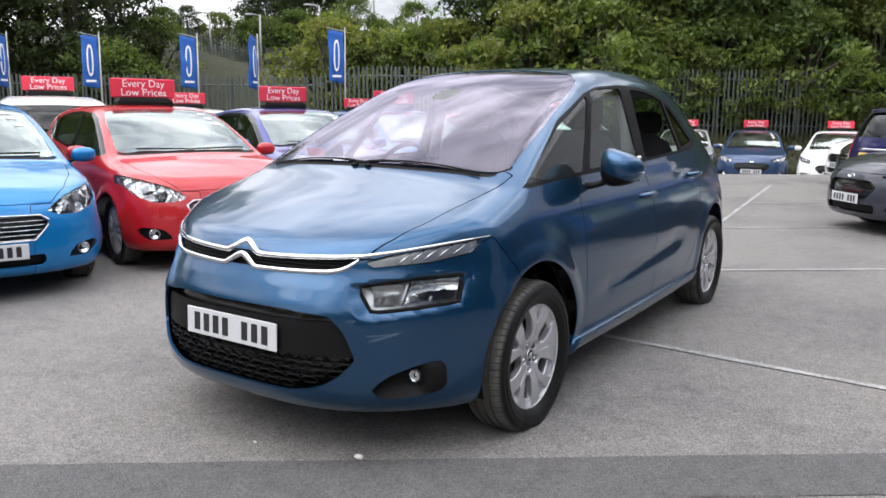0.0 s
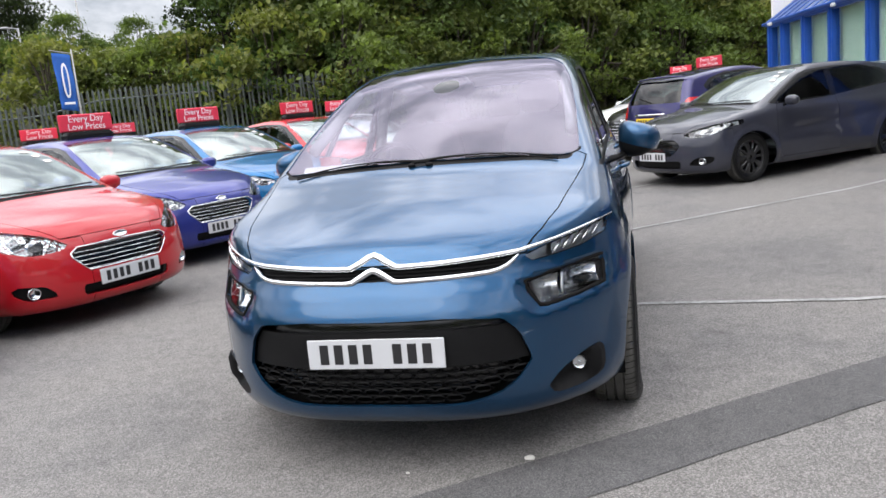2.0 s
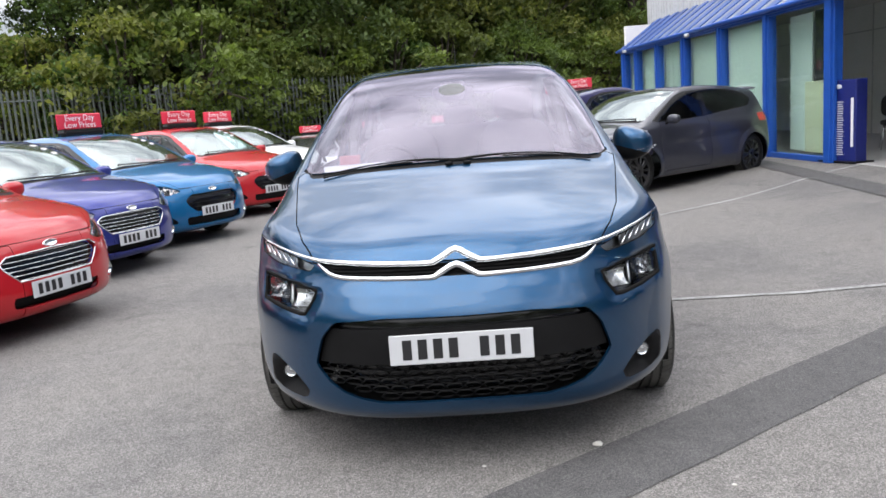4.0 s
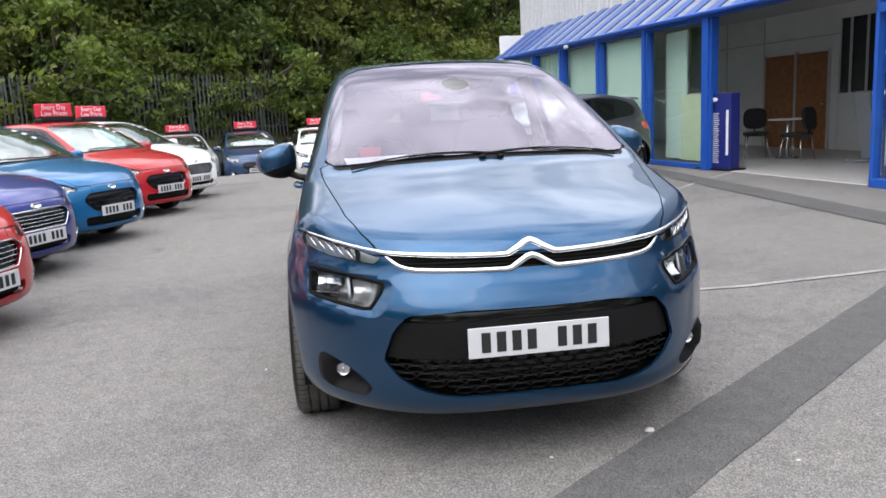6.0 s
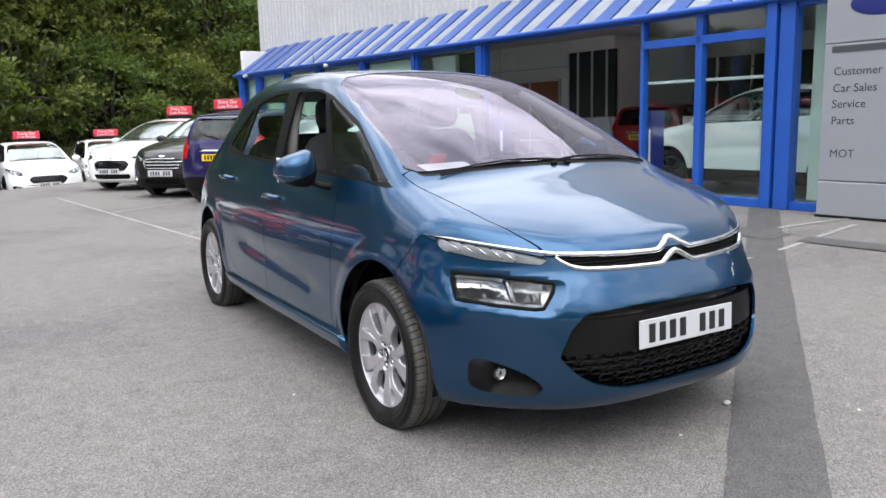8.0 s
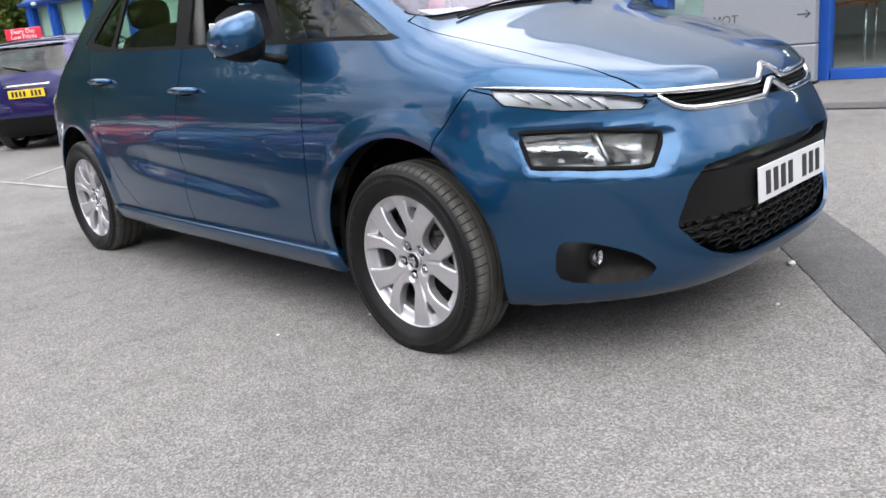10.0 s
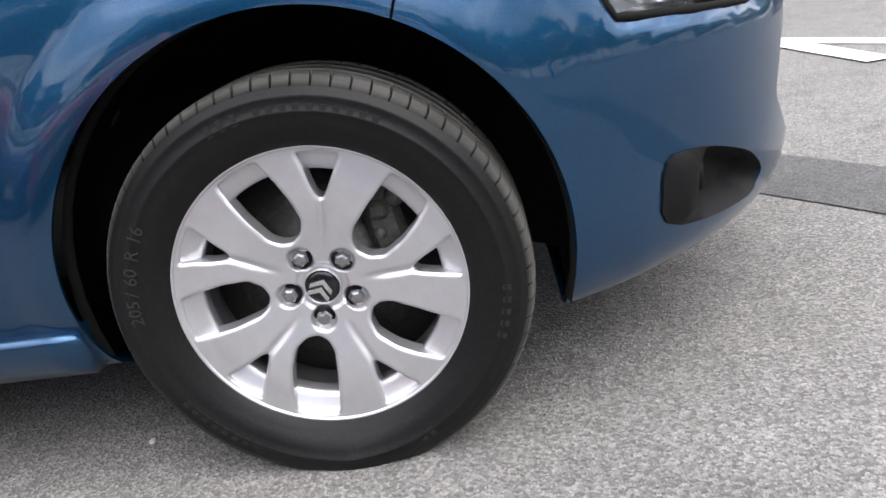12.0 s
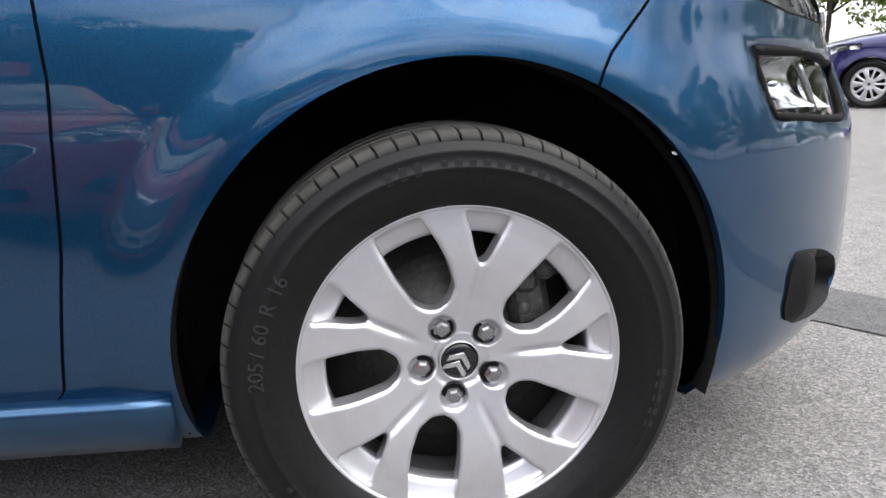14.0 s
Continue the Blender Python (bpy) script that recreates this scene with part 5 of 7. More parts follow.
    c = Vector(hero.on(0, .6, "top"))
    nb = Vector(hero.grad(np.array([c]))[0])
    Builder().lathe([(0, 0), (.062, 0), (.066, -.006), (.06, -.03), (0, -.03)], 28, look(c - nb * .012, c + nb) @ pose(0, 0, 0, 180)).ob("rain_sensor", M["trim"], car, "round sensor housing behind the windscreen")
    Builder().box((0, 0, 0), (.3, .08, .003), .001, pose(-.47, .1, 1.1, 20, 0, 12)).ob("dash_paper", plain("white_paper", (.75, .75, .74), .9, 0, 90, .03, 0), car, "white paper lying on the dashboard")
    Builder().box((0, 0, 0), (.1, .004, .05), .001, pose(-.5, .13, 1.135, 25, 0, 12)).ob("dash_sticker", plain("red_sticker", (.6, .04, .03), .6, 0, 90, .05, 0), car)
    for s in (1, -1):
        pts = [Vector((s * (.66 - .06 * u), .32 + .62 * u, 1.18 + .27 * u)) for u in (0, .25, .5, .75, 1)]
        Builder().tube(pts, .03, 8).ob("pillar_lining", M["lining"], car)
        Builder().tube([(s * .7, 1.5, 1.05), (s * .66, 1.52, 1.3), (s * .6, 1.53, 1.5)], .035, 8).ob("pillar_lining", M["lining"], car)
        Builder().box((s * .72, 1.5, .8), (.05, 2.4, .45), .02).ob("door_lining", M["cloth"], car)
    return car


build_hero()


# ---- ground ----
FACADE = Matrix(((-.109, -.994, 0, 5.56), (.994, -.109, 0, 8.76), (0, 0, 1, 0), (0, 0, 0, 1)))  # x along the front, y outwards
FACADE_IN = FACADE.inverted()
SILL = 0.12


def step(u):
    u = min(1.0, max(0.0, u))
    return u * u * (3 - 2 * u)


def ground_height(x, y):
    """The yard is level but for a ramp up to the showroom; beyond its far edge the tarmac drops, and a bank rises behind."""
    u, v = 0.82 * x + 0.57 * y, -0.57 * x + 0.82 * y
    q = FACADE_IN @ Vector((x, y, 0))
    near = 1 - step((q.y - 0.2) / 2.6)
    return SILL * near * step((14 - abs(q.x)) / 3) - 0.5 * step((v - 15.0) / 1.4) + (0.75 + 0.35 * step((u + 4.0) / 2.0)) * step((v - 20.6) / 2.4) + 3.0 * step((v - 24.5) / 9.5) + 6.0 * step((v - 27.0) / 60.0) + 0.9 * step((-8.0 - u) / 4.0) * step((v - 24.5) / 5.0)


def lot(u, v):
    """A place given along the yard's painted grid."""
    return u * 0.82 - v * 0.57, u * 0.57 + v * 0.82


def build_ground():
    us = sorted({*np.linspace(-46, 46, 116).round(3), *np.linspace(-3000, -46, 22).round(3), *np.linspace(46, 3000, 22).round(3)})
    v, n = [], len(us)
    for b in us:
        for a in us:
            x, y = lot(a, b)
            v.append((x, y, ground_height(x, y) - 0.4 * step((b - 19.5) / 1.5) if abs(x) < 1500 and abs(y) < 1500 else 0.0))
    f = [(j * n + i, j * n + i + 1, (j + 1) * n + i + 1, (j + 1) * n + i) for j in range(n - 1) for i in range(n - 1)]
    return solo(Builder().add(v, f), "ground", M["tarmac"], "worn pale grey tarmac of the sales yard", "ground", kind="structure")


def strip_on_ground(name, p, q, width, mat, label, category, lift, rough=0.0, group=""):
    """A thin strip laid on the ground from p to q, with slightly ragged edges."""
    p, q = Vector(p), Vector(q)
    d = (q - p).normalized()
    s = Vector((-d.y, d.x))
    n = max(2, int((q - p).length / (0.12 if rough else 0.3)))
    v, f = [], []
    for i in range(n + 1):
        c = p + (q - p) * i / n
        for k in (-1, 1):
            e = c + s * k * (width / 2 + rough * (noise.noise(Vector((c.x * 3, c.y * 3, k * 7.0))) + 0.5 * noise.noise(Vector((c.x * 11, c.y * 11, k * 3.0)))))
            v.append((e.x, e.y, ground_height(e.x, e.y) + lift))
    for i in range(n):
        f.append((2 * i, 2 * i + 1, 2 * i + 3, 2 * i + 2))
    b = Builder().add(v, f)
    k = len(v)
    return solo(b, name, mat, label, category, None, group, "structure")


build_ground()
strip_on_ground("tarmac_patch", (-9.0, -8.1), (6.25, 3.36), .345, M["patch"], "darker strip of newer tarmac across the yard", "ground", .004, .007)
strip_on_ground("tarmac_patch", (4.62, 1.95), (4.85, 9.9), .37, M["patch"], "darker trench repair along the showroom front", "ground", .008, .007)
strip_on_ground("tarmac_patch", (4.66, 1.72), (5.15, -3.2), .26, M["patch"], "narrow darker trench repair in the tarmac", "ground", .012, .007)
for p, q, lift in (((2.75, -1.93), (1.95, -2.5), .005), ((2.75, -1.93), (1.7, -2.1), .009)):
    strip_on_ground("painted_line", p, q, .15, M["fresh_line"], "fresh white marking painted on the tarmac", "painted line", lift, .004, "white bay lines")
for p, q in (((-.2, 1.52), (2.15, 1.41)), ((2.15, 1.41), (3.66, 1.56)), ((4.12, 1.6), (5.6, 1.76)), ((.3, 3.8), (5.75, 8.05)), ((-.1, 6.76), (1.5, 8.18)), ((0, 5.2), (-.92, 13.6)), ((-.5, 10.0), (2.0, 11.62)), ((5.0, 2.25), (6.0, 2.0)), ((4.4, -.9), (9.5, 3.0))):
    strip_on_ground("painted_line", p, q, .055, M["line"], "worn white bay line painted on the tarmac", "painted line", .006, .007, "white bay lines")


def stone_chip(x, y, r):
    b = Builder().blob((0, 0, r * .35), (r, r * .7, r * .45), .9, 10)
    for i, p in enumerate(b.v):
        k = 1 + .35 * noise.noise(Vector(p) * 60)
        b.v[i] = (p[0] * k, p[1] * k, p[2])
    solo(b, "stone_chip", M["grit"], "small pale stone chip lying on the tarmac", "stone", pose(x, y, ground_height(x, y)), "loose stones")


for x, y, r in ((.5, -.72, .022), (.2, -.3, .012), (.9, -1.1, .01), (-.77, .40, .009), (-1.1, .55, .008), (.05, -.85, .009)):
    stone_chip(x, y, r)
solo(Builder().tube([(0, 0, .01), (.1, .02, .03), (.22, -.03, .02), (.3, .03, .012)], [.02, .05, .06, .02], 8, None, False, .5), "litter", M["grit"], "pale scrap of litter on the tarmac edge", "litter", pose(-1.15, 17.6, 0, 0, 0, 30))


# ---- parked cars ----
def hatch_shape():
    return CarShape(
        top=[(-.9, .68), (-.79, .755), (-.7, .805), (-.5, .875), (-.2, .95), (.1, 1.01), (.22, 1.06), (.5, 1.205), (.85, 1.365), (1.15, 1.445), (1.5, 1.478), (2.0, 1.462), (2.5, 1.41), (2.9, 1.34), (3.3, 1.2)],
        plan=[(-.9, .8), (-.4, .835), (0, .852), (1, .86), (2, .86), (2.49, .858), (2.9, .82), (3.3, .76)],
        section=[(.1, -.1), (.2, -.05), (.3, -.015), (.5, 0), (.62, -.014), (.72, -.02), (.82, -.026), (.9, -.045), (.96, -.075), (1.1, -.125), (1.3, -.2), (1.42, -.255), (1.5, -.32)],
        nose=[(.1, -.7), (.2, -.78), (.3, -.815), (.45, -.82), (.6, -.8), (.7, -.765), (.78, -.72), (1.1, -.5)],
        tail=[(.1, 3.02), (.3, 3.12), (.5, 3.16), (.8, 3.13), (1.0, 3.07), (1.2, 2.97), (1.4, 2.84)],
        wheelbase=2.489, arch_z=.31, arch_r=.36, flare=.018, shift=.2, crown=.06, na=.62, np=3.0, ra=.4, rp=3.2, bottom=.18, k_top=.09, k_end=.07,
        core=(.68, -.3, 2.6), crease=(.4, .62, 2.3, .72, .014), sill=(.4, 2.1, .26, .01))


def plain_wheel_meshes():
    holes = []
    for k in range(5):
        holes.append([polar(r, 72 * k + a) for r, a in ((.175, -24), (.182, -14), (.178, -4), (.08, -8), (.075, -22))])
        holes.append([polar(r, 72 * k + a) for r, a in ((.178, 6), (.182, 14), (.175, 24), (.08, 22), (.078, 10))])
    out = dict(face=rim_face("spokes", holes, .02, .2, lambda r, t: .012 * np.sin(np.clip(r / .2, 0, 1) * np.pi), 18, 28, 5, .025, (.008, .008)))
    out["barrel"] = Builder().lathe([(.198, -.012), (.204, .004), (.212, .004), (.215, -.004), (.205, -.03), (.19, -.08), (.19, -.15)], 40).mesh("barrel")
    out["disc"] = Builder().lathe([(0, -.07), (.13, -.075), (.13, -.09), (0, -.09)], 28).mesh("brake_disc")
    out["tyre"] = tyre_mesh("tyre", .2125, .302, .195, .025, 40)
    return out


def scaled(me, k):
    me = me.copy()
    me.transform(Matrix.Diagonal((*k, 1)))
    return me


HATCH = {}


def hatch_parts(style):
    """The pressed parts of a hatchback, cut from one skin: (name, mesh, material key) rows."""
    if style in HATCH:
        return HATCH[style]
    sh = hatch_shape()
    skin, rest = sh.shell(70, 128, 28)
    rows = []
    for yc in (0, 2.489):
        _, rest = skin.split(rest, lambda q: np.maximum(np.hypot(q[:, 1] - yc, q[:, 2] - .31) - .358, .48 - np.abs(q[:, 0])))
    s = sh.p["shift"]
    scr, rest = skin.split(rest, top_area([(-.6, .16), (.6, .16), (.66, .2), (.6, .7), (.53, 1.02), (.4, 1.08), (-.4, 1.08)], 0, .95, s))
    cowl, rest = skin.split(rest, top_area([(-.7, .1), (.62, .1), (.68, .16), (.66, .2), (.6, .16), (-.7, .16)], 0, .9, s))
    rows += [("windscreen", skin.mesh("windscreen", scr, .003), "windscreen"), ("cowl", skin.mesh("cowl", cowl, .004, .008), "trim")]
    dlo = [(.3, .985), (.62, 1.17), (.95, 1.335), (1.15, 1.385), (1.6, 1.405), (2.1, 1.385), (2.45, 1.31), (2.62, 1.2), (2.5, 1.1), (1.4, 1.0), (.6, .975)]
    panes = ([(.42, .995), (.7, 1.155), (1.0, 1.31), (1.2, 1.36), (1.42, 1.37), (1.4, 1.015)], [(1.5, 1.02), (1.52, 1.375), (1.8, 1.375), (2.1, 1.355), (2.36, 1.29), (2.5, 1.2), (2.42, 1.12)])
    for k in (1, -1):
        blk, rest = skin.split(rest, side_area(dlo, .02, k))
        for poly in panes:
            w, blk = skin.split(blk, side_area(poly, .02, k))
            rows.append(("side_window", skin.mesh("side_window", w, .006), "tint"))
        rows.append(("window_surround", skin.mesh("window_surround", blk, .001, .01), "gloss"))
    rear, rest = skin.split(rest, lambda q: np.maximum(outline([(-.3, 1.0), (.58, 1.0), (.5, 1.34), (-.3, 1.36)], 0)(np.abs(q[:, 0]), q[:, 2]), 2.4 - q[:, 1]))
    rows.append(("rear_window", skin.mesh("rear_window", rear, .004), "dark_tint"))
    lamp = {"small": [(.395, .662), (.5, .628), (.64, .622), (.76, .672), (.842, .79), (.828, .85), (.72, .825), (.53, .758)], "sport": [(.43, .685), (.6, .645), (.75, .685), (.842, .79), (.828, .84), (.7, .8), (.54, .752)], "suv": [(.42, .66), (.7, .65), (.78, .7), (.82, .77), (.8, .79), (.6, .75), (.42, .72)]}[style]
    for k in (1, -1):
        a, rest = skin.split(rest, front_area(lamp, .02, -.12, k))
        rows += [("headlight", skin.mesh("headlight", a, .003), "lens"), ("lamp_reflector", skin.mesh("lamp_reflector", a, .03), "cells"), ("lamp_bezel", skin.mesh("lamp_bezel", skin.split(a, front_area([(.56, .65), (.63, .645), (.65, .7), (.58, .71)], .03, -.12, k))[0], .02), "lampbox")]
        a, rest = skin.split(rest, lambda q: np.maximum(np.maximum(outline([(.62, .72), (.9, .72), (.9, 1.06), (.66, 1.06), (.6, .88)] if style != "sport" else [(.5, .84), (.9, .84), (.9, .96), (.56, .97)], .03)(np.abs(q[:, 0]), q[:, 2]), 2.66 - q[:, 1]), .02 - k * q[:, 0]))
        rows.append(("tail_light", skin.mesh("tail_light", a, -.002, .01), "redlens"))
        fog = [(.52, .3), (.7, .29), (.78, .36), (.76, .41), (.6, .39)]
        a, rest = skin.split(rest, front_area(fog, .02, -.15, k))
        rows.append(("fog_recess", skin.mesh("fog_recess", a, .03, .0), "trim"))
        p = Vector(sh.on(k * .66, .345, "front"))
        fw = Vector((k * .25, -1, 0)).normalized()
        mm = look(p - fw * .022, p + fw) @ pose(0, 0, 0, 180)
        rows.append(("fog_light", Builder().lathe([(.046, -.01), (.046, .008), (.04, .012), (.036, .002), (.02, -.008), (0, -.01)], 20, mm).mesh("fog_light"), "chrome"))
    grille = {"small": [(-.2, .645), (.36, .635), (.412, .6), (.405, .56), (.31, .46), (-.2, .45)], "sport": [(-.2, .64), (.34, .635), (.43, .57), (.4, .5), (.31, .42), (-.2, .41)], "suv": [(-.2, .7), (.38, .69), (.42, .64), (.36, .52), (-.2, .51)]}[style]
    a, rest = skin.split(rest, front_area(grille, .03, -.5))
    rows.append(("grille_backing", skin.mesh("grille_backing", a, .03), "gloss"))
    zs = [z for z in np.linspace(min(p[1] for p in grille) + .015, max(p[1] for p in grille) - .012, {"small": 6, "sport": 5, "suv": 4}[style])]
    for z in zs:
        xs = [x for x in np.linspace(0, .45, 46) if outline(grille)(np.array([x]), np.array([z]))[0] < -.004]
        x1 = max(xs)
        b = Builder().tube([Vector(sh.on(x, z, "front")) + Vector((0, .008, 0)) for x in np.linspace(-x1, x1, 15)], {"small": .0038, "sport": .004, "suv": .011}[style], 6, None, False, .8)
        rows.append(("grille_bar", b.mesh("grille_bar"), "chrome" if style != "sport" else "trim"))
    if style == "small":
        ring = [(x, z) for x, z in resample([(-.31, .457), (-.406, .56), (-.413, .6), (-.36, .638), (0, .648), (.36, .638), (.413, .6), (.406, .56), (.31, .457), (-.31, .457)], .05)]
        rows.append(("grille_frame", Builder().tube([Vector(sh.on(x, z, "front")) for x, z in ring], .0055, 6).mesh("grille_frame"), "chrome"))
    zb = max(p[1] for p in grille) + .035
    c = Vector(sh.on(0, zb, "front"))
    nb = Vector(sh.grad(np.array([c]))[0])
    mm = look(c, c + nb) @ pose(0, 0, 0, 180) @ Matrix.Diagonal((1.0, .42, 1, 1))
    rows.append(("oval_badge", Builder().lathe([(.062, -.004), (.06, .006), (.052, .008), (.05, .004), (0, .006)], 24, mm).mesh("oval_badge"), "chrome"))
    if style == "sport":
        b = Builder()
        for dz, dy in ((.0, .0), (.012, .03)):
            b.tube([(x, 2.86 + dy + .1 * (.6 - abs(x)), 1.352 + dz + .03 * (1 - (x / .62) ** 2)) for x in np.linspace(-.6, .6, 13)], [.014] + [.03] * 11 + [.014], 8, None, False, .5)
        rows.append(("roof_spoiler", b.mesh("roof_spoiler"), "PAINT"))
    if style == "small":
        b = Builder().tube([(x, 2.83 + .08 * (.6 - abs(x)), 1.36 + .03 * (1 - (x / .6) ** 2)) for x in np.linspace(-.54, .54, 13)], [.012] + [.032] * 11 + [.012], 8, None, False, .45)
        rows.append(("roof_spoiler", b.mesh("roof_spoiler"), "PAINT"))
    def tail_y(x, z):
        ys = np.linspace(3.4, 2.4, 200)
        val = sh.value(np.stack([np.full(200, x), ys, np.full(200, z)], -1))
        return float(ys[int(np.argmax(val < 0))])
    b = Builder().tube([(x, tail_y(x, .84) + .004, .84) for x in np.linspace(-.33, .33, 9)], .012, 6, None, False, 1.4)
    rows.append(("boot_strip", b.mesh("boot_strip"), "chrome"))
    b = Builder().tube([(.0, tail_y(0, 1.02) + .012, 1.02), (.12, tail_y(.12, 1.05) + .02, 1.05), (.3, tail_y(.3, 1.09) + .018, 1.09)], .009, 6)
    rows.append(("rear_wiper", b.mesh("rear_wiper"), "trim"))
    a, rest = skin.split(rest, lambda q: np.maximum(outline([(-.9, .05), (.9, .05), (.9, .4), (.55, .44), (-.55, .44), (-.9, .4)], .02)(q[:, 0], q[:, 2]), 2.86 - q[:, 1]))
    rows.append(("bumper_insert", skin.mesh("bumper_insert", a, .004, .0), "trim"))
    low = [(-.2, .35), (.4, .35), (.36, .265), (-.2, .26)] if style != "sport" else [(-.2, .36), (.46, .36), (.42, .255), (-.2, .25)]
    a, rest = skin.split(rest, front_area(low, .02, -.4))
    rows.append(("lower_intake", skin.mesh("lower_intake", a, .04), "trim"))
    gaps = []
    joints = (top_area([(-.3, -.775), (.3, -.755), (.44, -.71), (.56, -.55), (.66, -.25), (.7, .12), (-.3, .12)], 0, .72), side_area([(.45, .28), (.4, .6), (.42, .9), (.5, 1.1), (1.46, 1.1), (1.46, .28)], .03, 0, .5), side_area([(-1.2, 0), (-1.2, .7), (-.5, .72), (-.28, .74), (-.3, .55), (-.3, 0)], 0, 0, .3))
    for fn in joints:
        inside, outside = skin.split(rest, lambda q: fn(q) - .0025)
        core, band = skin.split(inside, lambda q: fn(q) + .0025)
        gaps += band
        rest = core + outside
    rows.append(("panel_joint", skin.mesh("panel_joint", gaps, .008), "seal"))
    if style == "suv":
        clad, rest = skin.split(rest, lambda q: q[:, 2] - .36)
        rows.append(("lower_cladding", skin.mesh("lower_cladding", clad, -.006, .01), "trim"))
    a, rest = skin.split(rest, joints[0])
    doors, rest = skin.split(rest, joints[1])
    nose, rest = skin.split(rest, joints[2])
    rows += [("door", skin.mesh("door", side, 0, .012), "PAINT") for side in skin.split(doors, lambda q: q[:, 0])]
    rows += [("front_bumper", skin.mesh("front_bumper", side, 0, .012), "PAINT") for side in skin.split(nose, lambda q: q[:, 0])]
    rows += [("bonnet", skin.mesh("bonnet", a, 0, .01), "PAINT"), ("body", skin.mesh("body", rest, 0, .015), "PAINT")]
    b = Builder()
    for x in (-.36, .36):
        b.blob((x, 1.35, .95), (.22, .1, .33), .6, 12).blob((x, 1.42, 1.27), (.11, .05, .08), .6, 10)
    b.box((0, .55, .85), (1.3, .5, .2), .06).blob((0, 2.2, .9), (.6, .1, .28), .5, 12).box((0, 1.3, .32), (1.3, 2.4, .1), .03).box((0, 1.2, .22), (1.0, 3.6, .06), .02)
    for x in (-.52, .52):
        for yc in (0, 2.489):
            b.box((x, yc, .4), (.06, .7, .5), .02)
    rows.append(("cabin", b.mesh("cabin"), "cloth"))
    b = Builder()
    for x0, x1 in ((-.05, .55), (.0, -.5)):
        pts = [Vector(sh.on(x0 + (x1 - x0) * u, .15 + .2 * (x0 + (x1 - x0) * u) ** 2 + .05 * u, "top")) + Vector((0, 0, .014)) for u in np.linspace(0, 1, 7)]
        b.tube(pts, .008, 5)
    rows.append(("wiper", b.mesh("wiper"), "trim"))
    for i in range(3):
        c = Vector(sh.on(.47 - .035 * i, .72 + .11 * i, "top"))
        nb = Vector(sh.grad(np.array([c]))[0])
        rows.append(("windscreen_label", Builder().box((0, 0, 0), (.075, .045, .002), 0, look(c + nb * .002, c + nb)).mesh("windscreen_label"), "white_ink"))
    HATCH[style] = rows
    return rows


KINDS = {"supermini": ("small", (1, 1, .955), 1.0), "sports_supermini": ("sport", (1, 1, .955), 1.0), "city_car": ("sport", (.97, .92, .96), .95), "sports_hatchback": ("sport", (1.055, 1.09, .99), 1.08), "family_hatchback": ("sport", (1.055, 1.08, 1.0), 1.03), "compact_suv": ("suv", (1.03, 1.02, 1.05), 1.06), "tall_supermini": ("small", (1, 1, 1.06), 1.0)}
KIND_MESH = {}
MIRROR = Builder().blob((0, 0, 0), (.1, .06, .065), .75, 14).mesh("mirror_cap")
FOOT = Builder().tube([(-.05, .0, -.03), (-.13, -.01, -.06)], .018, 6).mesh("mirror_foot")
SMALL_WHEEL = plain_wheel_meshes()


def parked_car(kind, paint, front, heading, z, label, name="hatchback", group="", wheel="alloy", plate="plate", back=False, marks="MMMM MMM"):
    """A parked car with the middle of its number plate over `front`, its nose along `heading`."""
    style, k, wk = KINDS[kind]
    if kind not in KIND_MESH:
        KIND_MESH[kind] = [(n, scaled(me, k), mat) for n, me, mat in hatch_parts(style)]
    h = Vector(heading).normalized()
    turn = math.degrees(math.atan2(h.x, -h.y))
    m = pose(front[0], front[1], z, 0, 0, turn) @ pose(0, (.83 if not back else -3.2) * k[1], 0)
    car = thing(name, label, "car", m, group)
    for n, me, mat in KIND_MESH[kind]:
        o = part(n, me, None, car)
        want = M[paint] if mat == "PAINT" else M["dark_tint"] if (n == "side_window" and paint == "grey") else M[mat]
        if not me.materials:
            me.materials.append(want)
        o.material_slots[0].link = "OBJECT"
        o.material_slots[0].material = want
        if n == "panel_joint":
            tagged(o, kind="stuff")
    for x, y, r in ((-.79, 0, RIGHT_WHEEL), (.79, 0, LEFT_WHEEL), (-.79, 2.489, RIGHT_WHEEL), (.79, 2.489, LEFT_WHEEL)):
        w = new("wheel")
        w.parent, w.matrix_basis = car, pose(x * k[0], y * k[1], .3 * wk) @ r @ Matrix.Diagonal((wk, wk, 1, 1))
        part("tyre", SMALL_WHEEL["tyre"], M["small_rubber"], w)
        part("rim", SMALL_WHEEL["face"], M[wheel], w)
        part("barrel", SMALL_WHEEL["barrel"], M["dull" if wheel == "alloy" else wheel], w)
        part("brake_disc", SMALL_WHEEL["disc"], M["steel"], w)
    for s in (1, -1):
        mi = new("door_mirror")
        mi.parent, mi.matrix_basis = car, pose(s * .935 * k[0], .54 * k[1], 1.01 * k[2]) @ Matrix.Diagonal((s, 1, 1, 1))
        part("mirror_cap", MIRROR, M[paint], mi)
        part("mirror_foot", FOOT, M["trim"], mi)
    bars_plate(.52, .111, marks, M["plate"], car, pose(0, -.835 * k[1], {"small": .385, "sport": .415, "suv": .44}[style] * k[2]))
    bars_plate(.52, .111, marks, M["yplate"], car, pose(0, 3.17 * k[1], .74 * k[2], 0, 0, 180))
    return car


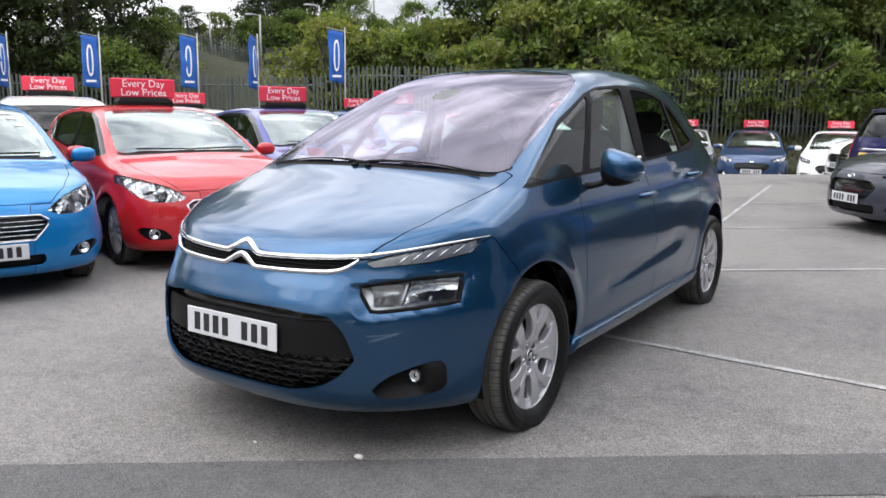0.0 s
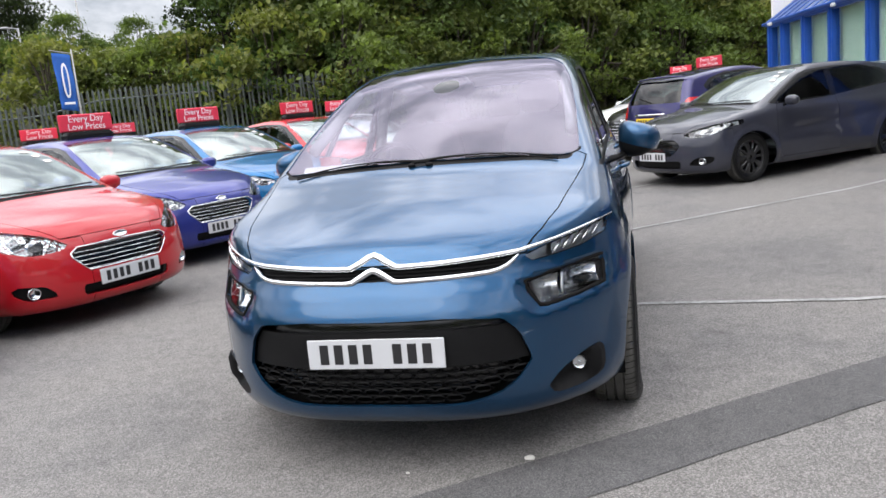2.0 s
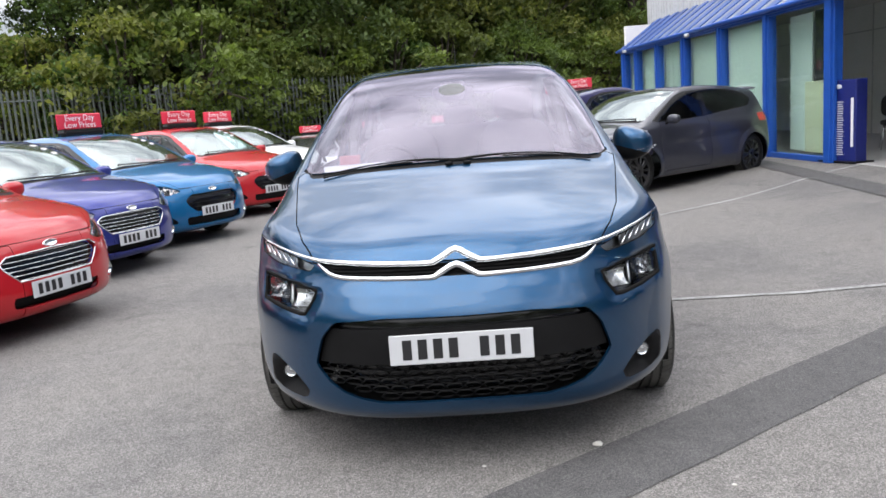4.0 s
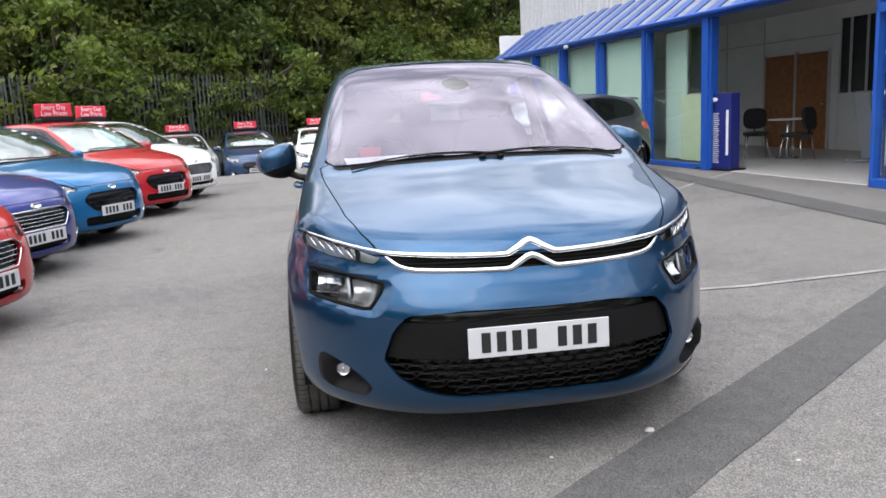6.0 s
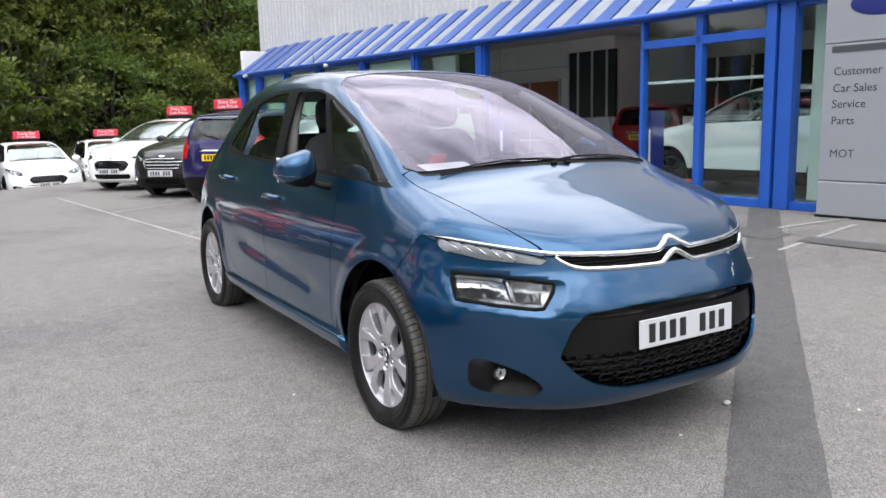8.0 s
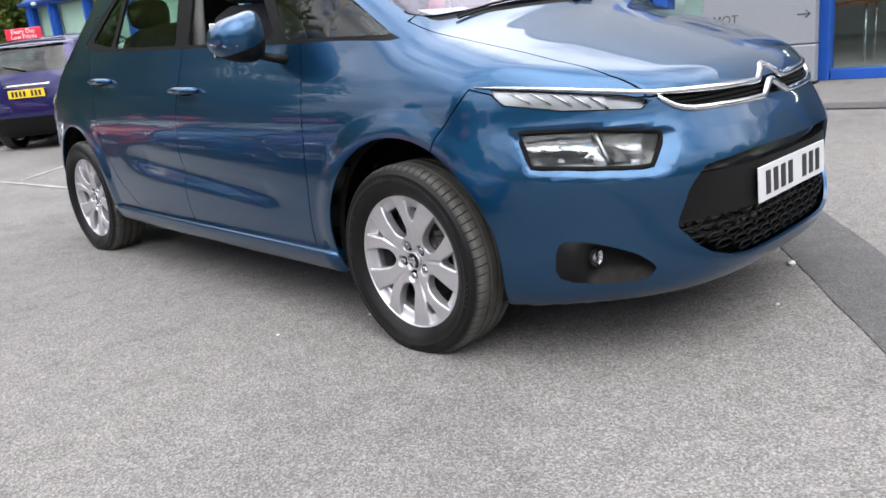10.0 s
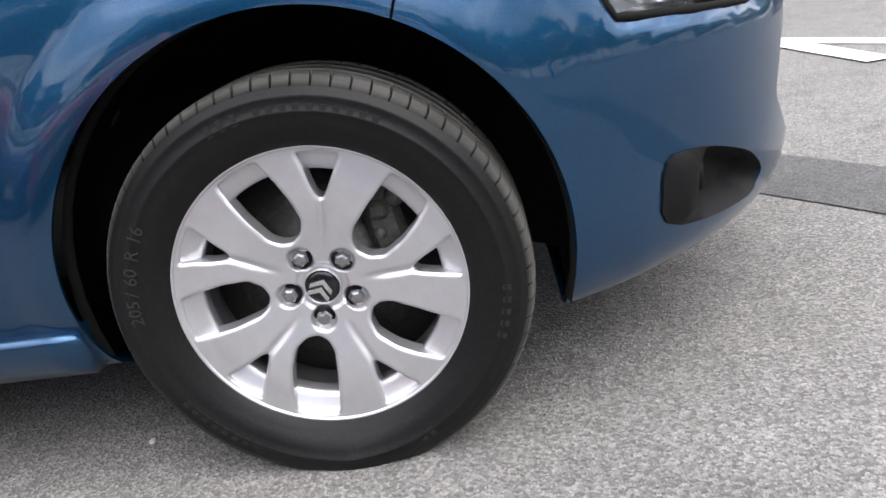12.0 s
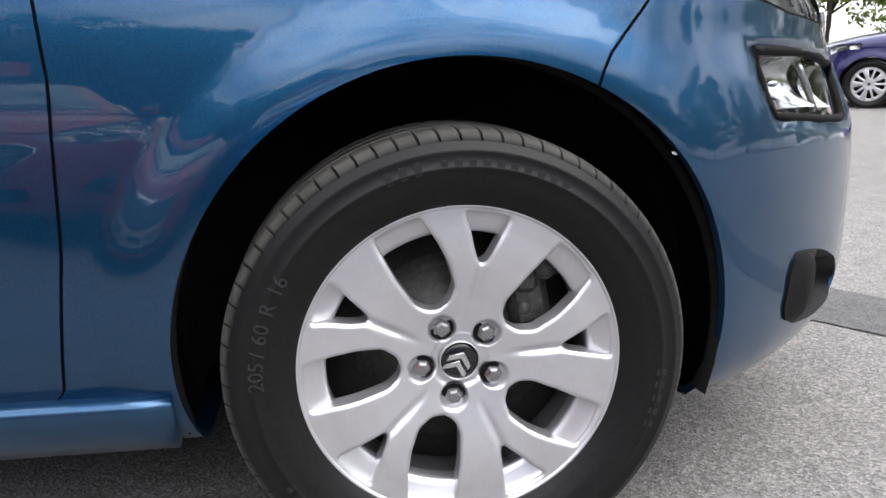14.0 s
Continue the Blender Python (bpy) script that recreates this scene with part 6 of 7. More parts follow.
SIGN_PANEL = Builder().box((0, 0, .23), (.84, .035, .25), .012).mesh("sign_panel")
SIGN_BASE = Builder().prism([(-.36, -.1), (.36, -.1), (.36, .1), (-.36, .1)], 0, .1, .05).mesh("sign_base")
SIGN_TEXT = [text_mesh("Every Day", .135, .001), text_mesh("Low Prices", .135, .001)]


def roof_sign(car, kind, turn=0):
    """A red sale sign on a black magnetic foot, standing on a car's roof."""
    k = KINDS[kind][1]
    m = car.matrix_basis @ pose(0, 1.5 * k[1], 1.468 * k[2], 0, 0, turn) @ Matrix.Diagonal((.8, .8, .8, 1))
    sign = thing("roof_sign", "red roof sign with white sale lettering on a black foot", "sign", m, "red roof signs")
    part("sign_base", SIGN_BASE, M["trim"], sign)
    part("sign_panel", SIGN_PANEL, M["signred"], sign)
    for i, me in enumerate(SIGN_TEXT):
        part("lettering", me, M["white_ink"], sign, "", pose(0, -.0195, .285 - .115 * i, 90))
    return sign


ROW = (.89, -.45)
LOW = -0.5
lots = [
    ("supermini", "azure", (-3.13, -.33), (.94, -.34), 0, "bright blue supermini with chrome-barred grille, parked in a row", 1),
    ("supermini", "red", (-2.83, 1.63), (.955, -.3), 0, "solid red supermini with chrome-barred grille, parked in a row", 1),
    ("supermini", "purple", (-3.22, 3.85), (.93, -.37), 0, "violet-blue supermini with chrome-barred grille, parked in a row", 1),
    ("sports_supermini", "teal", (-3.05, 5.75), ROW, 0, "teal blue sporty supermini with black grille, parked in a row", 1),
    ("city_car", "red", (-2.92, 8.25), (.85, -.53), 0, "small red city car with black grille, parked in a row", 1),
    ("supermini", "white", (-2.8, 10.3), (.85, -.53), 0, "white supermini parked at the end of the row", 1),
    ("sports_hatchback", "grey", (1.15, 7.45), (-.78, -.62), 0, "dark grey sports hatchback on black wheels", 0),
    ("compact_suv", "black", (.66, 11.85), (-.75, -.66), 0, "black compact sport utility with chrome grille bars", 1),
    ("family_hatchback", "white", (.15, 14.3), (-.75, -.66), 0, "white family hatchback parked behind the black one", 1),
    ("family_hatchback", "navy", (-2.5, 18.9), (.2, -.98), LOW, "steel blue hatchback on the lower strip by the bank", 1),
    ("family_hatchback", "white", (-.55, 19.2), (.1, -.98), LOW, "white family hatchback on the lower strip by the bank", 1),
    ("family_hatchback", "silver", (-4.35, 18.75), (.25, -.97), LOW, "silver hatchback on the lower strip by the bank", 1),
    ("family_hatchback", "white", (1.3, 19.6), (.0, -1.0), LOW, "white hatchback far back beside the bank", 1),
]
for kind, paint, p, h, z, label, signed in lots:
    car = parked_car(kind, paint, p, h, z, label, "hatchback" if kind != "compact_suv" else "sport_utility_car", "parked sales cars", "blackalloy" if paint == "grey" else "alloy")
    if signed:
        roof_sign(car, kind)
# cars that show their tails
for kind, paint, p, h, z, label in (
    ("tall_supermini", "violet", (1.12, 9.85), (.74, .67), 0, "deep violet supermini with a yellow rear plate"),
    ("compact_suv", "white", (-7.2, 2.6), (-.89, .45), 0, "white sport utility seen from behind in the second row"),
    ("supermini", "silver", (-8.0, 5.6), (-.89, .45), 0, "silver supermini in the second row"),
    ("supermini", "red", (-8.2, 8.2), (-.89, .45), 0, "red supermini in the second row"),
    ("supermini", "navy", (-8.2, 10.6), (-.89, .45), 0, "dark blue supermini in the second row"),
    ("supermini", "white", (-7.2, .2), (-.89, .45), 0, "white supermini in the second row"),
    ("supermini", "violet", (5.9, -9.65), (.62, .78), 0, "dark violet supermini standing beyond the showroom"),
):
    car = parked_car(kind, paint, p, h, z, label, "hatchback" if "supermini" in kind else "sport_utility_car", "parked sales cars", "alloy", "yplate", True)
    if kind != "tall_supermini":
        roof_sign(car, kind, 180)


# ---- showroom (x along the front towards the far end, y outwards) ----
def fbox(b, x0, x1, y0, y1, z0, z1, bevel=0.006):
    return b.box(((x0 + x1) / 2, (y0 + y1) / 2, (z0 + z1) / 2), (abs(x1 - x0), abs(y1 - y0), abs(z1 - z0)), bevel)


FLOOR = SILL + .014


def build_showroom():
    far, near, deep, top = 10.25, -14.0, -4.3, 3.0
    house = thing("showroom", "car showroom with blue frames, glazed front and white cladding", "building", FACADE)

    def blk(name, mat, *boxes, label="", parent=house, bevel=.006):
        for q in boxes:
            o = fbox(Builder(), *q, bevel).ob(name, M[mat], parent, label)
        return o

    # shell
    blk("floor_slab", "tile", (near, far, deep - 5, -.08, -.3, FLOOR))
    blk("threshold", "wallgrey", (near, far, -.08, .1, -.3, SILL - .004), label="pale concrete threshold strip")
    blk("back_wall", "wallgrey", (1.9, far, deep - .15, deep, SILL, top + .2))
    blk("back_wall", "wallgrey", (near, -2.5, deep - 4.65, deep - 4.5, SILL, top + .2))
    blk("return_wall", "wallgrey", (.55, .7, deep - 4.5, deep - .15, SILL, top + .2))
    blk("office_dado", "wallgrey", (.55, 1.9, deep - .15, deep, SILL, SILL + 1.15), label="pale dado panel below dark glazing")
    blk("office_glazing", "darkglass", (.55, 1.9, deep - .1, deep - .04, SILL + 1.15, 2.72))
    blk("office_header", "wallgrey", (.55, 1.9, deep - .15, deep, 2.72, top + .2))
    for x in (.78, 1.2, 1.62):
        blk("glazing_bar", "ceil", (x - .025, x + .025, deep - .04, deep - .01, SILL + 1.15, 2.72), bevel=.004)
    blk("end_wall", "wallgrey", (far - .12, far, deep - 4.5, -.06, SILL, 3.3))
    blk("end_wall", "wallgrey", (near, near + .12, deep - 4.5, -.06, SILL, 3.3))
    blk("office_glazing", "darkglass", (-2.5, .55, deep - 3.4, deep - 3.3, SILL + 1.1, 2.6))
    blk("office_dado", "wallgrey", (-2.5, .55, deep - 3.4, deep - 3.28, SILL, SILL + 1.1))
    for x in (-1.6, -.7, .2):
        blk("glazing_bar", "wallgrey", (x - .03, x + .03, deep - 3.3, deep - 3.26, SILL + 1.1, 2.6), bevel=.004)
    blk("inner_ceiling", "ceil", (near, far, deep - 4.5, -1.0, top, top + .12))
    blk("office_header", "wallgrey", (-2.5, .55, deep - 3.4, deep - 3.28, 2.6, top + .1))
    blk("office_back", "wallgrey", (-2.6, 2.0, deep - 4.6, deep - 4.5, SILL, top + .2))
    blk("roof_deck", "ceil", (near, far, deep - 4.6, -1.02, 3.2, 3.28))
    # dado panels, seams and the brown door pair on the back wall
    for x in (4.2, 5.6, 7.0, 8.4):
        blk("panel_seam", "ceil", (x - .02, x + .02, deep, deep + .012, SILL, top), bevel=.002)
    blk("panel_seam", "ceil", (1.9, far, deep, deep + .01, 2.42, 2.45), bevel=.002)
    for x0, x1 in ((3.14, 4.1), (2.15, 3.08)):
        d = blk("inner_door", "door", (x0, x1, deep, deep + .045, SILL, 2.12), label="brown veneer inner door")
        blk("door_frame", "ceil", (x0 - .05, x0, deep, deep + .06, SILL, 2.17), (x1, x1 + .02, deep, deep + .06, SILL, 2.17), parent=d)
        blk("door_handle", "chrome", (x0 + .06, x0 + .16, deep + .05, deep + .07, 1.05, 1.07), parent=d, bevel=.003)

    # upper storey: profiled white cladding
    def profiled(x0, x1, y, z0, z1, pitch=.2):
        n = int((x1 - x0) / pitch)
        prof = []
        for i in range(n):
            x = x0 + i * pitch
            prof += [(x, y), (x + .08, y), (x + .1, y + .028), (x + .18, y + .028)]
        prof.append((x0 + n * pitch, y))
        v = [(x, yy, z) for z in (z0, z1) for x, yy in prof]
        k = len(prof)
        f = [(i, i + 1, k + i + 1, k + i) for i in range(k - 1)]
        b = Builder()
        b.add(v, f, False)
        return b
    profiled(near, 10.9, -.95, 3.1, 6.6).ob("upper_wall", M["cladding"], house, "white profiled metal cladding")
    blk("upper_end_wall", "cladding", (10.8, 10.9, -12, -.97, 3.25, 6.6))
    blk("parapet", "cladding", (near, 10.95, -12, -.9, 6.6, 6.7))
    # sloping roof: raised blue ribs with milky glazing between, solid blue towards the far end
    rise, run = 3.4 - 2.64, 1.08
    slope, length = math.degrees(math.atan2(rise, run)), math.hypot(rise, run)
    roof = new("canopy_roof")
    roof.parent, roof.matrix_basis = house, pose(0, .13, 2.64, -slope, 0, 0)
    tagged(roof, "sloping blue metal canopy with pale glazed strips")
    x = far + .1
    while x > near:
        solid = x > 8.3
        Builder().box((x - .16, -length / 2, .0), (.32, length, .012), .002).ob("glazed_strip" if not solid else "roof_sheet", M["skylight" if not solid else "roofblue"], roof)
        Builder().box((x - .48, -length / 2, .012), (.3, length, .034), .008).ob("roof_rib", M["ribblue"], roof)
        x -= .64
    # eaves and gutter
    blk("eaves_beam", "frame", (near, far + .06, -.1, .08, 2.57, 2.64), label="blue eaves beam")
    b = Builder().tube([(near, .13, 2.63), (far + .1, .13, 2.63)], .04, 10)
    b.ob("gutter", M["frame"], house)
    blk("flood_light", "cladding", (9.35, 9.47, .16, .26, 2.54, 2.62), bevel=.02)
    blk("flood_light", "cladding", (5.0, 5.1, .16, .25, 2.52, 2.6), bevel=.02)
    # glazed bays
    posts = (10.2, 9.1, 7.5, 5.8, 3.87, 1.95, 0.0)
    for k, x in enumerate(posts):
        w = .1 if 0 < k < 6 else .17
        blk("post", "frame", (x - w, x, -.14, .07, SILL, 2.6), label="blue steel post")
        blk("post_flange", "frame", (x - w - .03, x + .03, -.02, .025, SILL, 2.6))
    for k in range(len(posts) - 1):
        x1, x0 = posts[k] - .1, posts[k + 1] + .0
        win = new("window_bay")
        win.parent = house
        tagged(win, "tall glazed bay in a blue frame")
        blk("pane", "shop", (x0 + .03, x1 - .03, -.055, -.045, SILL + .08, 2.56), parent=win, bevel=0).visible_shadow = False
        blk("window_frame", "frame", (x0, x1, -.08, .03, SILL, SILL + .09), (x0, x1, -.08, .03, 2.53, 2.6), (x0, x0 + .04, -.08, .03, SILL, 2.6), (x1 - .04, x1, -.08, .03, SILL, 2.6), parent=win)
        if k < 4:
            b = Builder()
            n = int((x1 - x0) / .089)
            for i in range(n):
                xx = x0 + (i + .5) * (x1 - x0) / n
                b.box((0, 0, 0), (.085, .004, 2.3), .001, pose(xx, -.2, 1.36, 0, 0, 18 if k != 2 else random.uniform(-30, 30)))
            b.ob("vertical_blind", M["blind"], win, "closed pale green vertical blind")
        if k == 5:
            blk("screen_panel", "blind2", (x0 + .45, x0 + 1.15, -.3, -.27, SILL + .1, 1.38), parent=win, label="cream screen behind the glass")
            # plain dark panel filling the upper part of the bay above the screen
            blk("dark_poster", "darkglass", (x0 + .42, x0 + .9, -.32, -.3, 1.4, 2.5), parent=win)
            blk("screen_panel", "blind", (x0 + 1.15, x1, -.42, -.39, SILL + .1, 2.5), parent=win)
        if k == 4:
            blk("screen_panel", "blind", (x0 + .06, x1 - .06, -.16, -.13, SILL + .1, 2.5), parent=win)
    # open doorway, then the bay beside it and the run beyond
    for x0, x1 in ((-3.58, -4.52), (-4.52, -5.5)):
        win = new("window_bay")
        win.parent = house
        tagged(win, "clear showroom window in a blue frame")
        a, c = min(x0, x1), max(x0, x1)
        blk("pane", "shop", (a + .05, c - .05, -.035, -.025, SILL + .1, 2.2), parent=win, bevel=0).visible_shadow = False
        blk("pane", "shop", (a + .05, c - .05, -.035, -.025, 2.3, 2.58), parent=win, bevel=0).visible_shadow = False
        blk("window_frame", "frame", (a, c, -.08, .05, SILL, SILL + .11), (a, c, -.08, .05, 2.2, 2.31), (c - .055, c, -.08, .05, SILL, 2.6), (a, a + .045, -.08, .05, SILL, 2.6), parent=win)
        blk("inner_rail", "cladding", (a, c, -.1, -.06, 1.72, 1.76), parent=win)
    blk("post", "frame", (-5.62, -5.5, -.16, .1, SILL, 2.6), label="blue steel post")
    blk("post", "frame", (-5.84, -5.65, -.12, .07, SILL, 2.6), label="blue steel post")
    win = new("window_bay")
    win.parent = house
    blk("pane", "shop", (-7.3, -5.84, -.04, -.03, SILL + .1, 2.6), parent=win, bevel=0).visible_shadow = False
    blk("window_frame", "frame", (-7.3, -5.84, -.08, .03, SILL, SILL + .1), (-7.3, -5.84, -.08, .03, 2.52, 2.6), parent=win)
    blk("screen_panel", "blind", (-6.75, -5.9, -.3, -.27, SILL + .1, 2.55), parent=win)
    for x in (-7.43, -9.6, -11.8):
        blk("post", "frame", (x - .16, x + .02, -.14, .08, SILL, 2.6), label="blue steel post")
    for x0, x1 in ((-9.6, -7.6), (-11.8, -9.78), (-14, -11.98)):
        win = new("window_bay")
        win.parent = house
        blk("pane", "shop", (x0 + .02, x1, -.04, -.03, SILL + .1, 2.6), parent=win, bevel=0).visible_shadow = False
        blk("window_frame", "frame", (x0, x1, -.08, .05, SILL, SILL + .11), (x0, x1, -.08, .05, 2.52, 2.6), parent=win)
    return house


build_showroom()


def at_front(x, y, z=FLOOR, turn=0):
    """A pose on the showroom's own axes."""
    return FACADE @ pose(x, y, z, 0, 0, turn)


def build_totem():
    t = thing("sign_totem", "silver-grey direction sign with dark lettering and arrows", "sign", at_front(-6.94, .3, SILL))
    Builder().box((0, 0, .2), (1.17, .15, .4), .01).ob("plinth", M["totem"], t)
    Builder().box((0, 0, 1.155), (1.17, .14, 1.49), .008).ob("panel", M["totem"], t)
    Builder().box((0, 0, 2.385), (1.17, .14, .955), .008).ob("panel", M["totem"], t)
    Builder().box((0, .0, .0), (1.19, .18, .05), .006).ob("foot", M["trim"], t)
    for words, z in (("Customer", 1.6), ("Car Sales", 1.42), ("Service", 1.25), ("Parts", 1.07), ("MOT", .71)):
        part("lettering", text_mesh(words, .125, .001, "LEFT"), M["totem_ink"], t, "", pose(.47, .073, z, 90, 0, 180))
        s = -1 if words == "Car Sales" else 1
        b = Builder().tube([(-.06, 0, 0), (.06, 0, 0)], .006, 6).tube([(s * .02, 0, .035), (s * .06, 0, 0), (s * .02, 0, -.035)], .006, 6)
        b.ob("arrow", M["totem_ink"], t, "", pose(-.47, .074, z, 0, 0, 180))
    Builder().box((-.22, .073, 1.63), (.1, .004, .1), .002).ob("parking_symbol", M["boardblue"], t)
    part("lettering", text_mesh("P", .09, .001), M["white_ink"], t, "", pose(-.22, .077, 1.6, 90, 0, 180))
    Builder().box((0, .073, 1.84), (1.0, .004, .07), .001).ob("name_bar", M["totem_ink"], t)
    Builder().blob((0, .072, 2.3), (.33, .012, .14), 1.0, 28).ob("oval_emblem", M["boardblue"], t)


def display_board(x, y, turn, w=.66):
    t = thing("display_board", "royal blue upright display board with rows of small print", "display board", at_front(x, y, FLOOR, turn), "blue display boards")
    Builder().box((0, 0, .62), (w, .2, 1.22), .012).ob("board", M["boardblue"], t)
    Builder().box((0, 0, .012), (w + .16, .34, .024), .008).ob("foot", M["trim"], t)
    b = Builder()
    for i in range(24):
        b.box((.08, .102, .12 + i * .034), (w * .5 - (i * 37 % 5) * .02, .002, .012))
    tagged(b.ob("print_rows", M["white_ink"], t), kind="stuff")
    Builder().box((-w * .39, .102, .6), (.055, .002, .72)).ob("print_bar", M["white_ink"], t)
    Builder().blob((.05, .101, 1.13), (.09, .006, .035), 1.0, 20).ob("oval_emblem", M["white_ink"], t)


def office_chair(x, y, turn):
    t = thing("office_chair", "black upholstered office chair on a thin metal frame", "chair", at_front(x, y, FLOOR, turn), "visitor chairs")
    Builder().blob((0, 0, .45), (.23, .23, .045), .5, 18).ob("seat", M["cloth"], t)
    Builder().blob((0, 0, 0), (.21, .04, .2), .6, 18, pose(0, -.22, .73, -8)).ob("backrest", M["cloth"], t)
    Builder().tube([(0, -.2, .45), (0, -.25, .6), (0, -.24, .72)], .014).ob("back_stem", M["trim"], t)
    for sx in (-.2, .2):
        for sy in (-.2, .2):
            Builder().tube([(sx * .8, sy * .8, .42), (sx * 1.1, sy * 1.1, 0)], .011).ob("leg", M["chrome"], t)


def small_table(x, y):
    t = thing("side_table", "small round table with pale top on one metal leg", "table", at_front(x, y))
    Builder().lathe([(0, .72), (.34, .72), (.35, .71), (.34, .695), (0, .695)], 32).ob("tabletop", M["wallgrey"], t)
    Builder().lathe([(.03, .695), (.03, .03), (.22, .015), (.23, 0)], 20).ob("stem", M["chrome"], t)


# unseen glowing panels, added under the ceiling to brighten the showroom
M["tube"] = bpy.data.materials.new("fill_glow")
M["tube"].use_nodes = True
fill_bsdf = M["tube"].node_tree.nodes["Principled BSDF"]
fill_bsdf.inputs["Emission Color"].default_value, fill_bsdf.inputs["Emission Strength"].default_value = (1.0, 0.95, 0.88, 1), 9.0
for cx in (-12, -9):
    cl = thing("fill_panel", "added glowing panel that brightens the showroom", "ceiling light", at_front(cx, -2.6, 2.955), "showroom ceiling lights")
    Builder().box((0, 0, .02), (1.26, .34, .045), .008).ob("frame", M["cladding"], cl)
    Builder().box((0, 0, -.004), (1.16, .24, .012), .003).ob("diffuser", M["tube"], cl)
build_totem()
display_board(-.22, -.16, 8)
display_board(-3.5, -.35, -30, .42)
office_chair(1.35, -2.0, 60)
office_chair(.35, -2.1, -70)
small_table(.85, -2.3)
t = thing("price_stand", "silver leaning price stand inside the showroom", "stand", at_front(-.8, -2.5))
Builder().box((0, 0, 0), (.34, .08, 1.12), .012, pose(0, 0, .6, -12)).ob("panel", M["totem"], t)
Builder().box((0, .02, .02), (.38, .4, .04), .01).ob("foot", M["totem"], t)
solo(Builder().prism([(-.16, -.1), (.16, -.1), (.16, .1), (-.16, .1)], 0, .26, .03), "red_box", M["signred"], "red wedge-shaped box on the showroom floor", "box", at_front(-4.08, -.3))
desk = thing("desk", "brown desk with slim metal legs behind the glass", "desk", at_front(-6.9, -2.3))
Builder().box((0, 0, .72), (1.4, .7, .04), .006).ob("desktop", M["door"], desk)
for sx in (-.62, .62):
    for sy in (-.3, .3):
        Builder().tube([(sx, sy, .7), (sx, sy, 0)], .018).ob("leg", M["chrome"], desk)
mon = thing("monitor", "black computer monitor standing on the desk", "monitor", at_front(-6.7, -2.3, FLOOR + .74))
Builder().box((0, 0, .28), (.5, .04, .32), .01).ob("screen", M["gloss"], mon)
Builder().lathe([(.02, .15), (.02, .02), (.11, .008), (.12, 0)], 18).ob("stand", M["trim"], mon)
bike = thing("bicycle", "dark bicycle standing on a display ledge", "bicycle", at_front(-2.9, -3.6, 1.25, 20))
for x in (-.5, .5):
    Builder().tube([(x + .33 * math.cos(a), 0, .34 + .33 * math.sin(a)) for a in (2 * math.pi * i / 28 for i in range(28))], .016, 6, None, True).ob("wheel", M["trim"], bike)
Builder().tube([(-.5, 0, .34), (-.15, 0, .34), (-.25, 0, .85), (.3, 0, .8), (-.15, 0, .34)], .018).tube([(.5, 0, .34), (.3, 0, .95), (.4, 0, 1.0)], .018).tube([(-.5, 0, .34), (-.25, 0, .8)], .014).ob("frame", M["trim"], bike)
solo(Builder().box((0, 0, .5625), (1.9, .7, 1.125), .01), "display_ledge", M["wallgrey"], "grey display ledge with a bicycle on it", "ledge", at_front(-2.9, -3.6))

# cars inside the showroom
fx = FACADE.to_3x3()
hd = fx @ Vector((1, 0, 0))
p = FACADE @ Vector((-2.55, -1.75, 0))
parked_car("compact_suv", "white", (p.x, p.y), (hd.x, hd.y), FLOOR, "white compact sport utility with black lower cladding, indoors", "sport_utility_car", "showroom cars", "blackalloy")
p = FACADE @ Vector((-.25, -4.2, 0))
hd2 = fx @ Vector((.35, -1, 0))
parked_car("supermini", "red", (p.x, p.y), (hd2.x, hd2.y), FLOOR, "red supermini seen from behind inside the showroom", "hatchback", "showroom cars", "alloy", "yplate", True)


# ---- boundary: fence, flags, bank, trees ----
def palisade(label, ends, tall, pitch=.155):
    """Steel palisade from one end to the other, each given along the yard's grid: rails, posts and pointed pales."""
    fence = thing("palisade_fence", label, "fence", None, "palisade fences")
    (u0, v0), (u1, v1) = ends
    run = math.hypot(u1 - u0, v1 - v0)
    turn = 34.8 + math.degrees(math.atan2(v1 - v0, u1 - u0))

    def at(d, off=0.0):
        x, y = lot(u0 + (u1 - u0) * d / run - off * (v1 - v0) / run, v0 + (v1 - v0) * d / run + off * (u1 - u0) / run)
        return x, y, ground_height(x, y)
    bp = Builder()
    for i in range(int(run / pitch)):
        x, y, z = at(i * pitch)
        h = tall + random.uniform(-.02, .02)
        bp.add([(-.034, .008, 0), (0, -.008, 0), (.034, .008, 0), (-.034, .008, h - .1), (0, -.008, h - .1), (.034, .008, h - .1), (0, .004, h)], [(0, 1, 4, 3), (1, 2, 5, 4), (3, 4, 6), (4, 5, 6)], False, pose(x, y, z - .05, 0, random.uniform(-1, 1), turn))
    tagged(bp.ob("pale", M["galv"], fence, "pointed steel pales"), kind="stuff")
    for zz in (.45, tall - .4):
        n = max(8, int(run / .8))
        Builder().tube([Vector(at(run * i / n, .05)) + Vector((0, 0, zz)) for i in range(n + 1)], .03, 4).ob("rail", M["galv"], fence)
    for i in range(int(run / 2.75) + 1):
        x, y, z = at(i * 2.75, .1)
        Builder().box((x, y, z + tall * .5 - .1), (.09, .06, tall - .02), .006).ob("post", M["galv"], fence)


def build_fence():
    palisade("weathered grey-green steel palisade fence at the foot of the bank", ((-34.0, 23.2), (14.0, 23.2)), 2.4)
    palisade("grey steel palisade climbing the earth bank", ((-6.1, 27.0), (-5.4, 35.0)), 1.35)
    palisade("low grey steel palisade along the top of the bank", ((-16.0, 35.0), (-5.4, 35.0)), 1.0)


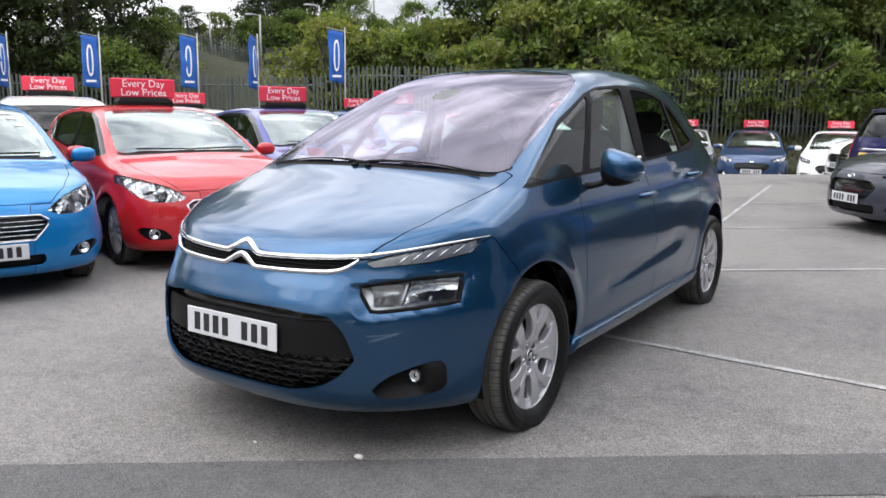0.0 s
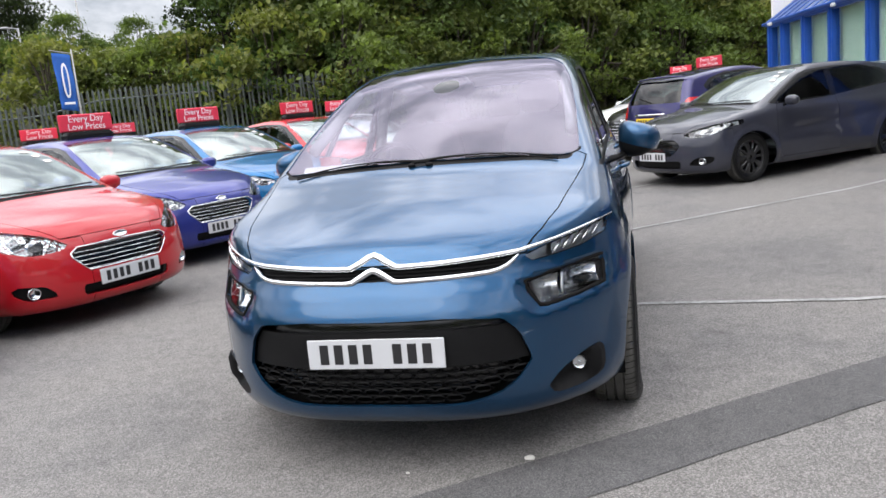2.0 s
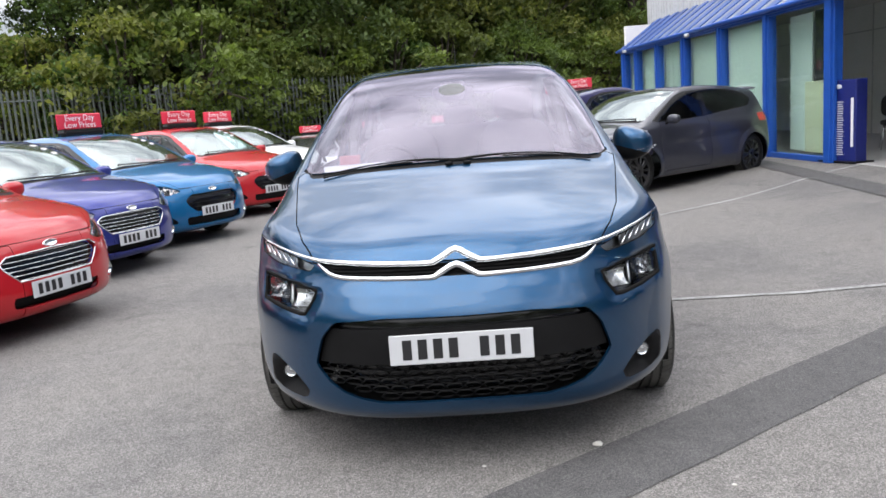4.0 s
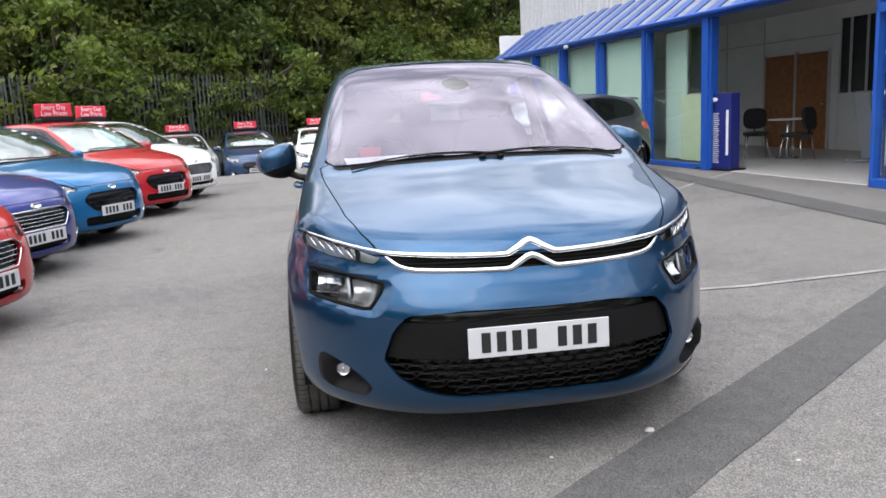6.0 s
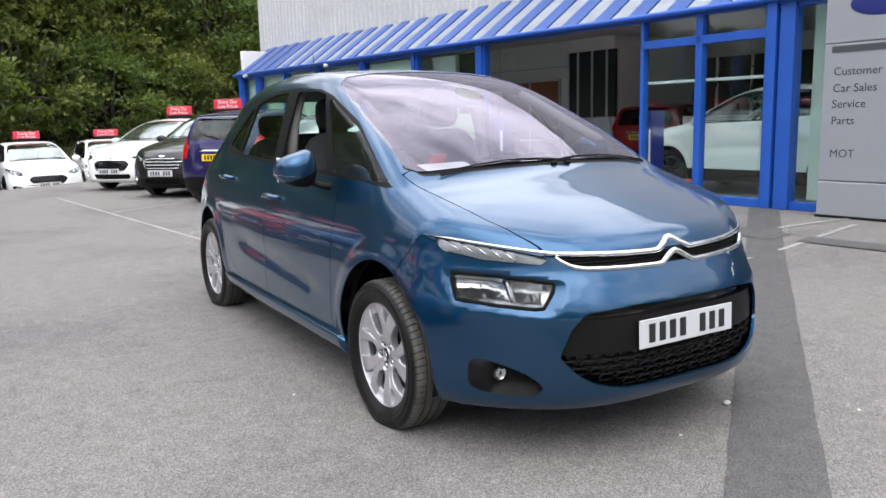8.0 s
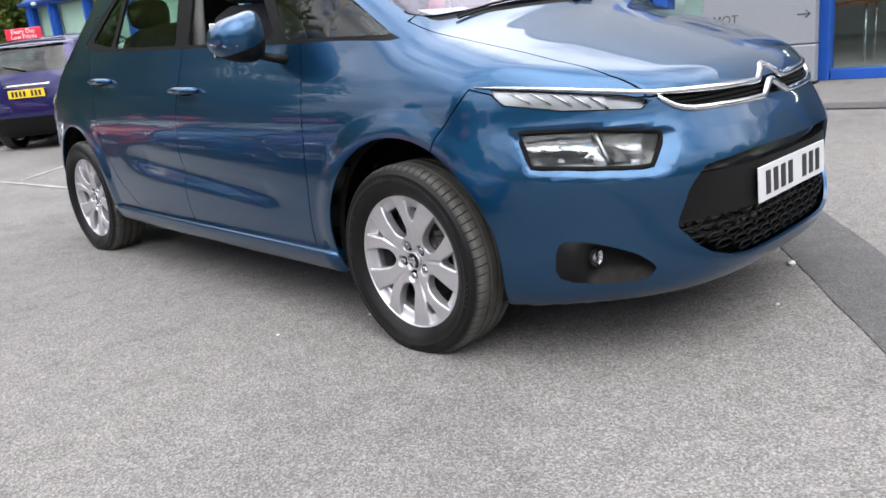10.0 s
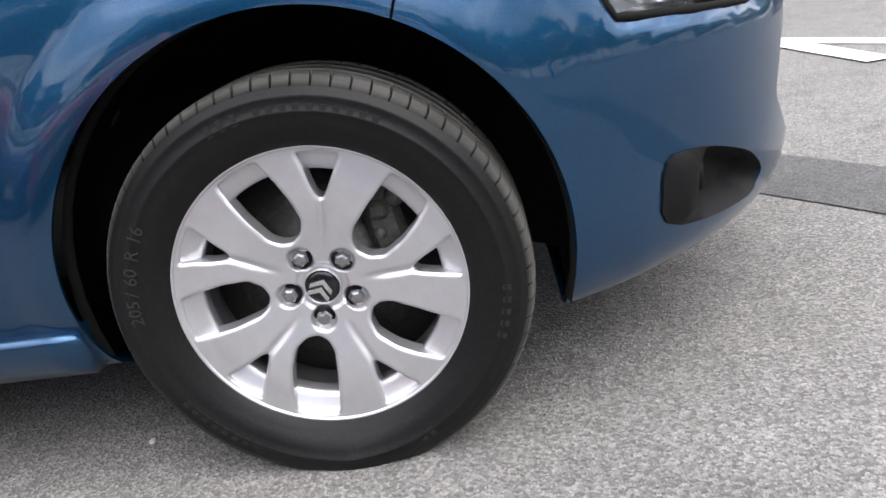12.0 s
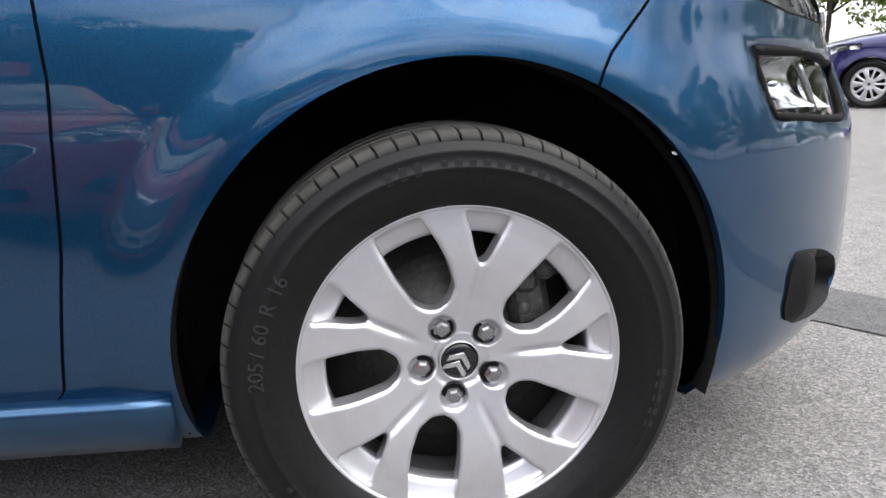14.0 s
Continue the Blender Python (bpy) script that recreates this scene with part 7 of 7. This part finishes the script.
def flag(x, y, turn):
    z = ground_height(x, y)
    t = thing("banner_flag", "tall blue banner flag with pale marks on a pole", "flag", pose(x, y, z, 0, 0, turn), "blue banner flags")
    Builder().tube([(0, 0, 0), (0, 0, 2.0), (.01, 0, 3.75)], [.035, .03, .018], 10).ob("pole", M["pole"], t)
    Builder().tube([(0, 0, 3.62), (-.6, 0, 3.72)], .012, 8).ob("arm", M["pole"], t)
    v, f = [], []
    for i in range(13):
        for j in range(7):
            u, w = j / 6, i / 12
            v.append((-.04 - .5 * u, .05 * math.sin(4 * u + 3 * w + x) * u + .03 * math.sin(9 * w), 3.58 + .08 * u - 1.62 * w))
    for i in range(12):
        for j in range(6):
            f.append((i * 7 + j, i * 7 + j + 1, i * 7 + j + 8, i * 7 + j + 7))
    cloth = Builder().add(v, f).ob("cloth", M["flag"], t)
    so = cloth.modifiers.new("thick", "SOLIDIFY")
    so.thickness = .004
    Builder().blob((-.29, -.045, 2.85), (.1, .012, .5), .8, 20).ob("oval_emblem", M["white_ink"], t)
    Builder().blob((-.29, -.052, 2.85), (.055, .012, .42), .8, 20).ob("oval_field", M["flag"], t)
    Builder().box((-.29, -.055, 2.2), (.3, .006, .07), .002).ob("name_bar", M["white_ink"], t)


def build_bank():
    """The overgrown bank: bare earth under a cover of grass blades."""
    us, vs = np.linspace(-60, 50, 90), [18.9, 19.3, 19.8, 20.4, 21, 21.6, 22.3, 23, 24, 25, 26, 27.2, 28.4, 29.7, 31, 32.4, 34, 36, 38, 42, 46, 53, 60, 80]
    v, f = [], []
    for b in vs:
        for a in us:
            x, y = lot(a, b)
            v.append((x, y, ground_height(x, y) + (.035 if b > 19 else -.03) + .05 * noise.noise(Vector((x, y, 0))) * (b > 19.5)))
    n = len(us)
    f = [(j * n + i, j * n + i + 1, (j + 1) * n + i + 1, (j + 1) * n + i) for j in range(len(vs) - 1) for i in range(n - 1)]
    solo(Builder().add(v, f), "bank", M["earth"], "dark overgrown earth bank behind the yard", "bank", kind="structure")
    r = random.Random(4)
    v, f = [], []
    for i in range(26000):
        x, y = lot(r.uniform(-34, 20), 19.0 + 5.5 * r.random())
        z, h, a = ground_height(x, y), r.uniform(.1, .38), r.uniform(0, 6.3)
        k = len(v)
        dx, dy = .02 * math.cos(a), .02 * math.sin(a)
        v += [(x - dx, y - dy, z), (x + dx, y + dy, z), (x + r.uniform(-.1, .1), y + r.uniform(-.1, .1), z + h)]
        f.append((k, k + 1, k + 2))
    me = bpy.data.meshes.new("grass")
    me.from_pydata(v, [], f)
    tagged(part("grass", me, M["grass"]), "rough uncut grass covering the bank", "grass", kind="stuff")


build_bank()
build_fence()
for a, turn in ((-16.4, 50), (-13.5, 112), (-10.54, 52), (-7.38, 60), (-5.43, 108), (-2.6, 58)):
    x, y = lot(a, 22.4)
    flag(x, y, turn)



def mast(x, y, h):
    t = thing("mast", "tall thin grey mast far behind the fence", "mast", pose(x, y, ground_height(x, y)), "far masts")
    Builder().tube([(0, 0, 0), (0, 0, h * .5), (0, 0, h)], [.09, .07, .045], 8).ob("pole", M["pole"], t)
    Builder().tube([(0, 0, h - .02), (0, 0, h + .05)], [.045, .03], 8).ob("cap", M["pole"], t)


def far_lamp(x, y, h):
    t = thing("street_lamp", "thin grey street lamp with a short arm on the bank", "street lamp", pose(x, y, ground_height(x, y), 0, 0, 34.8), "far lamps")
    Builder().tube([(0, 0, 0), (0, 0, h * .5), (0, 0, h)], [.06, .05, .035], 8).ob("pole", M["pole"], t)
    Builder().tube([(0, 0, h - .03), (-.22, 0, h + .02), (-.4, 0, h + .03)], .025, 6).ob("arm", M["pole"], t)
    Builder().blob((-.52, 0, h + .03), (.2, .09, .05), .7, 12).ob("lamp_head", M["pole"], t)


for u, v, top in ((-2.94, 40, 8.3), (-15.0, 34.4, 8.4)):
    x, y = lot(u, v)
    mast(x, y, top - ground_height(x, y))
for u, v, top in ((-5.08, 34.2, 6.3), (-7.85, 34.2, 5.85), (-10.2, 34.2, 5.9)):
    x, y = lot(u, v)
    far_lamp(x, y, top - ground_height(x, y))


def far_shed():
    x, y = lot(-19.6, 48)
    z = ground_height(x, y)
    t = thing("shed", "far white shed with a pale sloping roof", "building", pose(x, y, z, 0, 0, 34.8))
    h = 6.3 - z
    Builder().prism([(-2.6, -.2), (2.2, -.2), (2.2, h - 1.05), (-.6, h - .1), (-2.6, h - .65)], 0, 5, 0, pose(0, 0, 0, 90)).ob("wall", M["cladding"], t)
    for p, q in (((-.65, h - .04), (2.4, h - 1.04)), ((-2.8, h - .62), (-.65, h - .04))):
        Builder().prism([p, q, (q[0], q[1] + .1), (p[0], p[1] + .1)], -.2, 5.2, 0, pose(0, 0, 0, 90)).ob("roof", M["white_ink"], t, "pale sheet roof")


far_shed()


def crown_mesh(seed, clumps, radius, height, leaf, per, droop=.3):
    """A crown of leaf clumps round limb tips: small folded leaves, uneven outline, gaps between clumps."""
    rnd = random.Random(seed)
    v, f = [], []
    tips = []
    for i in range(clumps):
        a, h = rnd.uniform(0, 2 * math.pi), rnd.random() ** .8
        prof = math.sin(math.pi * (.18 + .78 * h)) ** .7
        r = radius * prof * math.sqrt(rnd.uniform(.25, 1.0))
        c = Vector((r * math.cos(a), r * math.sin(a), height * h))
        tips.append(c)
        size = rnd.uniform(.45, 1.0) * radius * .3
        for k in range(per):
            d = Vector((rnd.gauss(0, 1), rnd.gauss(0, 1), rnd.gauss(0, .6)))
            p = c + d * size * .55
            s = leaf * rnd.uniform(.6, 1.35)
            q = Euler((rnd.uniform(-1.1, 1.1), rnd.uniform(-1.1, 1.1), rnd.uniform(0, 6.3))).to_matrix()
            n = len(v)
            for e in ((-.5, 0, 0), (-.1, -.3, .06), (.5, 0, -.05 - droop * .3), (-.1, .3, .06)):
                v.append(p + q @ (Vector(e) * s))
            f += [(n, n + 1, n + 2), (n, n + 2, n + 3)]
    me = bpy.data.meshes.new("crown")
    me.from_pydata([tuple(p) for p in v], [], f)
    me.update()
    return me, tips


def tree_kind(seed, radius, height, trunk, leaf, clumps, per):
    me, tips = crown_mesh(seed, clumps, radius, height, leaf, per)
    rnd = random.Random(seed)
    b = Builder()
    pts = [Vector((.08 * math.sin(i * 1.3), .08 * math.cos(i), trunk * i / 4)) for i in range(4)] + [Vector((0, 0, trunk + height * .55))]
    b.tube(pts, [.16, .14, .12, .1, .04], 9)
    for c in tips[:: max(1, len(tips) // 16)]:
        s = Vector((0, 0, trunk * .8 + rnd.random() * height * .35))
        e = c + Vector((0, 0, trunk))
        b.tube([s, s.lerp(e, .5) + Vector((0, 0, .25)), e], [.06, .035, .012], 6)
    return dict(crown=me, trunk=b.mesh("trunk"), lift=trunk)


TREES = [tree_kind(3, 2.6, 5.6, 1.6, .2, 120, 60), tree_kind(8, 3.2, 6.6, 2.2, .22, 150, 60), tree_kind(15, 2.2, 7.6, 1.2, .19, 130, 60), tree_kind(21, 1.7, 2.6, .3, .15, 60, 60), tree_kind(34, 2.7, 6.6, .5, .17, 190, 70)]


def plant(kind, x, y, size, turn, mat, label, name="tree", category="tree", group="trees behind the yard"):
    t = thing(name, label, category, pose(x, y, ground_height(x, y) - .05, 0, 0, turn) @ Matrix.Diagonal((size, size, size, 1)), group)
    k = TREES[kind]
    part("trunk", k["trunk"], M["bark"], t)
    o = part("crown", k["crown"], None, t, "", pose(0, 0, k["lift"]))
    if not k["crown"].materials:
        k["crown"].materials.append(M[mat])
    o.material_slots[0].link = "OBJECT"
    o.material_slots[0].material = M[mat]
    return t


rnd = random.Random(5)
for i in range(52):
    a = -36 + i * 1.42 + rnd.uniform(-.5, .5)
    if -11.6 < a < 3.0:
        continue
    tall = 1.05 if a > 0 else .95
    x, y = lot(a, 26.2 + rnd.uniform(-.9, 1.8))
    plant(rnd.choice((0, 1, 2)), x, y, tall * rnd.uniform(.85, 1.15), rnd.uniform(0, 360), rnd.choice(("leaf", "leafb") if a > 0 else ("leaf", "leafd", "leafd")), "broadleaf tree crowding the bank behind the fence")
for i in range(40):
    a = -44 + i * 2.0 + rnd.uniform(-.6, .6)
    if -14.2 < a < 4.6:
        continue
    x, y = lot(a, 31 + rnd.uniform(-1.5, 3))
    plant(rnd.choice((0, 1, 1, 2)), x, y, 1.2 * rnd.uniform(.9, 1.25), rnd.uniform(0, 360), rnd.choice(("leaf", "leafb")), "taller broadleaf tree on the slope behind the yard")
# the open stretch of the bank: each tree by its place on the grid and the height of its top
for u, v, top, kind, mat in ((-7.3, 40.0, 11.6, 4, "leafd"), (-8.4, 40.8, 9.6, 4, "leafd"), (-6.3, 40.6, 9.4, 4, "leafd"), (-6.8, 37.2, 6.4, 3, "leaf"), (-5.6, 37.0, 6.0, 3, "leaf"), (-8.2, 37.4, 6.1, 3, "leafb"), (-9.4, 38.0, 6.0, 3, "leaf"), (-10.9, 38.2, 6.4, 3, "leafb"), (-12.4, 38.2, 6.7, 0, "leafd"), (-13.6, 38.0, 6.6, 3, "leaf"), (-3.7, 27.0, 4.75, 3, "leafb"), (-3.2, 33.0, 6.5, 0, "leaf"), (-2.3, 33.6, 5.6, 3, "leaf"), (-4.4, 34.6, 6.0, 3, "leaf"), (-.6, 32.0, 6.1, 0, "leaf"), (.6, 31.6, 5.4, 3, "leafb"), (-1.6, 27.0, 4.4, 3, "leafb"), (-.3, 26.6, 4.5, 3, "leaf"), (.9, 26.6, 4.7, 3, "leafb"), (-2.7, 26.4, 3.6, 3, "leafb"), (2.5, 28.0, 8.8, 2, "leafd"), (-10.8, 28.6, 5.0, 3, "leafb"), (-11.6, 25.6, 3.9, 3, "leaf")):
    x, y = lot(u, v)
    tall = {0: 7.0, 2: 8.6, 3: 2.9, 4: 7.0}[kind]
    plant(kind, x, y, (top - ground_height(x, y)) / tall, rnd.uniform(0, 360), mat, "dark feathery tree standing over the bank" if mat == "leafd" else "leafy tree growing on the bank")
for i in range(30):
    a = 2.5 + i * 1.1 + rnd.uniform(-.4, .4)
    x, y = lot(a, 24.6 + rnd.uniform(-.8, .8))
    plant(3, x, y, rnd.uniform(1.0, 1.6), rnd.uniform(0, 360), rnd.choice(("leaf", "leafb")), "dense shrub below the tall trees", "bush", "bush", "bushes on the bank")
# unseen belt of trees, added round the open sides to darken low reflections
for i in range(34):
    u = i / 33
    if i < 16:
        x, y = lot(-37 + rnd.uniform(-1.5, 1.5), 22 - 3.2 * i)
    else:
        x, y = lot(-35 + 3.6 * (i - 16), -32 + rnd.uniform(-2, 2))
    plant(rnd.choice((0, 1, 1, 2)), x, y, rnd.uniform(1.0, 1.4), rnd.uniform(0, 360), rnd.choice(("leaf", "leafb")), "unseen broadleaf tree added to darken reflections")
